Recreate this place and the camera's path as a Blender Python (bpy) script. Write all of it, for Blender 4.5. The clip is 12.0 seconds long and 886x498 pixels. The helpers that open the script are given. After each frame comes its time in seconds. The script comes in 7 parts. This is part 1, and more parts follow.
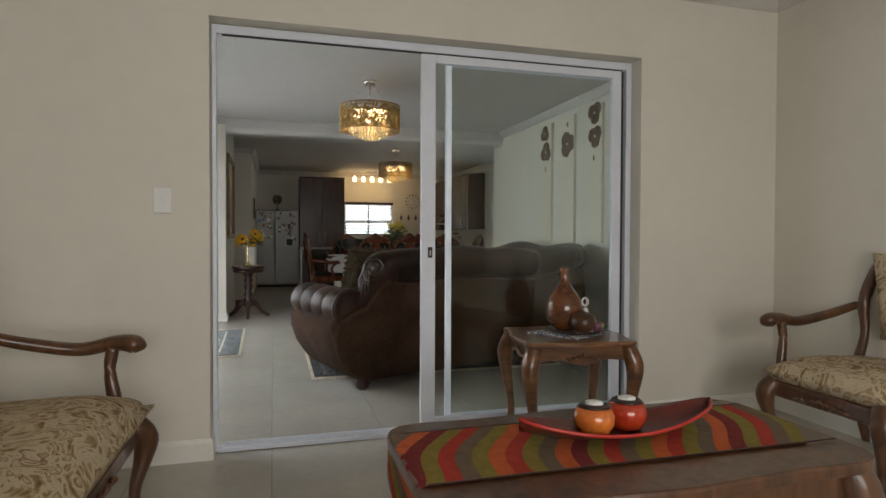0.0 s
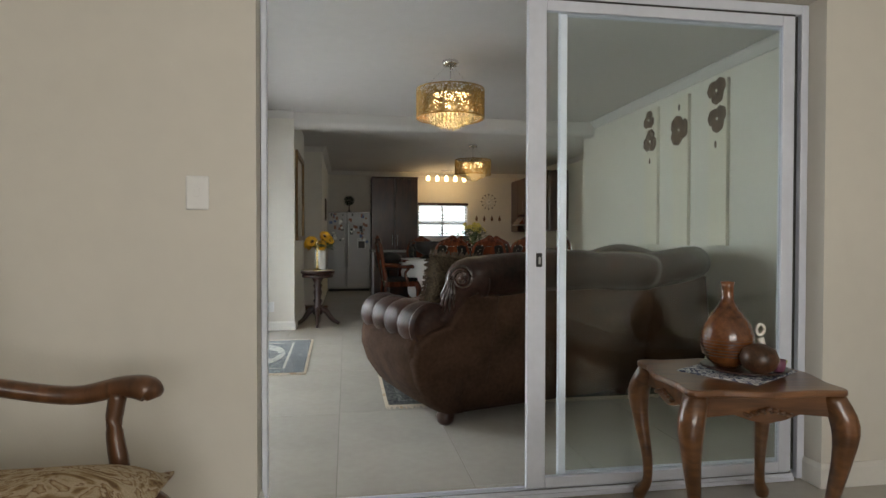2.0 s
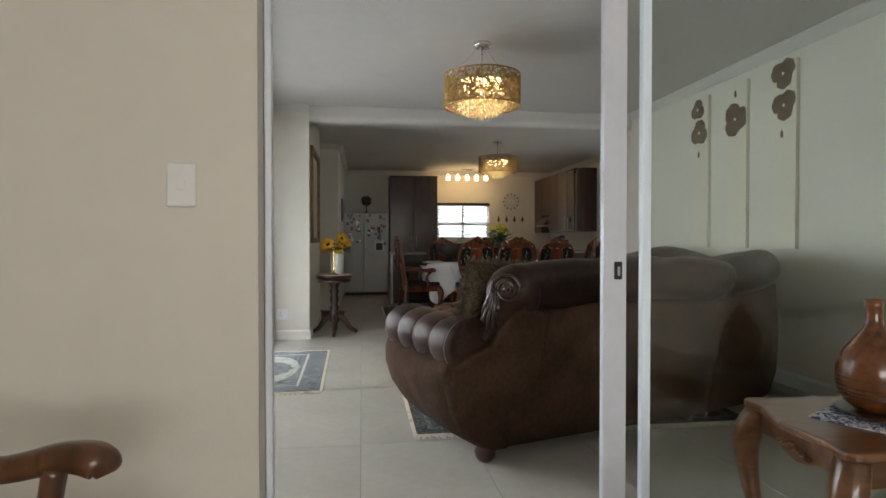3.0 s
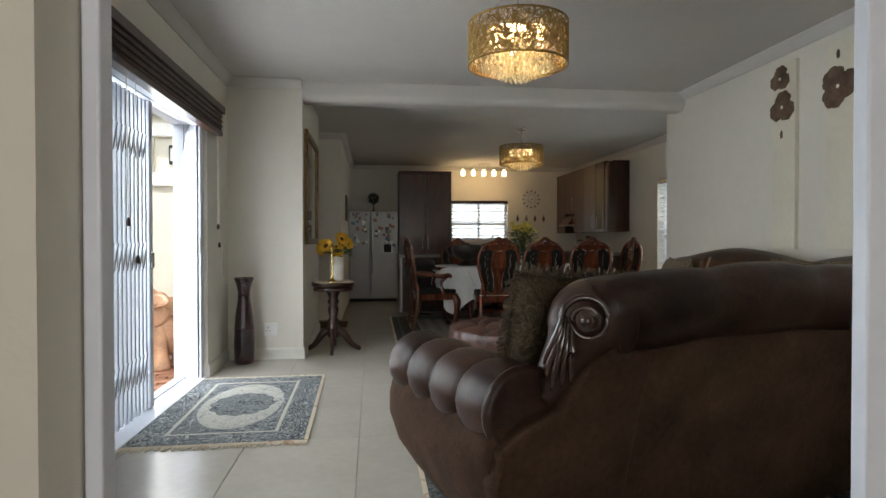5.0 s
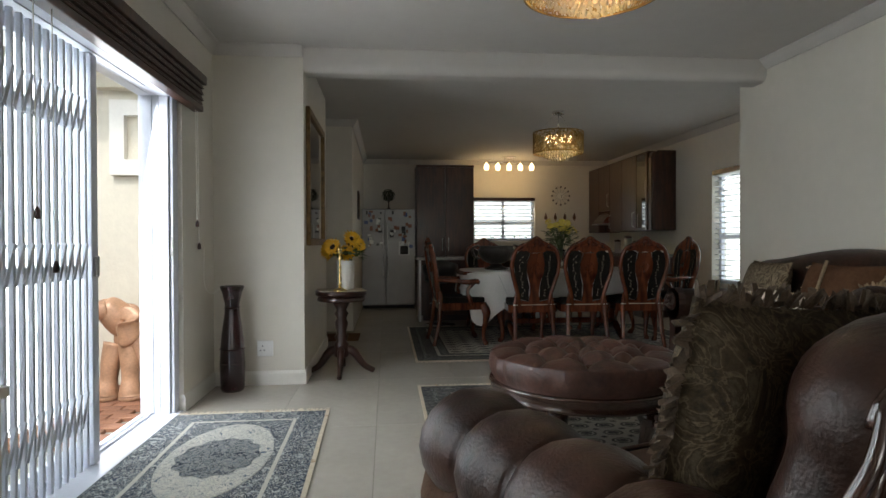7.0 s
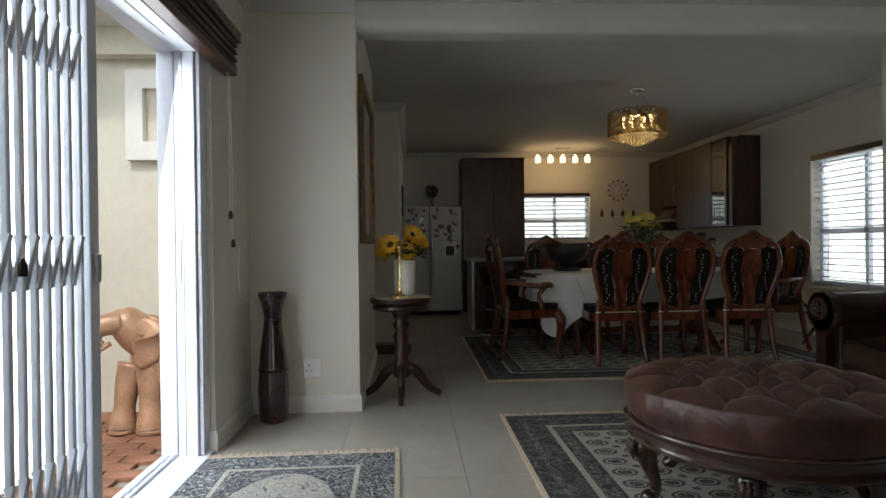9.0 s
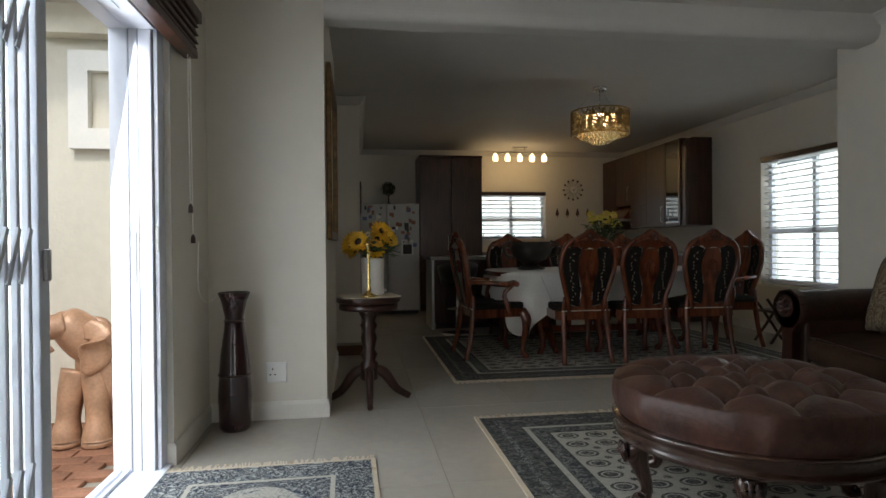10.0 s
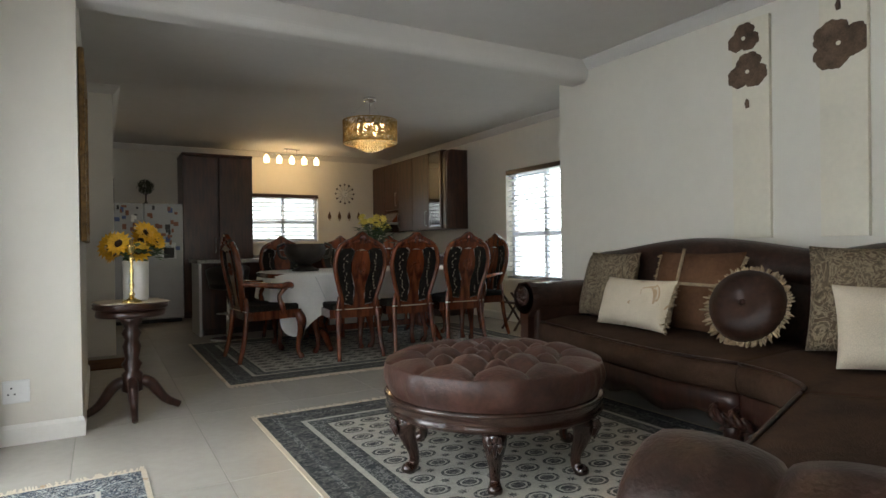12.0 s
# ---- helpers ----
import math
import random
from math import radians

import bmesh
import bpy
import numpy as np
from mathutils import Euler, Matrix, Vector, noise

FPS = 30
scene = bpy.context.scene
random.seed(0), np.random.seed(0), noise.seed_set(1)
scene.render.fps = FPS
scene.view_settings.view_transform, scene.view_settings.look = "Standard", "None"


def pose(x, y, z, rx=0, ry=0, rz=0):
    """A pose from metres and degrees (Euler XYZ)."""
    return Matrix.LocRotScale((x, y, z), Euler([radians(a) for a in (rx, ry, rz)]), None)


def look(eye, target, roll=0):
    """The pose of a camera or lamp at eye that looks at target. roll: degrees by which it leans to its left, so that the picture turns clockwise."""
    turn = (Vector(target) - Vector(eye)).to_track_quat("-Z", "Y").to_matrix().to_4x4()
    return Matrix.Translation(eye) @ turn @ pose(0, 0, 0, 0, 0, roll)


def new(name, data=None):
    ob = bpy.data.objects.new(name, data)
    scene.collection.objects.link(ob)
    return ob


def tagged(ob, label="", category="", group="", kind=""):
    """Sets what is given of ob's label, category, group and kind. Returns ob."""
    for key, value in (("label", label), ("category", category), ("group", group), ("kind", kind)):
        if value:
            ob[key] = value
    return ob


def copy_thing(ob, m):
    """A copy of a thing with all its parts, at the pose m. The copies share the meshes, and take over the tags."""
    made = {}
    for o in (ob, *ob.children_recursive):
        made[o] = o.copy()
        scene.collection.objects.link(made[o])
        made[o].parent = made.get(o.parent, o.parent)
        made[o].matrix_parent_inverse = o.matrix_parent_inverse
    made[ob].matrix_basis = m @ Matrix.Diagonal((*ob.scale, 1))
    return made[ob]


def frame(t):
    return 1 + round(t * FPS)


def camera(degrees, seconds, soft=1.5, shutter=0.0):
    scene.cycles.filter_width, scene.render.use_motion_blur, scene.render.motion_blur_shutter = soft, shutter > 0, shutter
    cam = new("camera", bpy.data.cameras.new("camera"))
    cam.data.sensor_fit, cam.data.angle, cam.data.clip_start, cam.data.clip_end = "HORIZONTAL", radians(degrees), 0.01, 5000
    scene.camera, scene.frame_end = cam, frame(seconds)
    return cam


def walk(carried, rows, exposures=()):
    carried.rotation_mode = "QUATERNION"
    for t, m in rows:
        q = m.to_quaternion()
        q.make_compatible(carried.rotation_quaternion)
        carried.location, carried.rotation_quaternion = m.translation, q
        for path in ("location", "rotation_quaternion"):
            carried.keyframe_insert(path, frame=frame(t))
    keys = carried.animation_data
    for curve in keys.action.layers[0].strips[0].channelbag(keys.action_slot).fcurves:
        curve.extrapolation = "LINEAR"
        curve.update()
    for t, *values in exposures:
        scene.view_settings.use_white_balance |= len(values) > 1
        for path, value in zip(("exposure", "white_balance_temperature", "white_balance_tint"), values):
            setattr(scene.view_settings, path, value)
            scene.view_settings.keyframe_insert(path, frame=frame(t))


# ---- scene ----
import itertools

cam = camera(73.3, 12.0)
PATH = [
    (0, (0.408, 0.261, 1.081), (0.957, 2.184, 1.041), 0.2),
    (0.5, (0.385, 0.421, 1.081), (0.859, 2.364, 1.044), 0.1),
    (1, (0.376, 0.565, 1.081), (0.798, 2.519, 1.044), 0.1),
    (1.5, (0.409, 0.792, 1.087), (0.779, 2.757, 1.053), 0.2),
    (2, (0.444, 1.034, 1.084), (0.764, 3.008, 1.05), 0.1),
    (2.5, (0.419, 1.321, 1.092), (0.707, 3.3, 1.061), -0.0),
    (3, (0.408, 1.569, 1.097), (0.678, 3.55, 1.066), -0.0),
    (3.5, (0.45, 1.85, 1.102), (0.706, 3.833, 1.072), -0.1),
    (5.5, (0.475, 2.9, 1.086), (0.705, 4.886, 1.061), -0.1),
    (6, (0.469, 3.175, 1.091), (0.692, 5.162, 1.066), -0.2),
    (6.5, (0.459, 3.399, 1.092), (0.676, 5.387, 1.068), -0.1),
    (7, (0.465, 3.635, 1.079), (0.653, 5.626, 1.058), -0.2),
    (7.5, (0.413, 3.858, 1.061), (0.556, 5.853, 1.044), -0.4),
    (9.5, (0.085, 4.631, 1.028), (0.192, 6.628, 1.019), -0.7),
    (10, (0.022, 4.658, 1.022), (0.306, 6.638, 1.008), -0.5),
    (10.5, (-0.001, 4.641, 1.008), (0.514, 6.573, 0.996), -0.5),
    (11, (-0.038, 4.59, 0.999), (0.688, 6.454, 0.988), -0.6),
    (11.5, (-0.066, 4.535, 1.01), (0.813, 6.331, 0.998), -0.7),
    (12, (-0.07, 4.475, 1.009), (0.928, 6.208, 0.997), -0.8),
]
walk(cam, [(t, look(eye, target, roll)) for t, eye, target, roll in PATH],
     [(0, 0.03), (2, 0.2), (3.5, 0.28), (5.5, 0.08), (7.5, -0.22), (9.5, -0.57), (10.5, -0.35), (11, -0.2), (11.5, 0.1), (12, 0.35)])


# ---- light ----
world = bpy.data.worlds.new("sky")
scene.world = world
world.use_nodes = True
_wn = world.node_tree
_sky = _wn.nodes.new("ShaderNodeTexSky")
_sky.sky_type, _sky.sun_disc = "NISHITA", False
_sky.sun_elevation, _sky.sun_rotation = radians(48), radians(180)
_wn.links.new(_sky.outputs[0], _wn.nodes["Background"].inputs[0])
_wn.nodes["Background"].inputs[1].default_value = 0.1


def sun_lamp():
    d = bpy.data.lights.new("sun", "SUN")
    d.energy, d.angle, d.color = 2.0, radians(3), (1, 0.95, 0.88)
    o = new("sun", d)
    o.matrix_world = look((-1.0, -9, 10), (0, 0, 0))


def window_light(name, eye, target, w, h, power, color=(0.9, 0.95, 1.0)):
    d = bpy.data.lights.new(name, "AREA")
    d.shape, d.size, d.size_y, d.energy, d.color = "RECTANGLE", w, h, power, color
    o = new(name, d)
    o.matrix_world = look(eye, target)


sun_lamp()
window_light("daylight_veranda", (-2.1, 5.8, 3.0), (0.2, 5.9, 0.4), 3.4, 1.4, 98, (0.88, 0.94, 1.0))
window_light("daylight_sliding_door", (-1.16, 6.9, 1.05), (1, 6.7, 0.7), 1.3, 1.8, 42)
window_light("daylight_side_window", (-1.16, 4.9, 1.3), (1, 5.15, 1.35), 1.5, 1.2, 34)
window_light("daylight_kitchen_window", (2.62, 15.2, 2.35), (2.62, 13.2, 0.6), 1.1, 0.7, 30)
window_light("daylight_dining_window", (5.4, 10.2, 2.55), (3.2, 10.0, 0.3), 1.5, 0.8, 45)
window_light("daylight_dining_opening", (4.86, 10.3, 1.25), (2, 10.2, 0.8), 1.3, 1.3, 11)
window_light("daylight_front_room", (0.9, -1.94, 1.4), (0.9, 3, 1.1), 2.6, 1.5, 68, (1.0, 0.965, 0.92))


# ---- materials ----
def mat(name, color, rough=0.6, metal=0.0, var=0.12, scale=6.0, bump=0.0, bscale=60.0, spec=0.5, coat=0.0, tint=None, rnd=0.0):
    """Base colour with two scales of variation, and fine relief."""
    m = bpy.data.materials.new(name)
    m.use_nodes = True
    nt = m.node_tree
    N, L = nt.nodes, nt.links
    b = N["Principled BSDF"]
    b.inputs["Roughness"].default_value, b.inputs["Metallic"].default_value = rough, metal
    b.inputs["Specular IOR Level"].default_value, b.inputs["Coat Weight"].default_value = spec, coat
    tc = N.new("ShaderNodeTexCoord")
    n1, n2 = N.new("ShaderNodeTexNoise"), N.new("ShaderNodeTexNoise")
    for n, s in ((n1, scale), (n2, scale * 9)):
        n.inputs["Scale"].default_value, n.inputs["Detail"].default_value = s, 4
        L.new(tc.outputs["Object"], n.inputs["Vector"])
    mx = N.new("ShaderNodeMix")
    mx.data_type = "RGBA"
    dark = tint if tint else tuple(c * (1 - 2 * var) for c in color)
    mx.inputs[6].default_value, mx.inputs[7].default_value = (*dark, 1), (*(min(1, c * (1 + var)) for c in color), 1)
    ad = N.new("ShaderNodeMath")
    ad.operation = "MULTIPLY_ADD"
    ad.inputs[1].default_value = 0.35
    L.new(n2.outputs["Fac"], ad.inputs[0])
    sc = N.new("ShaderNodeMath")
    sc.operation = "MULTIPLY"
    sc.inputs[1].default_value = 0.65
    L.new(n1.outputs["Fac"], sc.inputs[0])
    L.new(sc.outputs[0], ad.inputs[2])
    mr = N.new("ShaderNodeMapRange")
    mr.inputs[1].default_value, mr.inputs[2].default_value = 0.3, 0.7
    L.new(ad.outputs[0], mr.inputs[0])
    L.new(mr.outputs[0], mx.inputs[0])
    out = mx.outputs[2]
    if rnd:
        oi = N.new("ShaderNodeObjectInfo")
        hs = N.new("ShaderNodeHueSaturation")
        rr = N.new("ShaderNodeMapRange")
        rr.inputs[3].default_value, rr.inputs[4].default_value = 1 - rnd, 1 + rnd
        L.new(oi.outputs["Random"], rr.inputs[0])
        L.new(rr.outputs[0], hs.inputs["Value"])
        L.new(out, hs.inputs["Color"])
        out = hs.outputs[0]
    L.new(out, b.inputs["Base Color"])
    if bump:
        nb = N.new("ShaderNodeTexNoise")
        nb.inputs["Scale"].default_value, nb.inputs["Detail"].default_value = bscale, 5
        L.new(tc.outputs["Object"], nb.inputs["Vector"])
        bp = N.new("ShaderNodeBump")
        bp.inputs["Strength"].default_value, bp.inputs["Distance"].default_value = bump, 0.01
        L.new(nb.outputs["Fac"], bp.inputs["Height"])
        L.new(bp.outputs[0], b.inputs["Normal"])
    return m


def wood(name, dark, light, rough=0.3, scale=1.0, coat=0.3, axis=(14, 14, 1.5)):
    """Wood with grain drawn out along one axis."""
    m = bpy.data.materials.new(name)
    m.use_nodes = True
    N, L = m.node_tree.nodes, m.node_tree.links
    b = N["Principled BSDF"]
    b.inputs["Roughness"].default_value, b.inputs["Coat Weight"].default_value = rough, coat
    b.inputs["Coat Roughness"].default_value = 0.15
    tc, mp, n = N.new("ShaderNodeTexCoord"), N.new("ShaderNodeMapping"), N.new("ShaderNodeTexNoise")
    mp.inputs["Scale"].default_value = [a * scale for a in axis]
    n.inputs["Scale"].default_value, n.inputs["Detail"].default_value, n.inputs["Distortion"].default_value = 1.6, 8, 0.8
    cr = N.new("ShaderNodeMapRange")
    cr.inputs[1].default_value, cr.inputs[2].default_value = 0.32, 0.68
    mx = N.new("ShaderNodeMix")
    mx.data_type = "RGBA"
    mx.inputs[6].default_value, mx.inputs[7].default_value = (*dark, 1), (*light, 1)
    bp = N.new("ShaderNodeBump")
    bp.inputs["Strength"].default_value, bp.inputs["Distance"].default_value = 0.1, 0.004
    L.new(tc.outputs["Object"], mp.inputs[0])
    L.new(mp.outputs[0], n.inputs["Vector"])
    L.new(n.outputs["Fac"], cr.inputs[0])
    L.new(cr.outputs[0], mx.inputs[0])
    L.new(mx.outputs[2], b.inputs["Base Color"])
    L.new(n.outputs["Fac"], bp.inputs["Height"])
    L.new(bp.outputs[0], b.inputs["Normal"])
    return m


def emit(name, color, strength):
    m = bpy.data.materials.new(name)
    m.use_nodes = True
    b = m.node_tree.nodes["Principled BSDF"]
    b.inputs["Base Color"].default_value = (*color, 1)
    b.inputs["Emission Color"].default_value, b.inputs["Emission Strength"].default_value = (*color, 1), strength
    return m


def clear(name, color=(1, 1, 1), rough=0.0, ior=1.45):
    m = bpy.data.materials.new(name)
    m.use_nodes = True
    b = m.node_tree.nodes["Principled BSDF"]
    b.inputs["Base Color"].default_value = (*color, 1)
    b.inputs["Transmission Weight"].default_value, b.inputs["Roughness"].default_value = 1.0, rough
    b.inputs["IOR"].default_value = ior
    return m


M_WALL = mat("cream wall paint", (0.72, 0.685, 0.605), 0.7, var=0.03, scale=1.2, bump=0.06, bscale=90)
# white ceilings, beam and cornices: the shade up there is put into this greyer colour
M_CEIL = mat("shaded ceiling paint", (0.6, 0.575, 0.54), 0.8, var=0.03, scale=1.0, bump=0.04, bscale=80)
M_TRIM = mat("white gloss trim", (0.78, 0.76, 0.70), 0.4, var=0.03)
M_ALU = mat("white powder-coated aluminium", (0.73, 0.76, 0.84), 0.35, var=0.04, scale=4)
M_BLACKGAP = mat("black rubber seal", (0.03, 0.03, 0.03), 0.8)
M_TILE = mat("polished cream porcelain", (0.47, 0.44, 0.385), 0.24, var=0.06, scale=2.2, bump=0.015, bscale=20, rnd=0.04)
M_GROUT = mat("grey grout", (0.26, 0.24, 0.2), 0.9)
M_GLASS = clear("window glass", (0.93, 0.97, 0.95), 0.0, 1.3)
M_MAHOG = wood("reddish mahogany", (0.05, 0.012, 0.006), (0.2, 0.055, 0.022), 0.25, coat=0.5)
M_DARKW = wood("dark espresso wood", (0.018, 0.007, 0.005), (0.045, 0.016, 0.01), 0.3, coat=0.12)
M_CABW = wood("dark walnut cabinet foil", (0.024, 0.008, 0.005), (0.075, 0.026, 0.014), 0.34, coat=0.12)
M_OAK = wood("brown carved hardwood", (0.05, 0.02, 0.009), (0.14, 0.06, 0.025), 0.32, coat=0.4)
M_OAKL = wood("honey brown wood", (0.075, 0.03, 0.011), (0.2, 0.085, 0.03), 0.28, coat=0.5, axis=(2, 12, 12))
M_LEATHER = mat("brown leather", (0.04, 0.018, 0.012), 0.36, var=0.5, scale=4, bump=0.22, bscale=130, spec=0.3)
M_SUEDE = mat("brown suede weave", (0.062, 0.034, 0.021), 0.95, var=0.3, scale=5, bump=0.5, bscale=140, spec=0.15)
M_OTTO = mat("worn reddish brown leather", (0.085, 0.038, 0.028), 0.4, var=0.4, scale=5, bump=0.3, bscale=70)
M_CARVED = wood("glossy carved dark wood", (0.016, 0.007, 0.005), (0.05, 0.02, 0.012), 0.16, coat=0.8)
M_STEEL = mat("brushed steel", (0.45, 0.45, 0.44), 0.4, 0.8, var=0.05)
M_CHROME = mat("chrome", (0.75, 0.75, 0.75), 0.15, 1.0, var=0.02)
M_BRASS = mat("polished brass", (0.8, 0.6, 0.25), 0.2, 1.0, var=0.08)
M_WHITE = mat("white plastic", (0.8, 0.8, 0.78), 0.4, var=0.02)


# ---- builders ----
def part(name, bm, material, parent=None, label="", smooth=False, loc=None):
    """Links a bmesh as one mesh object, under a thing or a part."""
    me = bpy.data.meshes.new(name)
    bm.to_mesh(me)
    bm.free()
    if smooth:
        for p in me.polygons:
            p.use_smooth = True
    me.materials.append(material)
    o = new(name, me)
    if loc is not None:
        o.matrix_basis = loc
    if parent is not None:
        o.parent = parent
    if label:
        tagged(o, label)
    return o


def thing(name, label, category, loc=(0, 0, 0), rz=0.0, group="", kind=""):
    o = new(name)
    o.empty_display_size = 0.1
    o.matrix_basis = pose(*loc, 0, 0, rz)
    return tagged(o, label, category, group, kind)


def box(x0, y0, z0, x1, y1, z1, bevel=0.0, seg=2, bm=None):
    """A box by its corners, added to bm where one is given."""
    b = bmesh.new()
    bmesh.ops.create_cube(b, size=1)
    for v in b.verts:
        v.co = Vector(((x0 + x1) / 2 + v.co.x * (x1 - x0), (y0 + y1) / 2 + v.co.y * (y1 - y0), (z0 + z1) / 2 + v.co.z * (z1 - z0)))
    if bevel:
        bmesh.ops.bevel(b, geom=b.edges[:], offset=min(bevel, 0.49 * min(abs(x1 - x0), abs(y1 - y0), abs(z1 - z0))), segments=seg, profile=0.5, affect="EDGES")
    return merge(bm, b)


def merge(bm, b):
    if bm is None:
        return b
    me = bpy.data.meshes.new("tmp")
    b.to_mesh(me)
    b.free()
    bm.from_mesh(me)
    bpy.data.meshes.remove(me)
    return bm


def moved(b, m):
    bmesh.ops.transform(b, matrix=m, verts=b.verts[:])
    return b


def lathe(profile, n=24, bm=None, at=(0, 0, 0), cap=True):
    """A turned body: profile of (radius, height) from bottom to top."""
    b = bmesh.new()
    rings = []
    for r, z in profile:
        rings.append([b.verts.new((at[0] + r * math.cos(2 * math.pi * i / n), at[1] + r * math.sin(2 * math.pi * i / n), at[2] + z)) for i in range(n)])
    for p, q in zip(rings, rings[1:]):
        for i in range(n):
            b.faces.new((p[i], p[(i + 1) % n], q[(i + 1) % n], q[i]))
    if cap:
        b.faces.new(rings[0][::-1])
        b.faces.new(rings[-1])
    return merge(bm, b)


def smoothpath(pts, n=6):
    """Catmull-Rom through points of any dimension."""
    P = [np.array(p, float) for p in pts]
    P = [2 * P[0] - P[1], *P, 2 * P[-1] - P[-2]]
    out = []
    for i in range(1, len(P) - 2):
        a, b, c, d = P[i - 1], P[i], P[i + 1], P[i + 2]
        for k in range(n):
            t = k / n
            out.append(0.5 * (2 * b + (c - a) * t + (2 * a - 5 * b + 4 * c - d) * t * t + (3 * b - a - 3 * c + d) * t ** 3))
    out.append(P[-2])
    return out


def tube(pts, n=8, bm=None, flat=1.0, smooth=6, up=(0, 0, 1)):
    """A limb along points (x, y, z, radius); flat squeezes it across."""
    b = bmesh.new()
    P = smoothpath(pts, smooth) if smooth else [np.array(p, float) for p in pts]
    rings = []
    for i, p in enumerate(P):
        d = Vector(P[min(i + 1, len(P) - 1)][:3] - P[max(i - 1, 0)][:3]).normalized()
        s = d.cross(Vector(up))
        s = s.normalized() if s.length > 1e-4 else Vector((1, 0, 0))
        u = s.cross(d)
        rings.append([b.verts.new(Vector(p[:3]) + s * (p[3] * flat * math.cos(2 * math.pi * k / n)) + u * (p[3] * math.sin(2 * math.pi * k / n))) for k in range(n)])
    for p, q in zip(rings, rings[1:]):
        for i in range(n):
            b.faces.new((p[i], p[(i + 1) % n], q[(i + 1) % n], q[i]))
    b.faces.new(rings[0][::-1])
    b.faces.new(rings[-1])
    bmesh.ops.recalc_face_normals(b, faces=b.faces[:])
    return merge(bm, b)


def plate(outline, depth, bm=None, m=None, holes=False):
    """A flat plate in x, z with thickness along y, from an outline."""
    b = bmesh.new()
    f = [b.verts.new((x, -depth / 2, z)) for x, z in outline]
    k = [b.verts.new((x, depth / 2, z)) for x, z in outline]
    b.faces.new(f)
    b.faces.new(k[::-1])
    n = len(f)
    for i in range(n):
        b.faces.new((f[i], k[i], k[(i + 1) % n], f[(i + 1) % n]))
    bmesh.ops.recalc_face_normals(b, faces=b.faces[:])
    if m is not None:
        moved(b, m)
    return merge(bm, b)


def sweep(sections, closed=False, bm=None, caps=True):
    """Skin over rings of points with equal counts."""
    b = bmesh.new()
    R = [[b.verts.new(p) for p in s] for s in sections]
    n = len(R[0])
    for p, q in zip(R, R[1:] + (R[:1] if closed else [])):
        for i in range(n):
            b.faces.new((p[i], p[(i + 1) % n], q[(i + 1) % n], q[i]))
    if caps and not closed:
        b.faces.new(R[0][::-1])
        b.faces.new(R[-1])
    bmesh.ops.recalc_face_normals(b, faces=b.faces[:])
    return merge(bm, b)


# ---- structure ----
CEIL = 2.58
XL, XR, XD = -0.84, 3.59, 4.62       # living room's left wall, its right wall, dining room's right wall
YD, YP, YB = 3.32, 8.28, 14.45       # wall with the sliding doors, pillar's face, back wall


def structure(name, bm, material, label, category="wall", smooth=False):
    return tagged(part(name, bm, material, None, "", smooth), label, category, "", "structure")


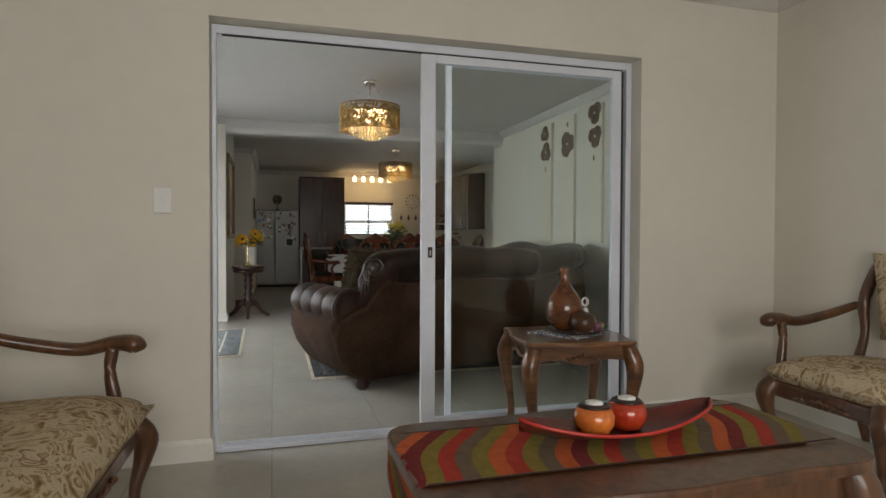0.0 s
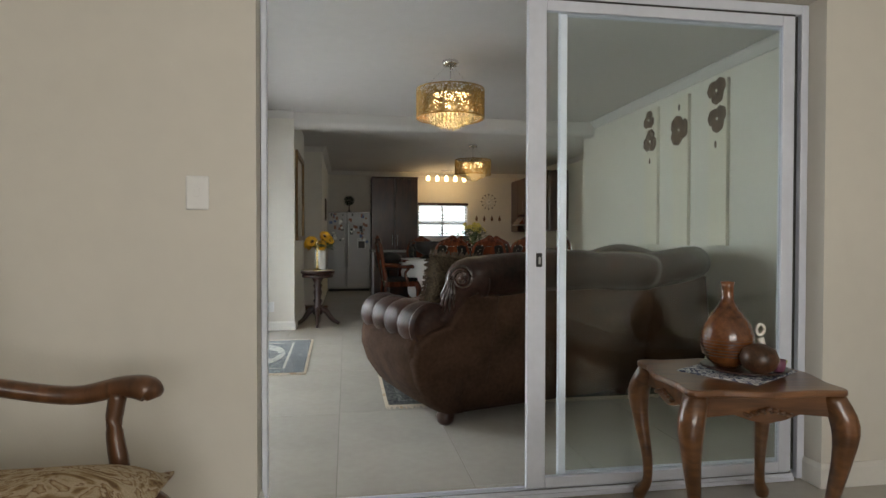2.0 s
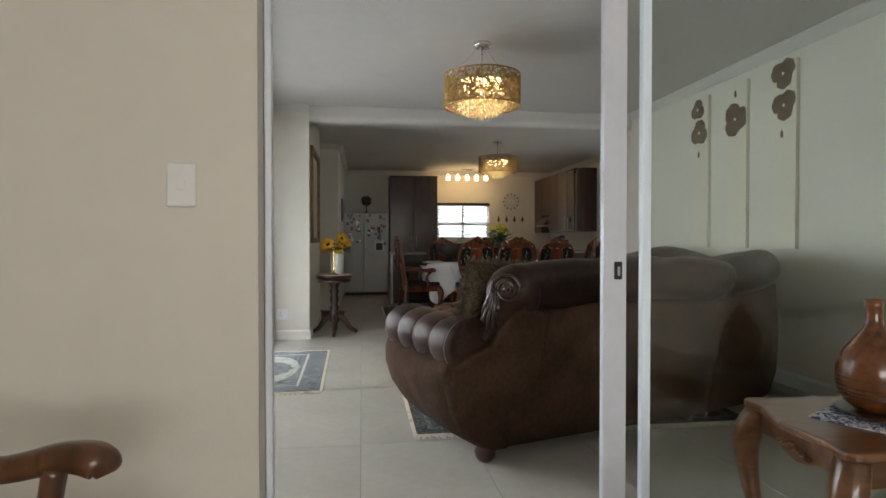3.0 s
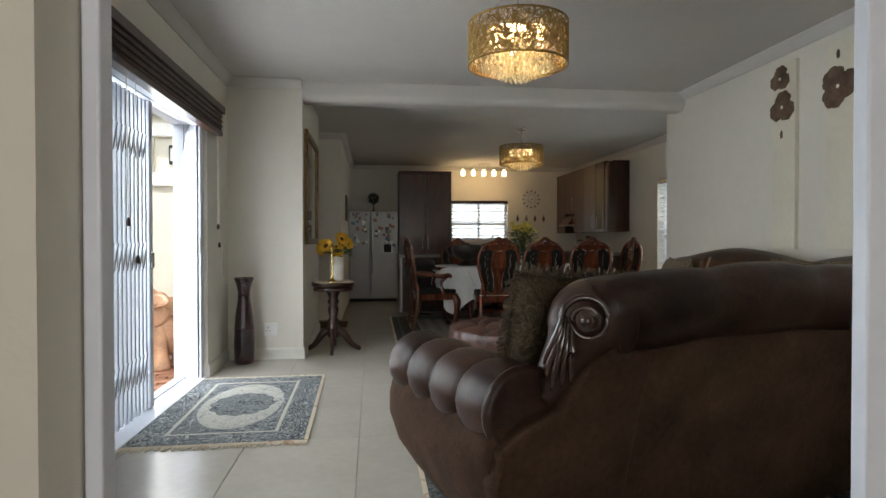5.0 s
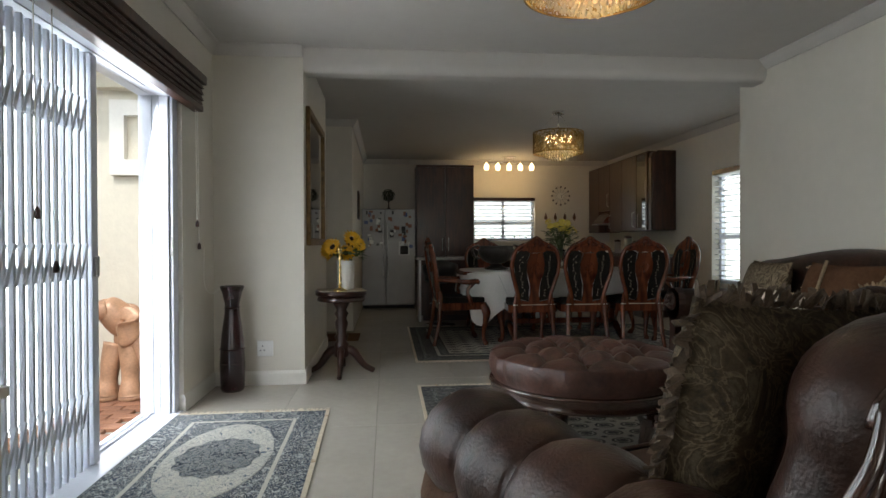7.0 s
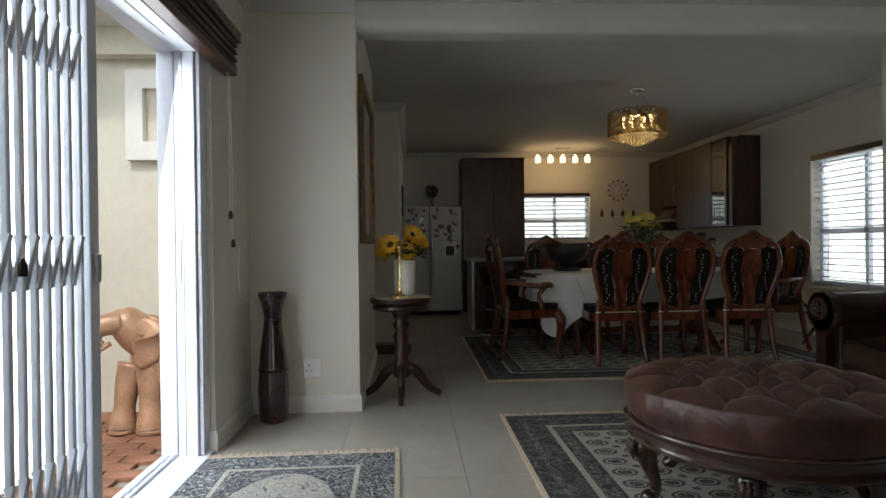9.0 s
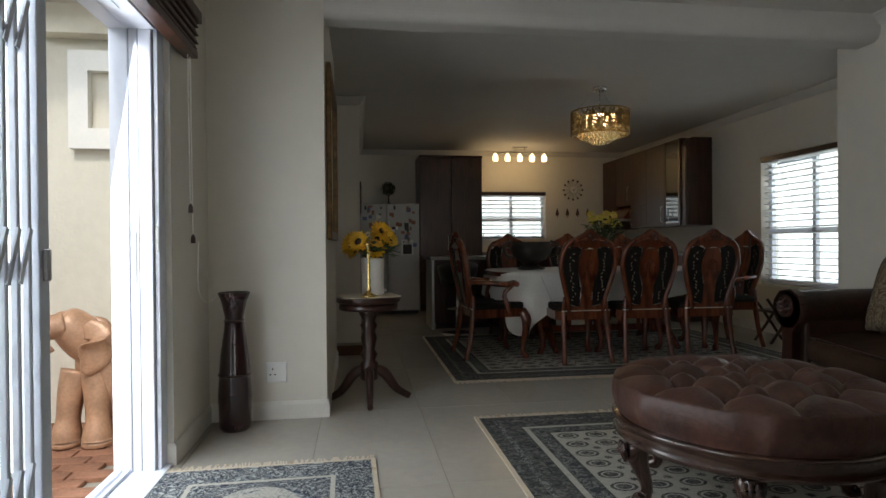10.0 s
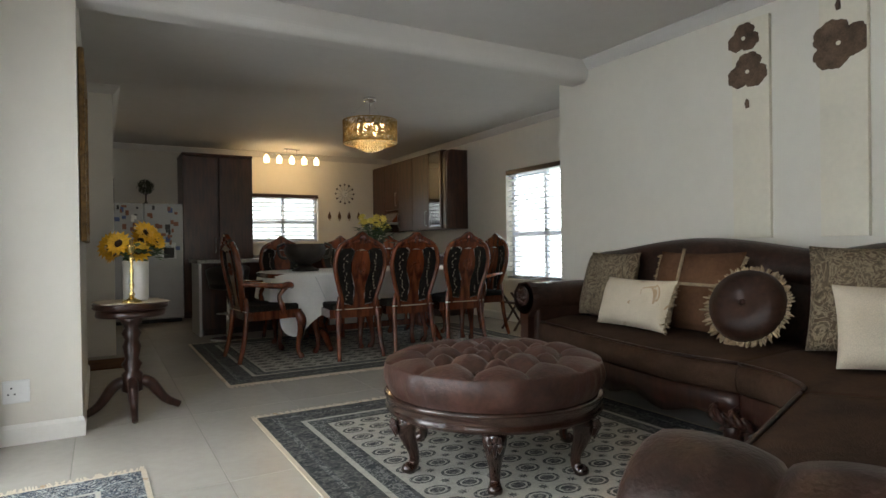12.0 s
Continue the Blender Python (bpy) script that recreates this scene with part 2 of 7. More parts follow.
def walls():
    t = 0.2
    # wall between front room and living room, with the opening for the sliding doors
    w = box(-2.6, YD, 0, 0.115, YD + 0.14, CEIL)
    box(2.49, YD, 0, 3.75, YD + 0.14, CEIL, bm=w)
    box(0.115, YD, 2.135, 2.49, YD + 0.14, CEIL, bm=w)
    structure("wall_front", w, M_WALL, "cream painted wall with a wide opening for sliding doors")
    w = box(3.47, -2.0, 0, 3.67, YD, CEIL)
    structure("wall_front_room_east", w, M_WALL, "plain cream painted wall of the front room")
    w = box(-2.8, -2.0, 0, -2.6, YD, CEIL)
    structure("wall_front_room_west", w, M_WALL, "plain cream painted wall of the front room")
    w = box(-2.8, -2.2, 0, -0.4, -2.0, CEIL)
    box(2.2, -2.2, 0, 3.67, -2.0, CEIL, bm=w)
    box(-0.4, -2.2, 0, 2.2, -2.0, 0.6, bm=w)
    box(-0.4, -2.2, 2.1, 2.2, -2.0, CEIL, bm=w)
    structure("wall_front_room_south", w, M_WALL, "cream painted wall with a wide window opening")
    # living room, left: low wall under the window, sliding door opening
    w = box(XL - t, YD + 0.14, 0, XL, 3.9, CEIL)
    box(XL - t, 3.9, 0, XL, 5.78, 0.56, bm=w)
    box(XL - t, 3.9, 2.1, XL, 7.6, CEIL, bm=w)
    box(XL - t, 7.6, 0, XL, YP, CEIL, bm=w)
    structure("wall_west", w, M_WALL, "cream painted wall with a window and sliding door opening")
    w = box(XL - t, YP, 0, -0.167, 9.96, CEIL)
    structure("wall_pillar", w, M_WALL, "cream painted projecting wall beside the mirror")
    w = box(-1.04, 9.96, 0, -0.84, 11.2, CEIL)
    box(-0.84, 11.0, 0, 0.05, 11.2, CEIL, bm=w)
    box(-0.15, 11.2, 0, 0.05, YB, CEIL, bm=w)
    structure("wall_kitchen_west", w, M_WALL, "cream painted wall leading to the kitchen")
    # back wall with the window
    w = box(-0.15, YB, 0, 2.04, YB + t, CEIL)
    box(3.2, YB, 0, XD + t, YB + t, CEIL, bm=w)
    box(2.04, YB, 0, 3.2, YB + t, 1.11, bm=w)
    box(2.04, YB, 1.9, 3.2, YB + t, CEIL, bm=w)
    structure("wall_north", w, M_WALL, "warm cream kitchen wall with a window opening")
    # dining room right wall with its window
    w = box(XD, 8.66, 0, XD + t, 9.55, CEIL)
    box(XD, 10.92, 0, XD + t, YB, CEIL, bm=w)
    box(XD, 9.55, 0, XD + t, 10.92, 0.555, bm=w)
    box(XD, 9.55, 1.985, XD + t, 10.92, CEIL, bm=w)
    structure("wall_east", w, M_WALL, "cream dining room wall with a tall window opening")
    w = box(XR, YD + 0.14, 0, XR + t, 8.38, CEIL)
    box(XR, 8.38, 0, XD + t, 8.66, CEIL, bm=w)
    structure("wall_living_east", w, M_WALL, "cream painted living room wall with hung art panels")
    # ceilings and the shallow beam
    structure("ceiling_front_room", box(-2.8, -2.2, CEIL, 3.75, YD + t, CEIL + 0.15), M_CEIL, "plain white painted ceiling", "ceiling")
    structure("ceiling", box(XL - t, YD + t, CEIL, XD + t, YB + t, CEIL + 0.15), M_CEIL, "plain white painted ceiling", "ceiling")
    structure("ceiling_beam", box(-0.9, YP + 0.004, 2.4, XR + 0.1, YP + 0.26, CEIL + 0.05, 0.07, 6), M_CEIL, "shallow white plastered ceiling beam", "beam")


def run(name, pts, prof, material, label, category):
    """A moulding along the foot or head of walls: pts in plan, prof (out, z); the room lies on the left of the way."""
    secs = []
    n = len(pts)
    for i, p in enumerate(pts):
        a, c = Vector(pts[max(i - 1, 0)]), Vector(pts[min(i + 1, n - 1)])
        p = Vector(p)
        d1 = (p - a).normalized() if i else (c - p).normalized()
        d2 = (c - p).normalized() if i < n - 1 else d1
        n1, n2 = Vector((-d1.y, d1.x)), Vector((-d2.y, d2.x))
        mt = (n1 + n2)
        mt = mt / max(1e-6, mt.dot(n1))
        secs.append([(p.x + mt.x * o, p.y + mt.y * o, z) for o, z in prof])
    structure(name, sweep(secs), material, label, category)


SK = [(0.0, 0.0), (0.014, 0.0), (0.014, 0.085), (0.006, 0.105), (0.0, 0.105)]
CO = [(0.0, CEIL), (0.0, CEIL - 0.08), (0.012, CEIL - 0.08), (0.03, CEIL - 0.06), (0.055, CEIL - 0.025), (0.07, CEIL - 0.012), (0.07, CEIL)]


def trims():
    k = "white painted skirting board"
    run("baseboard_1", [(0.115, YD + 0.1), (0.115, YD), (-2.6, YD), (-2.6, -2.0)], SK, M_TRIM, k, "skirting")
    run("baseboard_2", [(3.47, -2.0), (3.47, YD), (2.49, YD), (2.49, YD + 0.1)], SK, M_TRIM, k, "skirting")
    run("baseboard_3", [(-0.167, 9.96), (-0.167, YP), (XL, YP), (XL, 7.6), (XL - 0.1, 7.6)], SK, M_TRIM, k, "skirting")
    run("baseboard_4", [(XR, YD + 0.14), (XR, 8.37)], SK, M_TRIM, k, "skirting")
    run("baseboard_5", [(XD, 8.66), (XD, 11.5)], SK, M_TRIM, k, "skirting")
    c = "white coved cornice under the ceiling"
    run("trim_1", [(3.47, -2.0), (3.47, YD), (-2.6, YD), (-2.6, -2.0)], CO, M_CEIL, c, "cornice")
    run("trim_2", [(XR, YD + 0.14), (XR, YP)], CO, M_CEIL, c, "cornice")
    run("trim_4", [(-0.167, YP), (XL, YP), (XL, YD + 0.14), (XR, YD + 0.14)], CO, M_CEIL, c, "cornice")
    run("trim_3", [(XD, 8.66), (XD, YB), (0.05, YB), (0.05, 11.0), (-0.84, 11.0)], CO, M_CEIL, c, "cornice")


walls()
trims()
structure("floor", box(-1.065, YD + 0.1, -0.12, XD + 0.2, YB + 0.2, -0.004, bm=box(-2.8, -2.2, -0.12, 3.67, YD + 0.1, -0.004)), M_GROUT, "grey grout bed of the tiled floor", "floor")
structure("ground", box(-400, -400, -0.3, 400, 400, -0.13), mat("dry lawn", (0.09, 0.12, 0.045), 0.95, var=0.4, scale=1.5, bump=0.6), "flat lawn and ground outside the house", "ground")


# ---- doors, windows and what lies outside ----
def sliding_doors():
    """Two-panel sliding door between the rooms: one bay open, the fixed pane and the slid panel on the other side."""
    d = tagged(new("door_1"), "white aluminium sliding glass door standing half open", "door", "", "structure")
    y0, y1 = 3.415, 3.455
    f = box(0.118, y0, 0.004, 0.14, y1, 2.13, 0.004)
    box(2.45, y0, 0.004, 2.487, y1, 2.13, 0.004, bm=f)
    box(0.14, y0, 2.085, 2.45, y1, 2.13, 0.004, bm=f)
    part("door_frame", f, M_ALU, d)
    tr = box(0.14, y0 - 0.02, 0.004, 2.42, y1, 0.022)
    for k in (0.0, 0.026, 0.05):
        box(0.165, y0 - 0.012 + k, 0.022, 2.42, y0 - 0.006 + k, 0.036, bm=tr)
    part("bottom_track", tr, M_ALU, d)
    part("track_seal", box(0.166, y0 + 0.002, 0.022, 2.419, y0 + 0.01, 0.031), M_BLACKGAP, d, "black brush seal")
    part("jamb_seal", box(2.418, y0, 0.05, 2.43, y0 + 0.03, 2.075), M_BLACKGAP, d, "black brush seal")
    part("head_seal", box(0.166, y0 + 0.002, 2.076, 2.419, y0 + 0.012, 2.085), M_BLACKGAP, d, "black brush seal")
    for a, b, yy, nm in ((1.184, 2.415, y0 - 0.004, "sliding_panel"), (1.335, 2.445, y0 + 0.034, "fixed_panel")):
        w = 0.08 if nm == "sliding_panel" else 0.032
        p = box(a, yy, 0.04, a + w, yy + 0.03, 2.075, 0.004)
        box(b - 0.06, yy, 0.04, b, yy + 0.03, 2.075, 0.004, bm=p)
        box(a + w, yy, 0.04, b - 0.06, yy + 0.03, 0.085, 0.003, bm=p)
        box(a + w, yy, 2.03, b - 0.06, yy + 0.03, 2.075, 0.003, bm=p)
        o = part(nm, p, M_ALU, d)
        g = part("pane", box(a + w, yy + 0.012, 0.085, b - 0.06, yy + 0.018, 2.03), M_GLASS, o, "clear reflective glass")
        g.visible_shadow = False
    h = box(1.22, y0 - 0.012, 0.968, 1.246, y0 - 0.004, 1.026, 0.01, 4)
    hp = part("handle", h, M_BLACKGAP, d, "dark oval finger latch")
    part("latch", box(1.228, y0 - 0.017, 0.98, 1.237, y0 - 0.012, 1.01, 0.002), M_STEEL, hp)


def patio_door():
    """White sliding door to the veranda with the folded trellis gate before it."""
    x = -1.02
    d = tagged(new("door_2"), "white aluminium sliding door open to the veranda", "door", "", "structure")
    f = box(x - 0.05, 7.5, -0.01, x + 0.03, 7.6, 2.05, 0.004)
    box(x - 0.05, 5.72, -0.01, x + 0.03, 5.78, 2.05, 0.004, bm=f)
    box(x - 0.05, 5.78, 2.0, x + 0.03, 7.5, 2.05, 0.004, bm=f)
    part("door_frame", f, M_ALU, d)
    part("threshold", box(x - 0.06, 5.78, -0.01, XL, 7.6, 0.012, 0.003), M_ALU, d)
    for k in (0.0, 0.035):
        part("track_rail", box(x - 0.02 + k, 5.78, 0.012, x - 0.012 + k, 7.5, 0.026), M_ALU, d)
    part("jamb_seal", box(x + 0.03, 7.512, 0.012, x + 0.075, 7.6, 2.05), M_BLACKGAP, d, "black seal in the groove")
    part("jamb_rib", box(x + 0.035, 7.5, 0.012, x + 0.07, 7.512, 2.05), M_ALU, d)
    part("jamb_lining", box(x + 0.075, 7.495, 0.012, x + 0.13, 7.6, 2.05, 0.004), M_ALU, d)
    part("jamb_stop", box(x + 0.134, 7.515, 0.012, x + 0.152, 7.6, 2.05, 0.003), M_ALU, d)
    part("head_lining", box(x + 0.03, 5.78, 2.0, x + 0.15, 7.495, 2.05, 0.004), M_ALU, d)
    part("lock_plate", box(x + 0.045, 7.496, 0.86, x + 0.06, 7.5, 1.1), M_STEEL, d)
    part("lock_plate", box(x + 0.137, 7.511, 1.0, x + 0.149, 7.515, 1.12), M_STEEL, d)
    p = box(x - 0.05, 6.74, 0.03, x - 0.015, 6.88, 2.0, 0.004)
    box(x - 0.05, 5.8, 0.03, x - 0.015, 5.86, 2.0, 0.004, bm=p)
    box(x - 0.05, 5.86, 0.03, x - 0.015, 6.74, 0.1, 0.004, bm=p)
    box(x - 0.05, 5.86, 1.94, x - 0.015, 6.74, 2.0, 0.004, bm=p)
    o = part("sliding_panel", p, M_ALU, d)
    g = part("pane", box(x - 0.035, 5.86, 0.1, x - 0.03, 6.74, 1.94), M_GLASS, o)
    g.visible_shadow = False
    part("latch", box(x - 0.015, 6.84, 0.93, x + 0.002, 6.865, 1.02, 0.006), M_BLACKGAP, d, "black door latch")


def trellis_gate():
    g = thing("security_gate", "white steel trellis security gate folded open across the doorway", "gate", (-0.955, 5.86, 0.02))
    n, step = 13, 0.061
    bar = box(-0.011, -0.009, 0, 0.011, 0.009, 1.96, 0.003, 1)
    first = part("upright", bar, M_ALU, g)
    for i in range(1, n):
        o = new("upright", first.data)
        o.parent, o.matrix_basis = g, pose(0, i * step, 0)
    for zc in (0.28, 0.98, 1.66):
        for i in range(n - 1):
            for s in (-1, 1):
                L = math.hypot(step, 0.16)
                b = box(-0.003, -L / 2, -0.009, 0.003, L / 2, 0.009)
                moved(b, pose(0.012 * s, (i + 0.5) * step, zc, s * math.degrees(math.atan2(0.16, step)), 0, 0))
                part("lattice_strap", b, M_ALU, g)
    part("lead_post", box(-0.02, n * step - 0.03, 0, 0.02, n * step + 0.03, 1.97, 0.004), M_ALU, g)
    part("gate_lock", box(0.02, n * step - 0.015, 0.9, 0.035, n * step + 0.015, 1.0, 0.005), M_STEEL, g, "steel hook lock")
    part("top_track", box(-0.025, -0.06, 1.975, 0.025, n * step + 0.6, 2.02), M_ALU, g)


def side_window():
    x = -0.94
    w = tagged(new("window_1"), "white framed side window with burglar bars, top light propped open", "window", "", "structure")
    f = box(x - 0.04, 3.9, 0.6, x + 0.02, 3.96, 2.1)
    box(x - 0.04, 5.66, 0.6, x + 0.02, 5.72, 2.1, bm=f)
    box(x - 0.04, 3.96, 0.6, x + 0.02, 5.66, 0.66, bm=f)
    box(x - 0.04, 3.96, 2.04, x + 0.02, 5.66, 2.1, bm=f)
    box(x - 0.04, 3.96, 0.93, x + 0.02, 5.66, 0.98, bm=f)
    box(x - 0.04, 4.82, 0.66, x + 0.02, 4.87, 2.04, bm=f)
    part("window_frame", f, M_ALU, w)
    part("window_post", box(XL - 0.2, 5.72, 0.56, XL - 0.02, 5.78, 2.1), M_ALU, w)
    part("window_sill", box(XL - 0.2, 3.9, 0.56, XL + 0.025, 5.79, 0.6, 0.006), M_TRIM, w)
    for y0, y1, a in ((3.98, 4.8, 0), (4.89, 5.64, 24)):
        for z0, z1 in ((0.99, 1.5), (1.52, 2.03)):
            hh = z1 - z0
            b = box(-0.015, y0, -hh, 0.015, y0 + 0.04, 0)
            box(-0.015, y1 - 0.04, -hh, 0.015, y1, 0, bm=b)
            box(-0.015, y0 + 0.04, -hh, 0.015, y1 - 0.04, -hh + 0.04, bm=b)
            box(-0.015, y0 + 0.04, -0.04, 0.015, y1 - 0.04, 0, bm=b)
            o = part("casement", b, M_STEEL if a else M_ALU, w, "", False, pose(x - 0.045, 0, z1, 0, a, 0))
            q = part("pane", box(-0.003, y0 + 0.04, -hh + 0.04, 0.003, y1 - 0.04, -0.04), M_GLASS, o)
            q.visible_shadow = False
    for i in range(10):
        z = 0.72 + i * 0.135
        part("burglar_bar", tube([(x + 0.045, 3.9, z, 0.008), (x + 0.045, 5.72, z, 0.008)], 6, smooth=0), M_ALU, w, smooth=True)


def pelmet_blind():
    b = thing("roman_blind", "dark brown wooden slat blind drawn up under its headrail", "blind", (0, 0, 0))
    x = XL
    part("headrail", box(x + 0.004, 3.7, 2.16, x + 0.085, 7.86, 2.22, 0.006), M_CABW, b)
    for i in range(11):
        z = 2.155 - i * 0.0135
        part("slat", box(x + 0.012 + 0.004 * (i % 2), 3.72, z - 0.009, x + 0.07 + 0.006 * (i % 3), 7.8, z, 0.003, 1), M_CABW, b)
    part("bottom_rail", box(x + 0.01, 3.72, 1.965, x + 0.078, 7.8, 2.005, 0.006), M_CABW, b)
    for y, z0 in ((7.72, 1.2), (7.76, 1.05), (5.9, 1.18), (6.02, 0.98)):
        part("cord", tube([(x + 0.05, y, 1.97, 0.0025), (x + 0.052, y + 0.01, z0 + 0.03, 0.0025)], 5, smooth=0), M_TRIM, b)
        part("tassel", lathe([(0.004, 0.045), (0.011, 0.03), (0.012, 0.0)][::-1], 8, at=(x + 0.052, y + 0.01, z0 - 0.01)), M_DARKW, b, smooth=True)
    part("loose_cord", tube([(x + 0.045, 7.9, 1.05, 0.003), (x + 0.03, 7.95, 0.8, 0.003), (x + 0.05, 8.05, 0.72, 0.003), (x + 0.1, 8.1, 0.76, 0.003)], 5), M_TRIM, b)


def slat_window(name, label, origin, rz, w, h, propped=False):
    """A window with glazing bars and a white venetian blind; local x along the wall, y into the wall."""
    win = tagged(new(name), label, "window", "", "structure")
    win.matrix_basis = pose(*origin, 0, 0, rz)
    f = box(0, 0.1, 0, 0.05, 0.15, h)
    box(w - 0.05, 0.1, 0, w, 0.15, h, bm=f)
    box(0.05, 0.1, 0, w - 0.05, 0.15, 0.05, bm=f)
    box(0.05, 0.1, h - 0.05, w - 0.05, 0.15, h, bm=f)
    box(w / 2 - 0.025, 0.1, 0.05, w / 2 + 0.025, 0.15, h - 0.05, bm=f)
    box(0.05, 0.1, h * 0.4, w - 0.05, 0.15, h * 0.4 + 0.045, bm=f)
    part("window_frame", f, M_ALU, win)
    g = part("pane", box(0.05, 0.122, 0.05, w - 0.05, 0.127, h - 0.05), M_GLASS, win)
    g.visible_shadow = False
    part("window_sill", box(-0.02, -0.03, -0.03, w + 0.02, 0.098, 0.0, 0.005), M_TRIM, win)
    n = int(h / 0.068)
    first = None
    for i in range(n):
        z = 0.03 + i * (h - 0.1) / (n - 1)
        if first is None:
            s = box(0.01, -0.024, -0.002, w - 0.01, 0.024, 0.002)
            moved(s, pose(0, 0, 0, -16, 0, 0))
            first = part("blind_slat", s, M_WHITE, win, "", False, pose(0, 0.045, z))
        else:
            o = new("blind_slat", first.data)
            o.parent, o.matrix_basis = win, pose(0, 0.045, z)
    part("blind_headrail", box(-0.01, 0.0, h - 0.055, w + 0.01, 0.07, h + 0.01, 0.004), M_DARKW, win, "dark wooden headrail")
    for k in (0.18, 0.82):
        part("ladder_cord", box(w * k - 0.004, 0.02, 0.02, w * k + 0.004, 0.023, h - 0.05), M_WHITE, win)
    if propped:
        b = box(0.06, -0.012, -0.5, 0.09, 0.012, 0)
        box(w / 2 - 0.06, -0.012, -0.5, w / 2 - 0.03, 0.012, 0, bm=b)
        box(0.09, -0.012, -0.5, w / 2 - 0.06, 0.012, -0.47, bm=b)
        box(0.09, -0.012, -0.03, w / 2 - 0.06, 0.012, 0, bm=b)
        part("casement", b, M_ALU, win, "", False, pose(0, 0.17, h - 0.06, 22, 0, 0))


def veranda():
    M_PL = mat("cream outdoor plaster", (0.70, 0.66, 0.55), 0.85, var=0.05, scale=2, bump=0.3, bscale=40)
    M_BR = mat("red clay paver", (0.30, 0.14, 0.08), 0.8, var=0.25, scale=6, bump=0.3, bscale=80, rnd=0.2)
    structure("wall_veranda", box(-3.4, 8.5, -0.1, -1.045, 8.7, 2.9), M_PL, "cream textured plaster wall of the veranda")
    structure("wall_veranda_end", box(-4.2, 3.0, -0.1, -4.0, 3.9, 2.9), M_PL, "cream plaster pier of the veranda")
    structure("ceiling_veranda", box(-3.4, 8.0, 2.44, -1.045, 8.5, 2.56), M_CEIL, "white boarded veranda ceiling", "ceiling")
    structure("beam_veranda", box(-3.4, 8.38, 2.27, -1.045, 8.495, 2.44), M_PL, "cream plastered veranda beam", "beam")
    n = box(-1.655, 8.44, 1.61, -1.05, 8.498, 1.73)
    box(-1.655, 8.44, 2.07, -1.05, 8.498, 2.19, bm=n)
    box(-1.655, 8.44, 1.73, -1.547, 8.498, 2.07, bm=n)
    box(-1.2, 8.44, 1.73, -1.05, 8.498, 2.07, bm=n)
    structure("trim_niche", n, M_TRIM, "raised white plaster surround on the veranda wall", "trim")
    b = thing("alarm_box", "small dark grey wall box inside a plaster niche", "wall box", (-1.36, 8.498, 1.9))
    part("housing", box(-0.05, -0.04, -0.09, 0.05, 0, 0.09, 0.008), M_BLACKGAP, b)
    part("cover", box(-0.035, -0.046, -0.06, 0.035, -0.04, 0.06, 0.004), M_STEEL, b)
    pv = tagged(new("pavement"), "red brick paved veranda floor", "pavement", "", "structure")
    part("paving_bed", box(-3.4, 5.2, -0.12, -1.075, 8.5, -0.04), M_GROUT, pv)
    first = None
    for i in range(11):
        for j in range(14):
            x, y = -1.19 - i * 0.21, 8.43 - j * 0.105
            x += 0.105 * (j % 2)
            if x > -1.18:
                continue
            if first is None:
                first = part("brick", box(-0.1, -0.0475, -0.05, 0.1, 0.0475, -0.015, 0.004, 1), M_BR, pv, "", False, pose(x, y, 0))
            else:
                o = new("brick", first.data)
                o.parent, o.matrix_basis = pv, pose(x, y, -0.002 * ((i * 7 + j * 3) % 3))
    # garden wall and foliage beyond the window
    for nm, bx in (("backdrop_north", (-6, 22, -0.12, 14, 22.1, 12)), ("backdrop_east", (13, -2, -0.12, 13.1, 22, 12)), ("backdrop_west", (-9.3, -4, 2.2, -9.2, 26, 10))):
        structure(nm, box(*bx), emit("bright hazy sky", (0.95, 0.98, 1.0), 1.05) if nm == "backdrop_north" else bpy.data.materials["bright hazy sky"], "bright white hazy sky beyond the windows", "backdrop")
    structure("wall_garden", box(-9.0, -4, -0.13, -8.8, 26, 2.2), M_PL, "pale plastered garden boundary wall")
    M_LEAF = mat("garden leaf", (0.06, 0.11, 0.03), 0.6, var=0.4, scale=3)
    rnd = random.Random(4)
    for bx, by, hgt, gap in ((-6.2, 3.2, 2.2, 0), (3.9, 20.5, 0.9, 1), (11.5, 13.5, 1.2, 2)):
        t = thing("garden_tree", "leafy green garden tree seen through a window", "tree", (bx, by, -0.13), group="garden trees")
        tr = tube([(0, 0, 0, 0.09), (0.05, 0, hgt * 0.5, 0.06), (-0.1, 0.05, hgt, 0.03)], 7)
        for a in range(5):
            tube([(0.03, 0, hgt * 0.55, 0.035), (0.5 * math.cos(a * 1.3), 0.5 * math.sin(a * 1.3), hgt * 0.85, 0.02), (0.9 * math.cos(a * 1.3), 0.9 * math.sin(a * 1.3), hgt, 0.008)], 5, bm=tr)
        part("trunk", tr, M_OAK, t, smooth=True)
        verts, faces = [], []
        for k in range(1400):
            u, v = rnd.uniform(0, 6.28), rnd.uniform(-1, 1)
            r = rnd.uniform(0.3, 1.0) * (1.0 + 0.25 * math.sin(3 * u))
            c = Vector((r * math.cos(u) * math.sqrt(1 - v * v), r * math.sin(u) * math.sqrt(1 - v * v), hgt * 0.85 + 0.6 * r * v))
            d1 = Vector((rnd.gauss(0, 1), rnd.gauss(0, 1), rnd.gauss(0, 0.6))).normalized()
            d2 = d1.cross(Vector((rnd.gauss(0, 1), rnd.gauss(0, 1), rnd.gauss(0, 1)))).normalized()
            i0 = len(verts)
            verts += [c - d1 * 0.08, c + d2 * 0.025, c + d1 * 0.08, c - d2 * 0.025]
            faces.append((i0, i0 + 1, i0 + 2, i0 + 3))
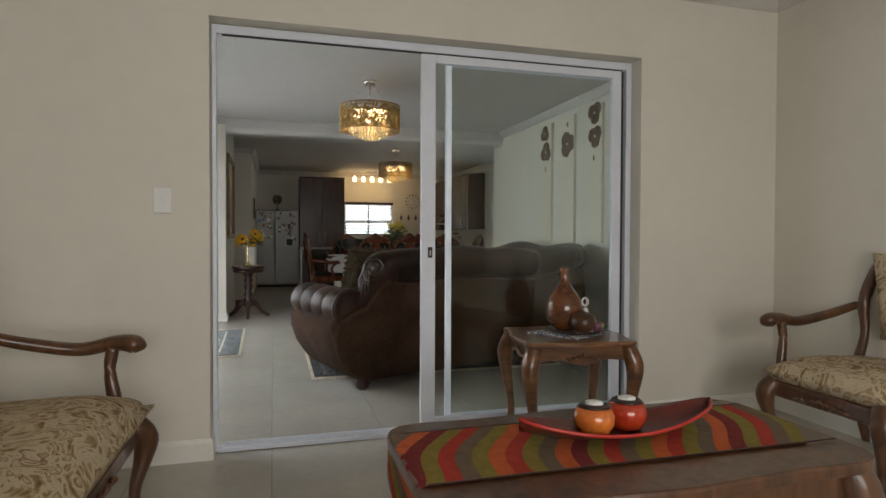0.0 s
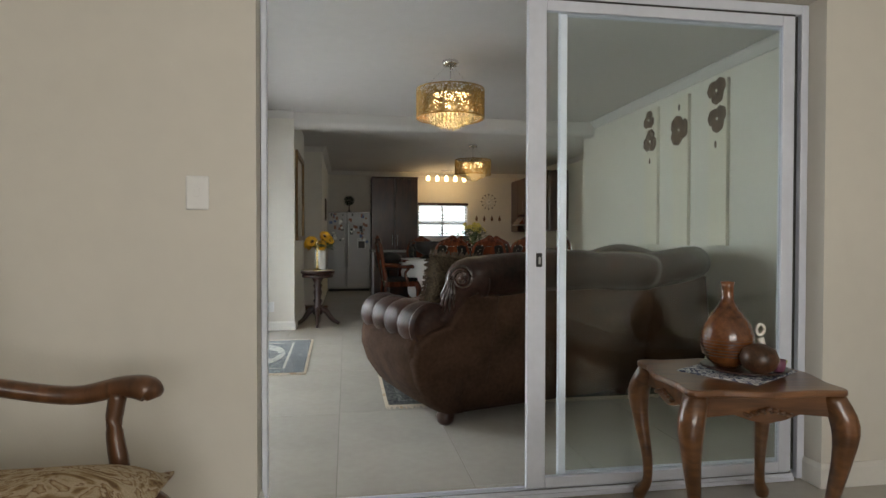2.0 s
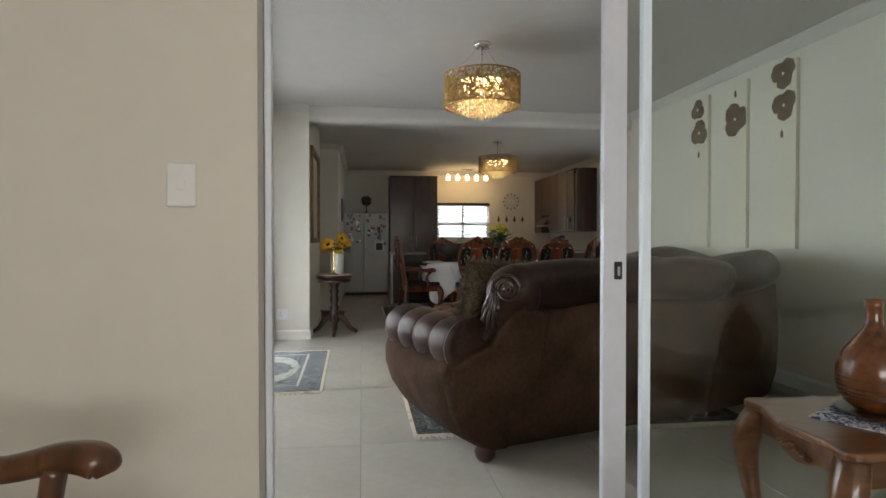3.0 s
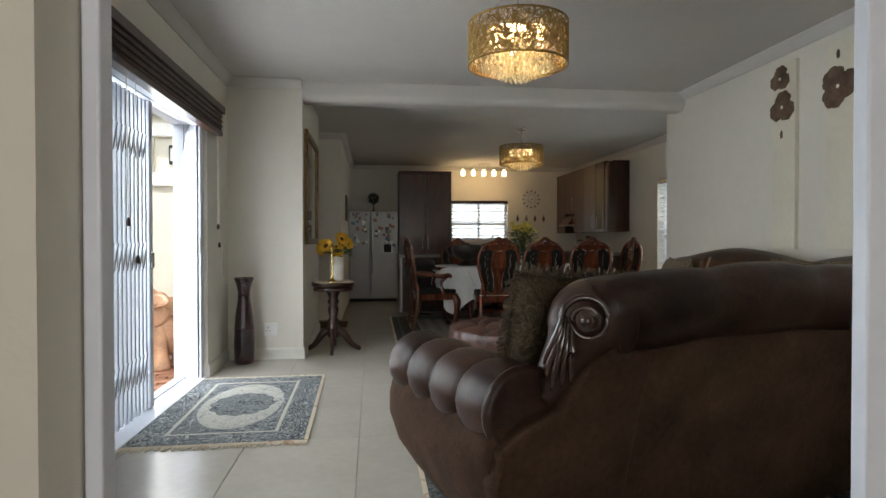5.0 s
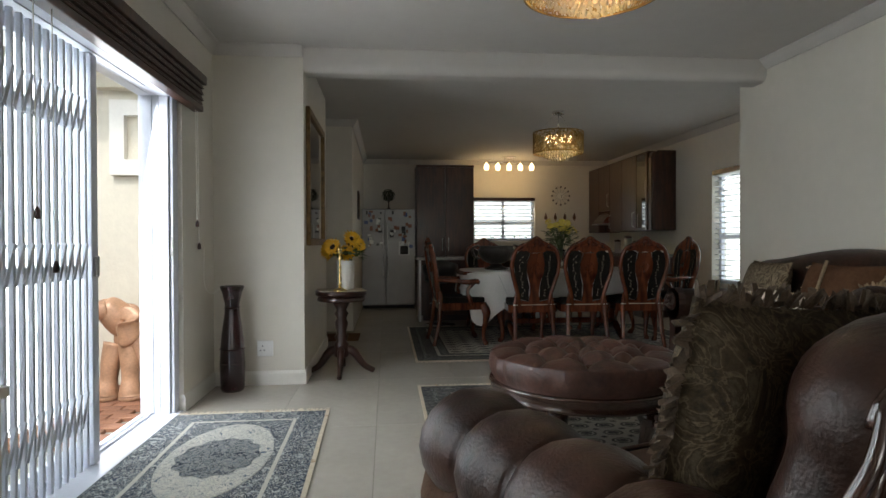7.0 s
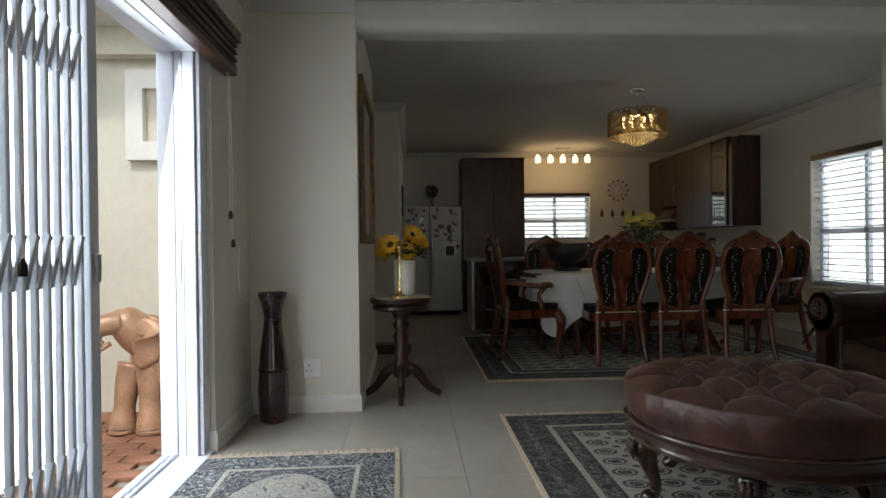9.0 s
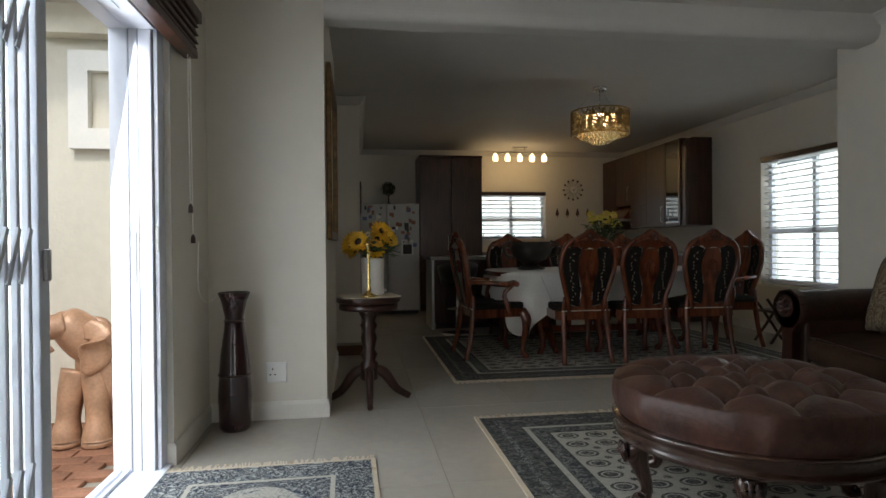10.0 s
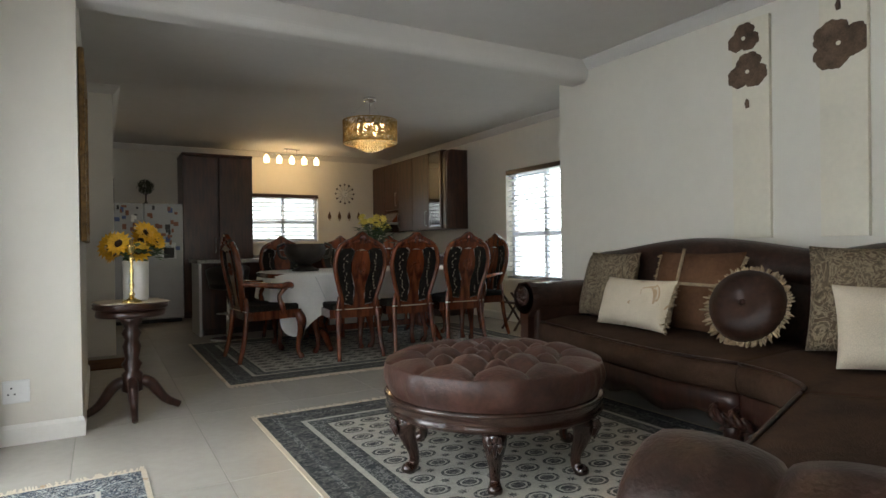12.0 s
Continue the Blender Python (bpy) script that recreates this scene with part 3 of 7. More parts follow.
        me = bpy.data.meshes.new("crown")
        me.from_pydata(verts, [], faces)
        me.materials.append(M_LEAF)
        o = new("crown", me)
        o.parent = t


def elephant():
    """Copper-coloured elephant statue, one plain mesh."""
    M_CU = mat("copper-coloured glaze", (0.52, 0.3, 0.18), 0.4, 0.2, var=0.2, scale=8, bump=0.2, bscale=30)
    b = tube([(0.16, 0.06, 0.12, 0.1), (0.1, 0.04, 0.24, 0.15), (0.06, 0.02, 0.38, 0.155), (0.06, 0.02, 0.5, 0.14), (0.06, 0.03, 0.59, 0.06)], 20)
    for x, y, k in ((-0.1, -0.1, 1.0), (0.06, -0.12, 1.0), (0.17, 0.06, 1.05), (-0.02, 0.12, 1.0)):
        tube([(x, y, -0.02, 0.078 * k), (x, y, 0.03, 0.074 * k), (x * 0.95, y * 0.9, 0.12, 0.058 * k), (x * 0.85, y * 0.75, 0.24, 0.068 * k), (x * 0.6, y * 0.5, 0.36, 0.085 * k)], 14, bm=b)
    # raised head, brow and trunk that hangs between the forelegs
    tube([(0.03, -0.02, 0.44, 0.09), (-0.02, -0.05, 0.52, 0.11), (-0.08, -0.08, 0.6, 0.1), (-0.125, -0.1, 0.645, 0.07), (-0.14, -0.11, 0.67, 0.025)], 18, bm=b)
    tube([(-0.1, -0.12, 0.61, 0.07), (-0.165, -0.16, 0.6, 0.062), (-0.2, -0.19, 0.565, 0.05), (-0.2, -0.2, 0.52, 0.036), (-0.175, -0.195, 0.49, 0.03)], 12, bm=b)
    for ex, ey in ((0.02, -0.14), (-0.06, 0.06)):
        tube([(ex, ey, 0.62, 0.03), (ex + 0.05, ey, 0.55, 0.09), (ex + 0.04, ey - 0.01, 0.44, 0.075), (ex, ey - 0.02, 0.36, 0.025)], 12, bm=b, flat=0.35)
    tube([(-0.13, -0.17, 0.5, 0.016), (-0.19, -0.22, 0.46, 0.013), (-0.22, -0.24, 0.48, 0.005)], 8, bm=b)
    o = tagged(part("elephant_statue", b, M_CU, None, "", True, pose(-1.4, 8.13, 0.008)), "copper-coloured elephant statue standing on the brick veranda", "statue")


sliding_doors()
patio_door()
trellis_gate()
side_window()
pelmet_blind()
slat_window("window_2", "kitchen window with white venetian blind", (2.04, YB, 1.11), 0, 1.16, 0.79)
slat_window("window_3", "tall dining window with white venetian blind", (XD, 10.92, 0.555), -90, 1.37, 1.43, True)
slat_window("window_4", "wide front room window with blind", (2.2, -2.0, 0.6), 180, 2.6, 1.5)
veranda()
elephant()


# ---- patterned cloth ----
def ramp(N, stops):
    r = N.new("ShaderNodeValToRGB")
    e = r.color_ramp.elements
    e[0].position, e[0].color = stops[0][0], (*stops[0][1], 1)
    e[1].position, e[1].color = stops[-1][0], (*stops[-1][1], 1)
    for p, c in stops[1:-1]:
        k = e.new(p)
        k.color = (*c, 1)
    return r


def cloth(name, stops, scale, kind="noise", rough=0.95, distort=2.5, squash=(1, 1, 1), bump=0.4, regular=0.0, detail=3.0):
    """Woven cloth: a figure from noise or cells through a colour ramp, with a fine weave."""
    m = bpy.data.materials.new(name)
    m.use_nodes = True
    N, L = m.node_tree.nodes, m.node_tree.links
    b = N["Principled BSDF"]
    b.inputs["Roughness"].default_value, b.inputs["Specular IOR Level"].default_value = rough, 0.2
    tc, mp = N.new("ShaderNodeTexCoord"), N.new("ShaderNodeMapping")
    mp.inputs["Scale"].default_value = squash
    L.new(tc.outputs["Object"], mp.inputs[0])
    if kind == "noise":
        t = N.new("ShaderNodeTexNoise")
        t.inputs["Distortion"].default_value, t.inputs["Detail"].default_value = distort, detail
        out = t.outputs["Fac"]
    else:
        t = N.new("ShaderNodeTexVoronoi")
        t.inputs["Randomness"].default_value = regular
        out = t.outputs["Distance"]
    t.inputs["Scale"].default_value = scale
    L.new(mp.outputs[0], t.inputs["Vector"])
    r = ramp(N, stops)
    L.new(out, r.inputs[0])
    w = N.new("ShaderNodeTexNoise")
    w.inputs["Scale"].default_value, w.inputs["Detail"].default_value = 260, 2
    L.new(tc.outputs["Object"], w.inputs["Vector"])
    hs = N.new("ShaderNodeHueSaturation")
    mr = N.new("ShaderNodeMapRange")
    mr.inputs[3].default_value, mr.inputs[4].default_value = 0.65, 1.35
    L.new(w.outputs["Fac"], mr.inputs[0])
    L.new(mr.outputs[0], hs.inputs["Value"])
    L.new(r.outputs[0], hs.inputs["Color"])
    L.new(hs.outputs[0], b.inputs["Base Color"])
    bp = N.new("ShaderNodeBump")
    bp.inputs["Strength"].default_value, bp.inputs["Distance"].default_value = bump, 0.004
    L.new(w.outputs["Fac"], bp.inputs["Height"])
    L.new(bp.outputs[0], b.inputs["Normal"])
    return m


NAVY, CREAM, SAGE, GREYB = (0.025, 0.035, 0.052), (0.52, 0.5, 0.43), (0.2, 0.22, 0.2), (0.075, 0.08, 0.083)
M_FLORAL = cloth("cream and brown floral damask", [(0.3, (0.2, 0.12, 0.06)), (0.4, (0.36, 0.25, 0.13)), (0.46, (0.56, 0.46, 0.31)), (0.54, (0.6, 0.5, 0.35)), (0.575, (0.22, 0.12, 0.06)), (0.6, (0.42, 0.3, 0.17)), (0.66, (0.55, 0.45, 0.3))], 6, distort=3.5)
M_PAISLEY = cloth("dark paisley brocade", [(0.3, (0.02, 0.015, 0.01)), (0.45, (0.05, 0.035, 0.02)), (0.5, (0.1, 0.075, 0.045)), (0.55, (0.035, 0.025, 0.015)), (0.66, (0.065, 0.05, 0.03))], 9, distort=5)
M_PAISLEYL = cloth("beige paisley brocade", [(0.3, (0.06, 0.045, 0.03)), (0.45, (0.13, 0.1, 0.065)), (0.52, (0.3, 0.24, 0.16)), (0.6, (0.1, 0.07, 0.045))], 9, distort=5)
M_CREAMC = cloth("cream embroidered cotton", [(0.3, (0.58, 0.5, 0.38)), (0.62, (0.62, 0.54, 0.42)), (0.66, (0.4, 0.26, 0.15)), (0.7, (0.55, 0.47, 0.35))], 7, distort=1)
M_BROWNC = mat("brown velour", (0.13, 0.065, 0.035), 0.95, var=0.2, scale=6, bump=0.4, bscale=160, spec=0.15)
M_FRINGE = mat("tan cord fringe", (0.36, 0.27, 0.17), 0.9, var=0.3, scale=30)
M_FRINGED = mat("dark brown fringe", (0.1, 0.07, 0.045), 0.95, var=0.4, scale=30)
M_FIELD1 = cloth("ivory and blue floral pile", [(0.3, (0.1, 0.13, 0.17)), (0.38, CREAM), (0.46, CREAM), (0.49, (0.1, 0.13, 0.17)), (0.52, CREAM), (0.6, (0.46, 0.46, 0.42)), (0.63, (0.08, 0.11, 0.16)), (0.67, CREAM)], 20, distort=2.2, detail=1.0)
M_MEDAL = cloth("navy medallion pile", [(0.32, NAVY), (0.45, NAVY), (0.5, (0.4, 0.4, 0.36)), (0.56, (0.06, 0.09, 0.12)), (0.66, (0.3, 0.3, 0.27))], 24, distort=3)
M_BORD1 = cloth("navy floral border pile", [(0.36, (0.4, 0.42, 0.4)), (0.41, NAVY), (0.47, NAVY), (0.5, (0.5, 0.5, 0.46)), (0.53, NAVY), (0.6, (0.04, 0.06, 0.1)), (0.64, (0.4, 0.42, 0.4))], 17, distort=3, detail=1.0)
M_BORD2 = cloth("grey striped border pile", [(0.3, (0.05, 0.055, 0.06)), (0.45, GREYB), (0.52, (0.3, 0.3, 0.28)), (0.6, GREYB)], 34, distort=1)
M_BORD2D = cloth("dark grey border pile", [(0.3, (0.03, 0.034, 0.04)), (0.5, (0.085, 0.087, 0.085)), (0.7, (0.2, 0.2, 0.18))], 40, distort=1)
M_FIELD2 = cloth("ivory pile", [(0.3, (0.44, 0.42, 0.37)), (0.6, CREAM), (0.7, (0.4, 0.38, 0.33))], 20, distort=1)
M_ROSE = cloth("charcoal pile", [(0.3, (0.04, 0.04, 0.042)), (0.5, (0.09, 0.09, 0.09)), (0.62, (0.3, 0.29, 0.26))], 46, distort=2)


def slab(x0, y0, x1, y1, z0, z1):
    return box(x0, y0, z0, x1, y1, z1)


def ringslab(x0, y0, x1, y1, w, z0, z1):
    b = slab(x0, y0, x1, y0 + w, z0, z1)
    box(x0, y1 - w, z0, x1, y1, z1, bm=b)
    box(x0, y0 + w, z0, x0 + w, y1 - w, z1, bm=b)
    box(x1 - w, y0 + w, z0, x1, y1 - w, z1, bm=b)
    return b


def fringe(y, x0, x1, out, seed, z=0.004):
    """Loose fringe strands along one rug end, in one mesh."""
    r = random.Random(seed)
    b = bmesh.new()
    x = x0
    while x < x1:
        l, s = out * r.uniform(0.7, 1.15), r.uniform(-0.015, 0.015)
        v = [b.verts.new(p) for p in ((x, y, z), (x + 0.008, y, z), (x + 0.006 + s, y + l, 0.003), (x + s, y + l, 0.003))]
        u = [b.verts.new((p.co.x, p.co.y, p.co.z + 0.004)) for p in v]
        b.faces.new(u)
        for i in range(4):
            b.faces.new((v[i], v[(i + 1) % 4], u[(i + 1) % 4], u[i]))
        x += r.uniform(0.009, 0.015)
    return b


def rug(name, label, x0, y0, x1, y1, kind, rz=0.0):
    cx, cy = (x0 + x1) / 2, (y0 + y1) / 2
    w, h = (x1 - x0) / 2, (y1 - y0) / 2
    t = thing(name, label, "rug", (cx, cy, 0.0), rz)
    z = 0.011
    edge = 0.022
    part("selvedge", ringslab(-w, -h, w, h, edge, 0.001, z - 0.002), M_CREAMC, t, "cream bound edge")
    a = w - edge, h - edge
    if kind == "floral":
        part("border", ringslab(-a[0], -a[1], a[0], a[1], 0.16, 0.001, z), M_BORD1, t)
        part("guard_stripe", ringslab(-a[0] + 0.16, -a[1] + 0.16, a[0] - 0.16, a[1] - 0.16, 0.02, 0.001, z), M_FIELD2, t)
        f = (a[0] - 0.18, a[1] - 0.18)
        part("field", slab(-f[0], -f[1], f[0], f[1], 0.001, z - 0.001), M_BORD1, t)

        def oval(rx, ry, zz, n=40, lobes=0.05):
            b = bmesh.new()
            ring = [b.verts.new((rx * (1 + lobes * math.cos(12 * i * 2 * math.pi / n)) * math.cos(2 * math.pi * i / n), ry * (1 + lobes * math.cos(12 * i * 2 * math.pi / n)) * math.sin(2 * math.pi * i / n), zz)) for i in range(n)]
            top = b.faces.new(ring)
            r = bmesh.ops.extrude_face_region(b, geom=[top])
            for v in r["geom"]:
                if isinstance(v, bmesh.types.BMVert):
                    v.co.z -= 0.006
            bmesh.ops.recalc_face_normals(b, faces=b.faces[:])
            return b
        part("oval_ground", oval(f[0] - 0.03, f[1] - 0.06, z + 0.001, 72, 0.0), M_FIELD1, t)
        part("medallion", oval(0.2, 0.27, z + 0.0025, 72), M_MEDAL, t)
    else:
        inset = 0.0
        for i, (ww, mt) in enumerate(((0.07, M_BORD2D), (0.03, M_BORD2), (0.1, M_BORD2D), (0.03, M_FIELD2), (0.07, M_BORD2), (0.02, M_BORD2D))):
            part("border_band", ringslab(-a[0] + inset, -a[1] + inset, a[0] - inset, a[1] - inset, ww, 0.001, z - 0.0004 * (i % 2)), mt, t)
            inset += ww
        f = (a[0] - inset, a[1] - inset)
        part("field", slab(-f[0], -f[1], f[0], f[1], 0.001, z - 0.001), M_FIELD2, t)
        dots, stars = bmesh.new(), bmesh.new()
        nx, ny = int(2 * f[0] / 0.15), int(2 * f[1] / 0.13)
        for i in range(nx):
            for j in range(ny):
                px, py = -f[0] + (i + 0.5) * 2 * f[0] / nx, -f[1] + (j + 0.5) * 2 * f[1] / ny
                for k, (ri, ro) in enumerate(((0.04, 0.054), (0.0, 0.031))):
                    n = 14
                    out = [dots.verts.new((px + ro * 1.1 * math.cos(2 * math.pi * q / n), py + ro * 0.85 * math.sin(2 * math.pi * q / n), z + 0.001)) for q in range(n)]
                    if ri:
                        inn = [dots.verts.new((px + ri * 1.1 * math.cos(2 * math.pi * q / n), py + ri * 0.85 * math.sin(2 * math.pi * q / n), z + 0.001)) for q in range(n)]
                        for q in range(n):
                            dots.faces.new((out[q], out[(q + 1) % n], inn[(q + 1) % n], inn[q]))
                    else:
                        dots.faces.new(out)
                if i < nx - 1 and j < ny - 1:
                    sx, sy = px + f[0] / nx, py + f[1] / ny
                    stars.faces.new([stars.verts.new((sx + (0.028 if q % 2 else 0.013) * math.cos(math.pi * q / 8), sy + (0.025 if q % 2 else 0.012) * math.sin(math.pi * q / 8), z + 0.001)) for q in range(16)])
        tagged(part("roundel_pattern", dots, M_ROSE, t), "", "", "", "stuff")
        tagged(part("star_pattern", stars, M_ROSE, t), "", "", "", "stuff")
    tagged(part("fringe", fringe(h, -w, w, 0.05, 3), M_CREAMC, t), "", "", "", "stuff")
    tagged(part("fringe", fringe(-h, -w, w, -0.05, 5), M_CREAMC, t), "", "", "", "stuff")
    return t


rug("door_rug", "small blue and ivory floral rug with fringe by the patio door", -0.87, 5.9, 0.11, 7.5, "floral", 1)
rug("living_rug", "large charcoal and ivory medallion rug under the ottoman", 0.69, 4.85, 2.76, 8.07, "bokhara")
rug("dining_rug", "large charcoal and ivory medallion rug under dining table", 0.72, 9.0, 3.88, 11.2, "bokhara")


# ---- seating ----
def pillow(w, h, t, seed=0, n=14):
    """A stuffed cushion in x, z with slack edges and pulled corners."""
    b = bmesh.new()
    r = random.Random(seed)
    ph = [r.uniform(0, 6) for _ in range(4)]
    sides = []
    for s in (-1, 1):
        grid = []
        for i in range(n + 1):
            row = []
            for j in range(n + 1):
                u, v = 2 * i / n - 1, 2 * j / n - 1
                k = (1 - u ** 4) * (1 - v ** 4)
                pull = 1 - 0.07 * (1 - abs(u)) * 1.0 if abs(v) > 0.99 else 1
                x = u * w / 2 * (1 - 0.06 * (1 - v * v) * abs(u) ** 3)
                z = v * h / 2 * (1 - 0.06 * (1 - u * u) * abs(v) ** 3)
                y = s * (t / 2 * max(0, k) ** 0.55 + 0.006 * math.sin(5 * u + ph[0]) * math.sin(4 * v + ph[1]) * k) + 0.004 * s
                row.append(b.verts.new((x, y, z)))
            grid.append(row)
        for i in range(n):
            for j in range(n):
                q = (grid[i][j], grid[i + 1][j], grid[i + 1][j + 1], grid[i][j + 1])
                b.faces.new(q if s < 0 else q[::-1])
        sides.append(grid)
    edge = lambda g: [g[i][0] for i in range(n)] + [g[n][j] for j in range(n)] + [g[n - i][n] for i in range(n)] + [g[0][n - j] for j in range(n)]
    e0, e1 = edge(sides[0]), edge(sides[1])
    for i in range(len(e0)):
        k = (i + 1) % len(e0)
        b.faces.new((e0[i], e1[i], e1[k], e0[k]))
    bmesh.ops.recalc_face_normals(b, faces=b.faces[:])
    return b


def tufts(w, h, length, step, seed, sides="lrtb", rad=0.007):
    """A fringe of short thick strands round a cushion's edge, in one mesh."""
    r = random.Random(seed)
    b = bmesh.new()
    per = []
    if "l" in sides:
        per += [(-w / 2, -h / 2 + k * step, -1, 0) for k in range(int(h / step))]
    if "r" in sides:
        per += [(w / 2, -h / 2 + k * step, 1, 0) for k in range(int(h / step))]
    if "b" in sides:
        per += [(-w / 2 + k * step, -h / 2, 0, -1) for k in range(int(w / step))]
    if "t" in sides:
        per += [(-w / 2 + k * step, h / 2, 0, 1) for k in range(int(w / step))]
    for x, z, dx, dz in per:
        x, z = x * 0.96, z * 0.96
        for _ in range(2):
            d = Vector((dx + r.gauss(0, 0.4), r.gauss(0, 0.45), dz + r.gauss(0, 0.4) - 0.15)).normalized() * length * r.uniform(0.7, 1.2)
            s = Vector((r.gauss(0, 1), r.gauss(0, 1), r.gauss(0, 1))).normalized() * rad
            q = d.cross(s).normalized() * rad
            o = Vector((x, 0, z))
            a = [b.verts.new(o + s), b.verts.new(o + q), b.verts.new(o - s - q)]
            c = [b.verts.new(o + d + s * 0.6), b.verts.new(o + d + q * 0.6), b.verts.new(o + d - (s + q) * 0.6)]
            for i in range(3):
                b.faces.new((a[i], a[(i + 1) % 3], c[(i + 1) % 3], c[i]))
            b.faces.new(c)
    return b


def cushion(label, w, h, t, material, m, fringe_mat=None, sides="lrtb", flen=0.025, seed=0, name="cushion"):
    c = new(name)
    c.matrix_basis = m
    tagged(c, label, "cushion", "cushions on the sofa")
    part("cover", pillow(w, h, t, seed), material, c, smooth=True)
    if fringe_mat:
        tagged(part("fringe", tufts(w, h, flen, 0.013, seed + 1, sides), fringe_mat, c), "", "", "", "stuff")
    return c


def along(pts, n):
    P = [Vector(p) for p in smoothpath(pts, 8)] if len(pts) > 2 else [Vector(pts[0]).lerp(Vector(pts[1]), k / 16) for k in range(17)]
    d = [0]
    for a, b in zip(P, P[1:]):
        d.append(d[-1] + (b - a).length)
    out = []
    for k in range(n):
        s = d[-1] * k / (n - 1)
        i = max(0, min(len(d) - 2, next((j for j in range(len(d) - 1) if d[j + 1] >= s - 1e-9), len(d) - 2)))
        f = (s - d[i]) / max(1e-9, d[i + 1] - d[i])
        out.append(P[i].lerp(P[i + 1], f))
    return out


def seat_run(t, back, front, crest=0.0, tufted=0, ztop=0.86, leather_in=True, rake=0.0, feet=(True, True)):
    """Back, seat and front rail of one sofa piece between a back line and a front line in plan."""
    n = 25
    B, F = along(back, n), along(front, n)
    lean = lambda z: rake * (max(0, z - 0.3) / 0.57) ** 1.2

    def skin(prof):
        secs = []
        for k in range(n):
            u = (F[k] - B[k])
            L = u.length
            u = u / L
            ring = [(s - (lean(z) if s < 0.35 else 0), z) for s, z in prof(k / (n - 1), L)]
            secs.append([(B[k].x + u.x * s, B[k].y + u.y * s, z) for s, z in ring])
        return sweep(secs)
    lift = lambda f: crest * math.sin(math.pi * f) ** 1.5
    part("outer_back", skin(lambda f, L: [(0.045, 0.075), (0.012, 0.2), (0.005, 0.32), (0.0, 0.5), (0.02, 0.74 + lift(f)), (0.2, 0.76 + lift(f)), (0.24, 0.5), (0.24, 0.075)]), M_SUEDE, t, "brown suede weave", True)

    def roll(f, L):
        seam = 1.0
        if tufted:
            seam = 1 - 0.13 * max(0, 1 - abs(((f * tufted) % 1) - 0.5) * -2 + 0) * 0 - 0.1 * math.exp(-(((f * tufted + 0.5) % 1 - 0.5) * 9 / tufted * 2) ** 2)
        r, zc = 0.135 * seam, ztop + lift(f)
        pts = []
        for k in range(14):
            a = math.radians(235 - k * 24)
            pts.append((0.125 + r * 1.05 * math.cos(a), zc + r * math.sin(a)))
        return pts
    part("back_roll", skin(roll), M_LEATHER, t, "rolled brown leather top", True)
    part("inner_back", skin(lambda f, L: [(0.18, 0.4), (0.3, 0.4), (0.29, 0.55), (0.26, 0.75 + lift(f)), (0.2, 0.82 + lift(f))]), M_LEATHER if leather_in else M_SUEDE, t, "", True)
    part("seat_cushion", skin(lambda f, L: [(0.24, 0.3), (L - 0.05, 0.3), (L - 0.01, 0.33), (L, 0.38), (L - 0.015, 0.43), (L - 0.07, 0.455), (L * 0.6, 0.475), (0.3, 0.46), (0.24, 0.43)]), M_SUEDE, t, "brown suede seat", True)
    part("piping", skin(lambda f, L: [(L - 0.035 + 0.008 * math.cos(a), 0.448 + 0.008 * math.sin(a)) for a in (0, 1.05, 2.1, 3.14, 4.2, 5.2)]), M_LEATHER, t, "", True)
    part("front_rail", skin(lambda f, L: [(L - 0.09, 0.2 - 0.05 * math.cos(4 * math.pi * f) ** 2), (L - 0.05, 0.19 - 0.05 * math.cos(4 * math.pi * f) ** 2), (L - 0.03, 0.24), (L - 0.03, 0.305), (L - 0.09, 0.305)]), M_DARKW, t, "dark carved wooden rail", True)
    # carved leaf ornament on the rail
    for c in (0, n - 1):
        k = min(max(c, 1), n - 2)
        u = (F[k] - B[k]).normalized()
        p = F[k] - u * 0.02
        b = bmesh.new()
        for q in range(7):
            a = q * 0.9
            tube([(p.x + 0.03 * math.cos(a), p.y + 0.03 * math.sin(a), 0.26 - 0.012 * q, 0.012), (p.x + 0.05 * math.cos(a + 1), p.y + 0.05 * math.sin(a + 1), 0.22 - 0.012 * q, 0.016), (p.x + 0.02 * math.cos(a + 2), p.y + 0.02 * math.sin(a + 2), 0.19 - 0.012 * q, 0.006)], 6, bm=b, smooth=3)
        part("carving", b, M_DARKW, t, "dark carved leaf ornament", True)
        p2 = F[k] - u * 0.1
        part("foot", lathe([(0.03, 0.0), (0.045, 0.02), (0.05, 0.06), (0.04, 0.1), (0.055, 0.15)], 12, at=(p2.x, p2.y, 0)), M_DARKW, t, smooth=True)
        p3 = B[k] + u * 0.16
        if feet[1 if c else 0]:
            part("foot", lathe([(0.03, 0.0), (0.045, 0.02), (0.05, 0.06), (0.04, 0.1), (0.05, 0.135)], 12, at=(p3.x, p3.y, 0)), M_DARKW, t, smooth=True)
    return B, F


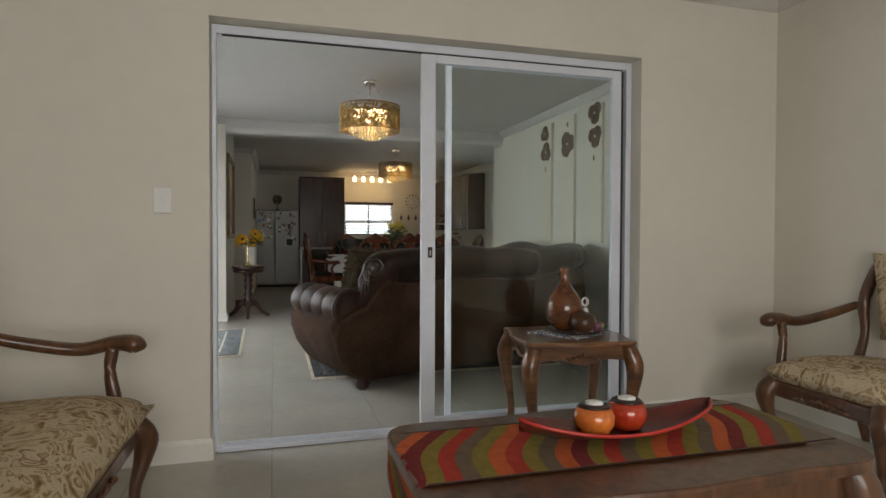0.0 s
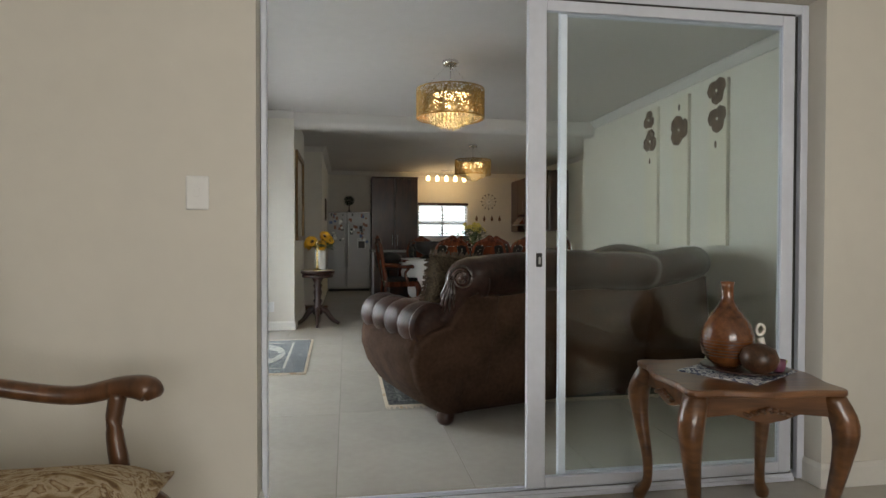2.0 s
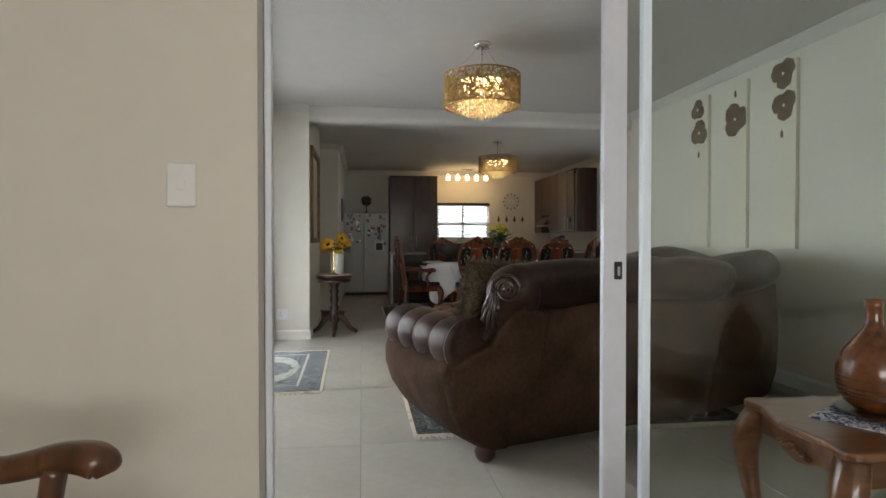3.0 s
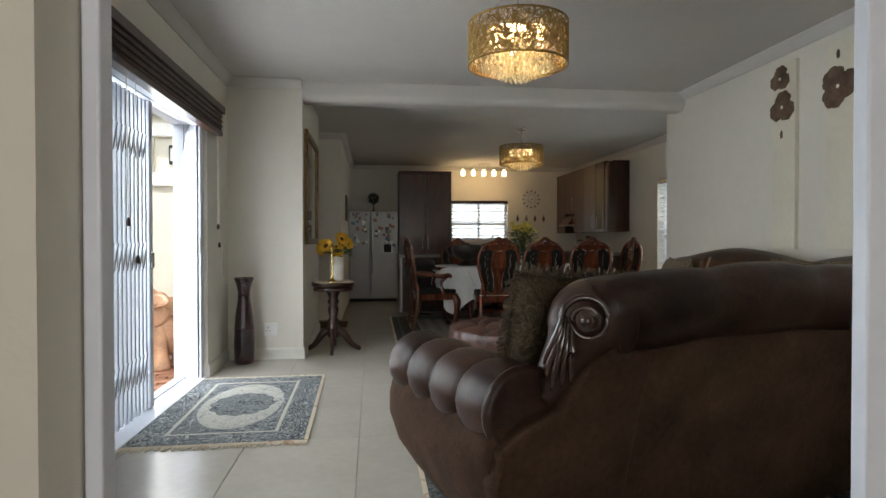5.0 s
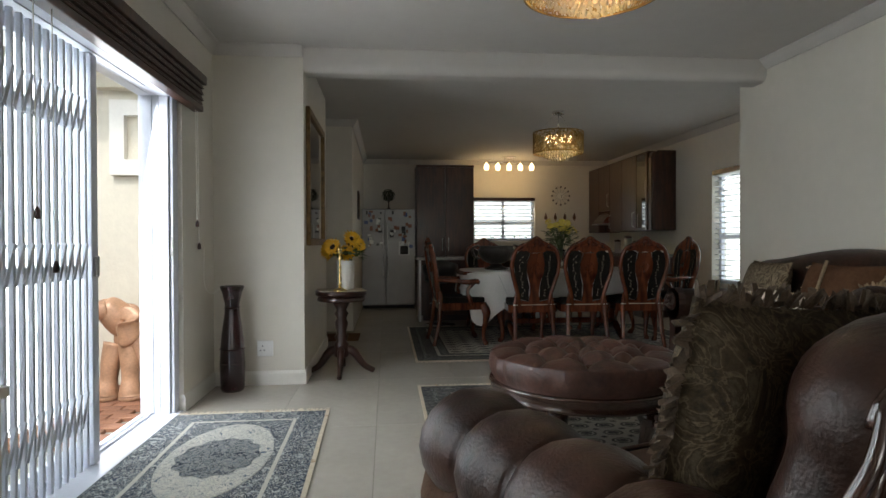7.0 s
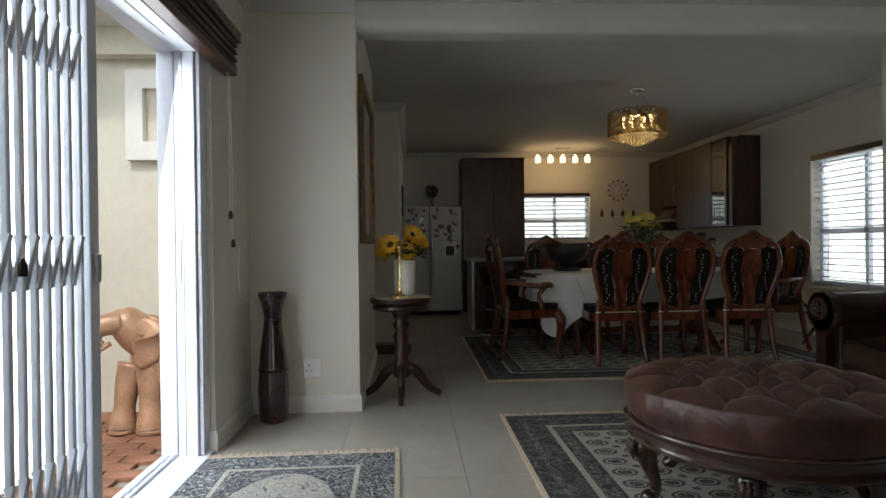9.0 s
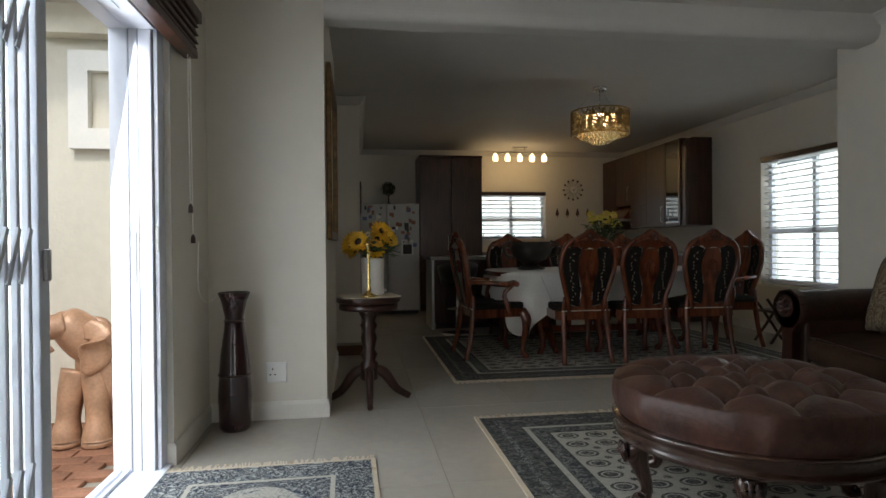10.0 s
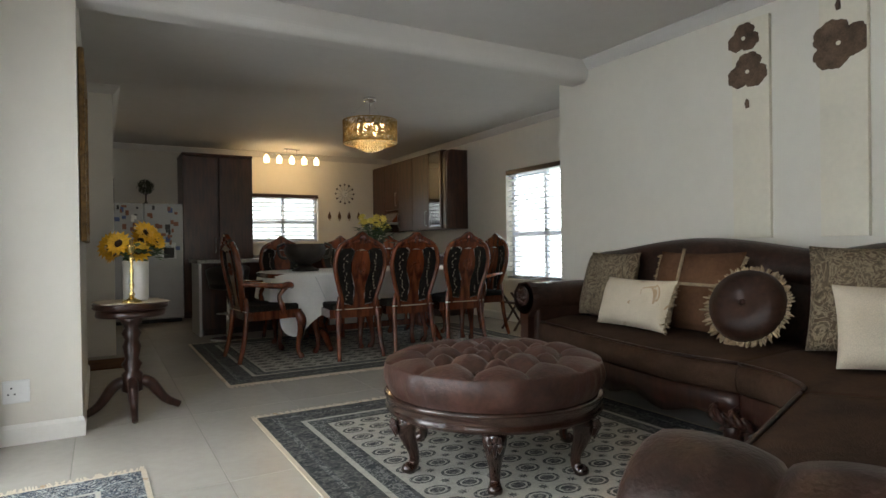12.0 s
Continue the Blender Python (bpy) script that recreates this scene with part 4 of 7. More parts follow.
def rosette(r, mtl, parent, m, label="dark carved wooden rosette"):
    """A carved scroll boss with petals, facing local -y."""
    b = lathe([(r, 0.0), (r, 0.012), (r * 0.86, 0.022), (r * 0.8, 0.012), (r * 0.6, 0.016), (r * 0.5, 0.03), (r * 0.3, 0.026), (r * 0.2, 0.04), (0.003, 0.046)], 20)
    for k in range(8):
        a = k * math.pi / 4
        tube([(r * 0.25 * math.cos(a), r * 0.25 * math.sin(a), 0.025, 0.008), (r * 0.5 * math.cos(a + 0.2), r * 0.5 * math.sin(a + 0.2), 0.034, 0.012), (r * 0.75 * math.cos(a + 0.5), r * 0.75 * math.sin(a + 0.5), 0.016, 0.004)], 6, bm=b, smooth=3)
    moved(b, pose(0, 0, 0, 90, 0, 0))
    return part("rosette", b, mtl, parent, label, True, m)


AO, AX = Vector((0.80, 4.28)), Vector((0.9540, 0.2998))
AY = Vector((-0.2998, 0.9540))
ARZ = math.degrees(math.atan2(AX.y, AX.x))


def loc(x, y):
    p = AO + AX * x + AY * y
    return (p.x, p.y)


def puckered_roll(L, r, count, label, parent, m, open_end=True):
    """A leather roll along local y, gathered at seams, with rounded front."""
    secs = []
    n = 80
    for k in range(n + 1):
        f = k / n
        s = min(abs(f * count - round(f * count)) / 0.5, 1)
        rr = r * (0.76 + 0.24 * math.sin(0.5 * math.pi * s) ** 0.5)
        if f > 0.95:
            rr *= math.sqrt(max(0.02, 1 - ((f - 0.95) / 0.05) ** 2))
        secs.append([(rr * 1.08 * math.cos(a), f * L, rr * math.sin(a)) for a in [2 * math.pi * q / 18 for q in range(18)]])
    return part("arm_roll", sweep(secs), M_LEATHER, parent, label, True, m)


def scroll_carving(parent, m):
    """A carved volute with acanthus leaves falling from it, facing local -y."""
    c = part("scroll_boss", moved(lathe([(0.03, 0.0), (0.034, 0.012), (0.03, 0.024), (0.02, 0.02), (0.016, 0.03), (0.004, 0.036)], 20), pose(0, 0, 0, 90, 0, 0)), M_CARVED, parent, "glossy dark carved volute", True, m)
    sp = []
    for k in range(26):
        a = 0.4 + k * 0.36
        r = 0.03 + 0.0016 * k
        sp.append((r * math.cos(a), -0.012 + 0.0004 * k, r * math.sin(a), 0.0075 + 0.0001 * k))
    part("volute", tube(sp, 7, smooth=2), M_CARVED, c, "", True)
    for q in range(5):
        a0 = 3.0 + 0.24 * q
        x0, z0 = 0.06 * math.cos(a0), 0.06 * math.sin(a0)
        l = 0.2 - 0.025 * abs(q - 2)
        dx, dz = -0.42 + 0.1 * q, -0.9
        part("acanthus_leaf", tube([(x0, -0.006, z0 + 0.03, 0.006), (x0 + dx * l * 0.3, -0.02, z0 + dz * l * 0.3, 0.011), (x0 + dx * l * 0.7, -0.014, z0 + dz * l * 0.7, 0.01), (x0 + dx * l * 0.9, 0.004, z0 + dz * l, 0.003)], 7, smooth=4), M_CARVED, c, "", True)
    return c


def sofa():
    # near piece with the tufted arm
    a = thing("sofa_section", "brown leather and suede sofa section with tufted rolled arm", "sofa", (0, 0, 0), group="sectional sofa")
    seat_run(a, [loc(0.3, 0), loc(1.72, 0)], [loc(0.3, 0.96), loc(1.72, 1.0)], 0.03, 3, 0.855, rake=0.15, feet=(False, True))
    AC, AZ, AL = 0.125, 0.59, 0.85
    puckered_roll(AL, 0.135, 4, "tufted brown leather arm", a, Matrix.Translation((*loc(AC, 0.02), AZ)) @ pose(0, 0, 0, 0, 0, ARZ))
    part("foot", lathe([(0.035, 0.0), (0.05, 0.02), (0.056, 0.05), (0.044, 0.08), (0.06, 0.13)], 16, at=(*loc(0.26, 0.11), 0)), M_DARKW, a, smooth=True)
    # the arm's side and the back of the arm are one bulging suede panel
    side = []
    for k in range(17):
        f = k / 16
        y = 0.0 + AL * f
        bu = 0.035 * math.sin(math.pi * min(1, 0.3 + 0.7 * f))
        tuck = 0.05 * max(0, 1 - f * 5) ** 2
        side.append([(*loc(x, y), z) for x, z in ((0.19 + tuck, 0.085), (0.12 - bu + tuck, 0.15), (0.04 - bu + tuck, 0.27), (0.0 - bu + tuck, 0.39), (0.0 - bu * 0.6, 0.47), (0.02, 0.55), (0.2, 0.56), (0.32, 0.5), (0.32, 0.085))])
    part("arm_side", sweep(side), M_SUEDE, a, "brown suede weave", True)
    o = [(0.2, 0.085), (0.11, 0.15), (0.035, 0.27), (0.0, 0.39), (0.015, 0.5), (0.09, 0.56), (0.2, 0.6), (0.25, 0.68), (0.29, 0.76), (0.36, 0.79), (0.5, 0.76), (0.5, 0.1)]
    bk = plate(o, 0.16, m=pose(0, 0.075, 0))
    bmesh.ops.bevel(bk, geom=[e for e in bk.edges if max(v.co.y for v in e.verts) < 0], offset=0.03, segments=4, profile=0.5, affect="EDGES")
    bmesh.ops.triangulate(bk, faces=[f for f in bk.faces if len(f.verts) > 4])
    for v in bk.verts:
        x, y = loc(v.co.x, v.co.y + 0.05 * max(0, (0.3 - v.co.z) / 0.2) - 0.15 * (max(0, v.co.z - 0.3) / 0.57) ** 1.2)
        v.co.x, v.co.y = x, y
    part("arm_back", bk, M_SUEDE, a, "brown suede weave")
    # leather wing sweeping from the back roll down to the arm
    part("wing", tube([(*loc(0.4, -0.03), 0.857, 0.131), (*loc(0.32, -0.03), 0.845, 0.124), (*loc(0.285, -0.01), 0.77, 0.088), (*loc(0.25, 0.02), 0.69, 0.068), (*loc(0.2, 0.04), 0.61, 0.05)], 16), M_LEATHER, a, "", True)
    scroll_carving(a, Matrix.Translation((*loc(0.235, -0.135), 0.87)) @ pose(0, 0, 0, 0, 0, ARZ - 34))
    e = bmesh.new()
    lathe([(0.134, 0), (0.138, 0.02), (0.118, 0.036), (0.1, 0.02), (0.07, 0.028), (0.02, 0.03)], 28, bm=e)
    moved(e, pose(0, 0, 0, 90, 0, 0))
    part("arm_end", e, M_LEATHER, a, "leather scroll end", True, Matrix.Translation((*loc(AC, 0.03), AZ)) @ pose(0, 0, 0, 0, 0, ARZ))
    # corner piece
    c = thing("sofa_section", "brown suede corner section of the curved sofa", "sofa", (0, 0, 0), group="sectional sofa")
    seat_run(c, [loc(1.735, 0), (3.0, 5.06), (3.36, 5.5), (3.45, 6.1)], [loc(1.735, 1.0), (2.25, 5.8), (2.36, 5.95), (2.42, 6.16)], 0.05, 2, 0.85)
    # far piece against the wall
    f = thing("sofa_section", "brown suede sofa section with camel back and carved arm", "sofa", (0, 0, 0), group="sectional sofa")
    seat_run(f, [(3.455, 6.115), (3.455, 7.86)], [(2.43, 6.175), (2.4, 6.6), (2.5, 7.2), (2.66, 7.86)], 0.09, 0, 0.81)
    ar = []
    for k in range(14):
        x = 3.4 - 0.78 * k / 13
        ar.append([(x, 7.97 + 0.11 * math.cos(a2) * 1.1, 0.61 + 0.115 * math.sin(a2)) for a2 in [2 * math.pi * q / 16 for q in range(16)]])
    part("arm_roll", sweep(ar), M_LEATHER, f, "tufted brown leather arm", True)
    part("arm_side", box(2.68, 7.875, 0.1, 3.44, 8.03, 0.6, 0.02), M_LEATHER, f)
    part("arm_post", plate([(-0.12, 0.62), (-0.1, 0.7), (-0.03, 0.735), (0.06, 0.72), (0.11, 0.66), (0.1, 0.58), (0.05, 0.52), (0.035, 0.4), (0.05, 0.25), (0.07, 0.12), (-0.05, 0.12), (-0.045, 0.3), (-0.05, 0.48), (-0.1, 0.55)], 0.05, m=pose(2.645, 7.97, 0, 0, 0, 90)), M_DARKW, f, "dark carved scroll post")
    rosette(0.07, M_DARKW, f, pose(2.617, 7.97, 0.63, 0, 0, -90))


sofa()
cushion("dark paisley fringed cushion propped in the sofa's arm corner", 0.52, 0.5, 0.17, M_PAISLEY, Matrix.Translation((*loc(0.42, 0.21), 0.735)) @ pose(0, 0, 0, 12, 4, ARZ), M_FRINGED, "lrtb", 0.032, 11)
cushion("dark paisley fringed cushion on the near sofa seat", 0.5, 0.46, 0.16, M_PAISLEY, Matrix.Translation((*loc(1.05, 0.3), 0.68)) @ pose(0, 0, 0, 16, 0, ARZ - 4), M_FRINGED, "lrtb", 0.035, 12)
cushion("beige paisley cushion leaning on the sofa back", 0.56, 0.48, 0.16, M_PAISLEYL, pose(3.1, 7.6, 0.71, -16, 0, -100), None, seed=13)
cushion("brown velour cushion with cream cord cross and fringe", 0.6, 0.5, 0.17, M_BROWNC, pose(3.05, 6.85, 0.71, -18, 0, -92), M_FRINGE, "lr", 0.03, 14)
cushion("cream embroidered oblong cushion with tassels", 0.6, 0.32, 0.15, M_CREAMC, pose(2.84, 7.12, 0.63, -20, 0, -96), M_FRINGE, "r", 0.035, 15)
cushion("beige paisley cushion leaning in the sofa corner", 0.52, 0.52, 0.17, M_PAISLEYL, pose(3.0, 5.86, 0.73, -16, 0, -70), None, seed=16)
cushion("cream embroidered cushion in the sofa corner", 0.46, 0.36, 0.15, M_CREAMC, pose(2.7, 5.62, 0.65, -22, 0, -58), None, seed=17)


def cord_cross():
    c = [o for o in bpy.data.objects if o.get("label", "").startswith("brown velour")][0]
    b = tube([(-0.05, -0.094, 0.24, 0.01), (-0.05, -0.1, 0.0, 0.01), (-0.05, -0.094, -0.24, 0.01)], 6)
    tube([(-0.24, -0.085, 0.02, 0.01), (-0.05, -0.1, 0.02, 0.01), (0.24, -0.085, 0.02, 0.01)], 6, bm=b)
    part("cord_trim", b, M_FRINGE, c, "cream cord cross", True)


def round_cushion():
    c = new("round_cushion")
    c.matrix_basis = pose(2.86, 6.38, 0.67, -24, 0, -84)
    tagged(c, "round brown leather buttoned cushion with tan fringe", "cushion", "cushions on the sofa")
    prof = [(0.005, -0.055), (0.05, -0.075), (0.12, -0.08), (0.18, -0.055), (0.2, 0.0), (0.18, 0.055), (0.12, 0.08), (0.05, 0.075), (0.005, 0.05)]
    b = lathe(prof, 28)
    moved(b, pose(0, 0, 0, 90, 0, 0))
    part("cover", b, M_LEATHER, c, smooth=True)
    k = lathe([(0.018, 0), (0.018, 0.006), (0.004, 0.014)], 10)
    moved(k, pose(0, -0.056, 0, 90, 0, 0))
    part("button", k, M_LEATHER, c, smooth=True)
    r = random.Random(5)
    f = bmesh.new()
    for i in range(90):
        a = 2 * math.pi * i / 90
        p = Vector((0.195 * math.cos(a), 0, 0.195 * math.sin(a)))
        d = Vector((0.035 * math.cos(a) + r.gauss(0, 0.006), -0.012 + r.gauss(0, 0.012), 0.035 * math.sin(a) - 0.008))
        tube([(*p, 0.006), (*(p + d * 0.6), 0.008), (*(p + d), 0.003)], 5, bm=f, smooth=0)
    tagged(part("fringe", f, M_FRINGE, c), "", "", "", "stuff")


cord_cross()
round_cushion()


def cabriole(h, r=0.035, out=0.05, bm=None, at=(0, 0, 0), a=0.0, n=10):
    """A cabriole leg whose knee bows outwards along the angle a."""
    c, s = math.cos(a), math.sin(a)
    P = [(0.0, h, 1.25), (out * 0.75, h * 0.82, 1.35), (out * 0.6, h * 0.6, 0.95), (out * 0.1, h * 0.32, 0.65), (out * 0.1, h * 0.14, 0.6), (out * 0.6, h * 0.05, 0.85), (out * 0.7, 0.0, 0.7)]
    return tube([(at[0] + c * o, at[1] + s * o, at[2] + z, r * k) for o, z, k in P], n, bm=bm, smooth=4, up=(-s, c, 0.01))


def ottoman():
    o = thing("ottoman", "round tufted brown leather ottoman on carved wooden legs", "ottoman", (1.53, 6.8, 0.011))
    R, nr, na = 0.51, 64, 216
    buttons = [(0, 0)] + [(0.17 * math.cos(k * math.pi / 3), 0.17 * math.sin(k * math.pi / 3)) for k in range(6)] + [(0.33 * math.cos(k * math.pi / 6 + 0.26), 0.33 * math.sin(k * math.pi / 6 + 0.26)) for k in range(12)]
    # creases run from button to button, and from the outer ones to the rim
    folds = [(p, q) for p, q in itertools.combinations(buttons, 2) if math.dist(p, q) < 0.205]
    folds += [(p, (p[0] * 1.5, p[1] * 1.5)) for p in buttons[7:]]

    def dip(x, y):
        d = min(math.hypot(x - a, y - b) for a, b in buttons)
        near = 9.0
        for (ax, ay), (bx, by) in folds:
            ux, uy = bx - ax, by - ay
            f = max(0, min(1, ((x - ax) * ux + (y - ay) * uy) / (ux * ux + uy * uy)))
            near = min(near, math.hypot(x - ax - ux * f, y - ay - uy * f))
        return 0.03 * math.exp(-(d / 0.03) ** 2) + 0.035 * math.exp(-(d / 0.08) ** 2) + 0.03 * math.exp(-near / 0.016)
    b = bmesh.new()
    rings = []
    for i in range(nr + 1):
        f = i / nr
        ring = []
        for k in range(na):
            a = 2 * math.pi * k / na
            if f < 0.7:
                r = R * 0.97 * f / 0.7
                z = 0.5 + 0.03 * (1 - (f / 0.7) ** 2) - dip(r * math.cos(a), r * math.sin(a)) * 1.15
                if f > 0.5:
                    z -= 0.03 * ((f - 0.5) / 0.2) ** 2
            else:
                g = (f - 0.7) / 0.3
                pleat = 0.007 * math.sin(a * 31 + 3 * math.sin(5 * a)) * (0.25 + 1.0 * math.sin(3 * a + 1) ** 4) * math.sin(math.pi * min(1, g * 1.1))
                r = R * (0.97 + 0.045 * math.sin(math.pi * min(1, g * 0.9 + 0.1)) - 0.03 * g) + pleat
                z = 0.47 - 0.145 * g
            ring.append(b.verts.new((r * math.cos(a), r * math.sin(a), z)) if i else None)
        rings.append(ring)
    ctr = b.verts.new((0, 0, 0.49))
    for k in range(na):
        b.faces.new((ctr, rings[1][k], rings[1][(k + 1) % na]))
    for p, q in zip(rings[1:], rings[2:]):
        for k in range(na):
            b.faces.new((p[k], q[k], q[(k + 1) % na], p[(k + 1) % na]))
    bmesh.ops.recalc_face_normals(b, faces=b.faces[:])
    part("cushion_top", b, M_OTTO, o, "tufted brown leather", True)
    for x, y in buttons:
        part("button", lathe([(0.012, 0), (0.012, 0.005), (0.003, 0.01)], 8, at=(x, y, 0.45 + 0.012 * (1 - (math.hypot(x, y) / 0.5) ** 2))), M_OTTO, o, smooth=True)
    part("seat_rail", lathe([(0.44, 0.255), (0.5, 0.255), (0.507, 0.265), (0.5, 0.275), (0.505, 0.315), (0.512, 0.325), (0.505, 0.335), (0.45, 0.335)], 64), M_CARVED, o, "brown moulded wooden rail", True)
    for k in range(6):
        a = math.radians(60 * k - 4)
        lg = cabriole(0.262, 0.038, 0.05, at=(0.405 * math.cos(a), 0.405 * math.sin(a), 0), a=a)
        l = part("leg", lg, M_CARVED, o, "dark carved cabriole leg", True)
        c = bmesh.new()
        for q in (-1, 0, 1):
            px, py = 0.5 * math.cos(a) - 0.02 * q * math.sin(a), 0.5 * math.sin(a) + 0.02 * q * math.cos(a)
            tube([(px, py, 0.245, 0.006), (px + 0.006 * math.cos(a), py + 0.006 * math.sin(a), 0.215, 0.012), (px - 0.008 * math.cos(a), py - 0.008 * math.sin(a), 0.18 - 0.015 * (q == 0), 0.004)], 6, bm=c, smooth=3)
        part("carving", c, M_DARKW, l, "", True)


ottoman()


def dining_chair(arms=False):
    """A carved chair facing local +y: legs, seat, lyre-shaped back with splat and crest."""
    t = thing("dining_armchair" if arms else "dining_chair", "carved mahogany dining armchair with dark seat" if arms else "carved mahogany dining chair with dark patterned back", "chair", group="chairs round the dining table")
    w = 0.29 if arms else 0.255
    for s in (-1, 1):
        part("leg", cabriole(0.42, 0.034, 0.05, at=(s * (w - 0.04), 0.21, 0), a=math.radians(90 - s * 40)), M_MAHOG, t, smooth=True)
        part("leg", tube([(s * (w - 0.04), -0.31, 0, 0.02), (s * (w - 0.055), -0.265, 0.18, 0.022), (s * (w - 0.065), -0.235, 0.42, 0.026), (s * (w - 0.08), -0.24, 0.56, 0.02)], 8, smooth=4), M_MAHOG, t, smooth=True)
    fr = plate([(-w + 0.05, -0.25), (w - 0.05, -0.25), (w, 0.2), (w - 0.03, 0.235), (0, 0.25), (-w + 0.03, 0.235), (-w, 0.2)], 0.075)
    moved(fr, pose(0, 0, 0.405, -90, 0, 0) @ Matrix.Diagonal((1, 1, -1, 1)))
    bmesh.ops.recalc_face_normals(fr, faces=fr.faces[:])
    part("seat_frame", fr, M_MAHOG, t)
    se = plate([(-w + 0.06, -0.235), (w - 0.06, -0.235), (w - 0.015, 0.19), (w - 0.045, 0.22), (0, 0.235), (-w + 0.045, 0.22), (-w + 0.015, 0.19)], 0.06)
    bmesh.ops.bevel(se, geom=se.edges[:], offset=0.02, segments=2, profile=0.5, affect="EDGES")
    moved(se, pose(0, 0, 0.465, -90, 0, 0) @ Matrix.Diagonal((1, 1, -1, 1)))
    bmesh.ops.recalc_face_normals(se, faces=se.faces[:])
    part("seat", se, M_DARKSEAT, t, "dark upholstered seat")
    part("seat_piping", tube([(-w + 0.04, -0.252, 0.445, 0.005), (w - 0.04, -0.252, 0.445, 0.005)], 6, smooth=0), M_CREAMC, t, "cream piping")
    lean = pose(0, -0.238, 0.44, 9, 0, 0)
    hw = 0.235
    side = [(0.15, 0.0), (0.165, 0.1), (0.2, 0.22), (0.235, 0.36), (hw, 0.46), (0.2, 0.56), (0.12, 0.615)]
    for s in (-1, 1):
        part("back_frame", moved(tube([(s * x, 0, z, 0.028) for x, z in side], 8, flat=0.75, smooth=5, up=(0, 1, 0)), lean), M_MAHOG, t, smooth=True)
    cr = [(-0.19, 0.55), (-0.16, 0.615), (-0.11, 0.635), (-0.06, 0.66), (-0.025, 0.69), (0, 0.7), (0.025, 0.69), (0.06, 0.66), (0.11, 0.635), (0.16, 0.615), (0.19, 0.55), (0.1, 0.555), (0.06, 0.53), (0, 0.545), (-0.06, 0.53), (-0.1, 0.555)]
    part("crest", plate(cr, 0.035, m=lean), M_MAHOG, t, "carved shell crest")
    cv = bmesh.new()
    for s in (-1, 1):
        for k in range(4):
            tube([(s * 0.02, -0.024, 0.6 + 0.01 * k, 0.008), (s * (0.05 + 0.022 * k), -0.028, 0.625 - 0.01 * k, 0.011), (s * (0.07 + 0.03 * k), -0.02, 0.6 - 0.012 * k, 0.004)], 5, bm=cv, smooth=3)
    lathe([(0.03, 0.0), (0.026, 0.012), (0.004, 0.018)], 10, bm=cv)
    for v in cv.verts[-30:]:
        x, y, z = v.co
        v.co = (x, -0.018 - z, 0.645 + y)
    part("crest_carving", moved(cv, lean), M_MAHOG, t, "", True)
    sp = [(-0.06, 0.02), (-0.045, 0.12), (-0.05, 0.22), (-0.085, 0.33), (-0.09, 0.42), (-0.06, 0.53), (0.06, 0.53), (0.09, 0.42), (0.085, 0.33), (0.05, 0.22), (0.045, 0.12), (0.06, 0.02)]
    part("splat", plate(sp, 0.022, m=lean), M_MAHOG, t)
    oc = bmesh.new()
    for k in range(9):
        a = k * 2 * math.pi / 9
        tube([(0.02 * math.cos(a), -0.014, 0.38 + 0.025 * math.sin(a), 0.004), (0.04 * math.cos(a + 0.3), -0.02, 0.38 + 0.045 * math.sin(a + 0.3), 0.008), (0.05 * math.cos(a + 0.6), -0.012, 0.38 + 0.06 * math.sin(a + 0.6), 0.003)], 5, bm=oc, smooth=3)
    part("splat_carving", moved(oc, lean), M_MAHOG, t, "", True)
    for s in (-1, 1):
        pn = [(s * 0.058, 0.06), (s * 0.055, 0.2), (s * 0.088, 0.33), (s * 0.092, 0.43), (s * 0.075, 0.53), (s * 0.14, 0.56), (s * 0.2, 0.52), (s * 0.22, 0.42), (s * 0.19, 0.24), (s * 0.15, 0.06)]
        q = part("back_panel", plate(pn, 0.012, m=lean), M_DARKSEAT, t, "black woven back panel")
        r = random.Random(7 + s)
        lv = bmesh.new()
        for k in range(15):
            z = 0.1 + 0.028 * k
            xc = 0.105 + 0.045 * math.sin(min(1, (z - 0.05) / 0.4) * 1.5) + r.uniform(-0.02, 0.02)
            a = r.uniform(0, 3)
            for yy in (-0.0085, 0.0085):
                d = Vector((0.014 * math.cos(a), 0, 0.014 * math.sin(a)))
                e = Vector((-0.004 * math.sin(a), 0, 0.004 * math.cos(a)))
                c = Vector((s * xc, yy, z))
                lv.faces.new([lv.verts.new(c - d), lv.verts.new(c + e), lv.verts.new(c + d), lv.verts.new(c - e)])
        tagged(part("leaf_pattern", moved(lv, lean), M_LEAFGOLD, q), "pale woven leaf figures", "", "", "stuff")
    rail = plate([(-0.15, 0.0), (-0.155, 0.06), (-0.06, 0.04), (0.06, 0.04), (0.155, 0.06), (0.15, 0.0)], 0.03, m=lean)
    part("back_rail", rail, M_MAHOG, t)
    if arms:
        for s in (-1, 1):
            part("armrest", tube([(s * 0.2, -0.27, 0.68, 0.018), (s * 0.27, -0.12, 0.675, 0.024), (s * 0.3, 0.03, 0.66, 0.027), (s * 0.28, 0.13, 0.665, 0.03), (s * 0.27, 0.16, 0.645, 0.018)], 8, flat=1.2), M_MAHOG, t, smooth=True)
            part("arm_post", tube([(s * 0.285, 0.1, 0.65, 0.022), (s * 0.27, 0.04, 0.57, 0.02), (s * 0.285, 0.06, 0.48, 0.026), (s * 0.275, 0.08, 0.41, 0.02)], 8), M_MAHOG, t, smooth=True)
    return t


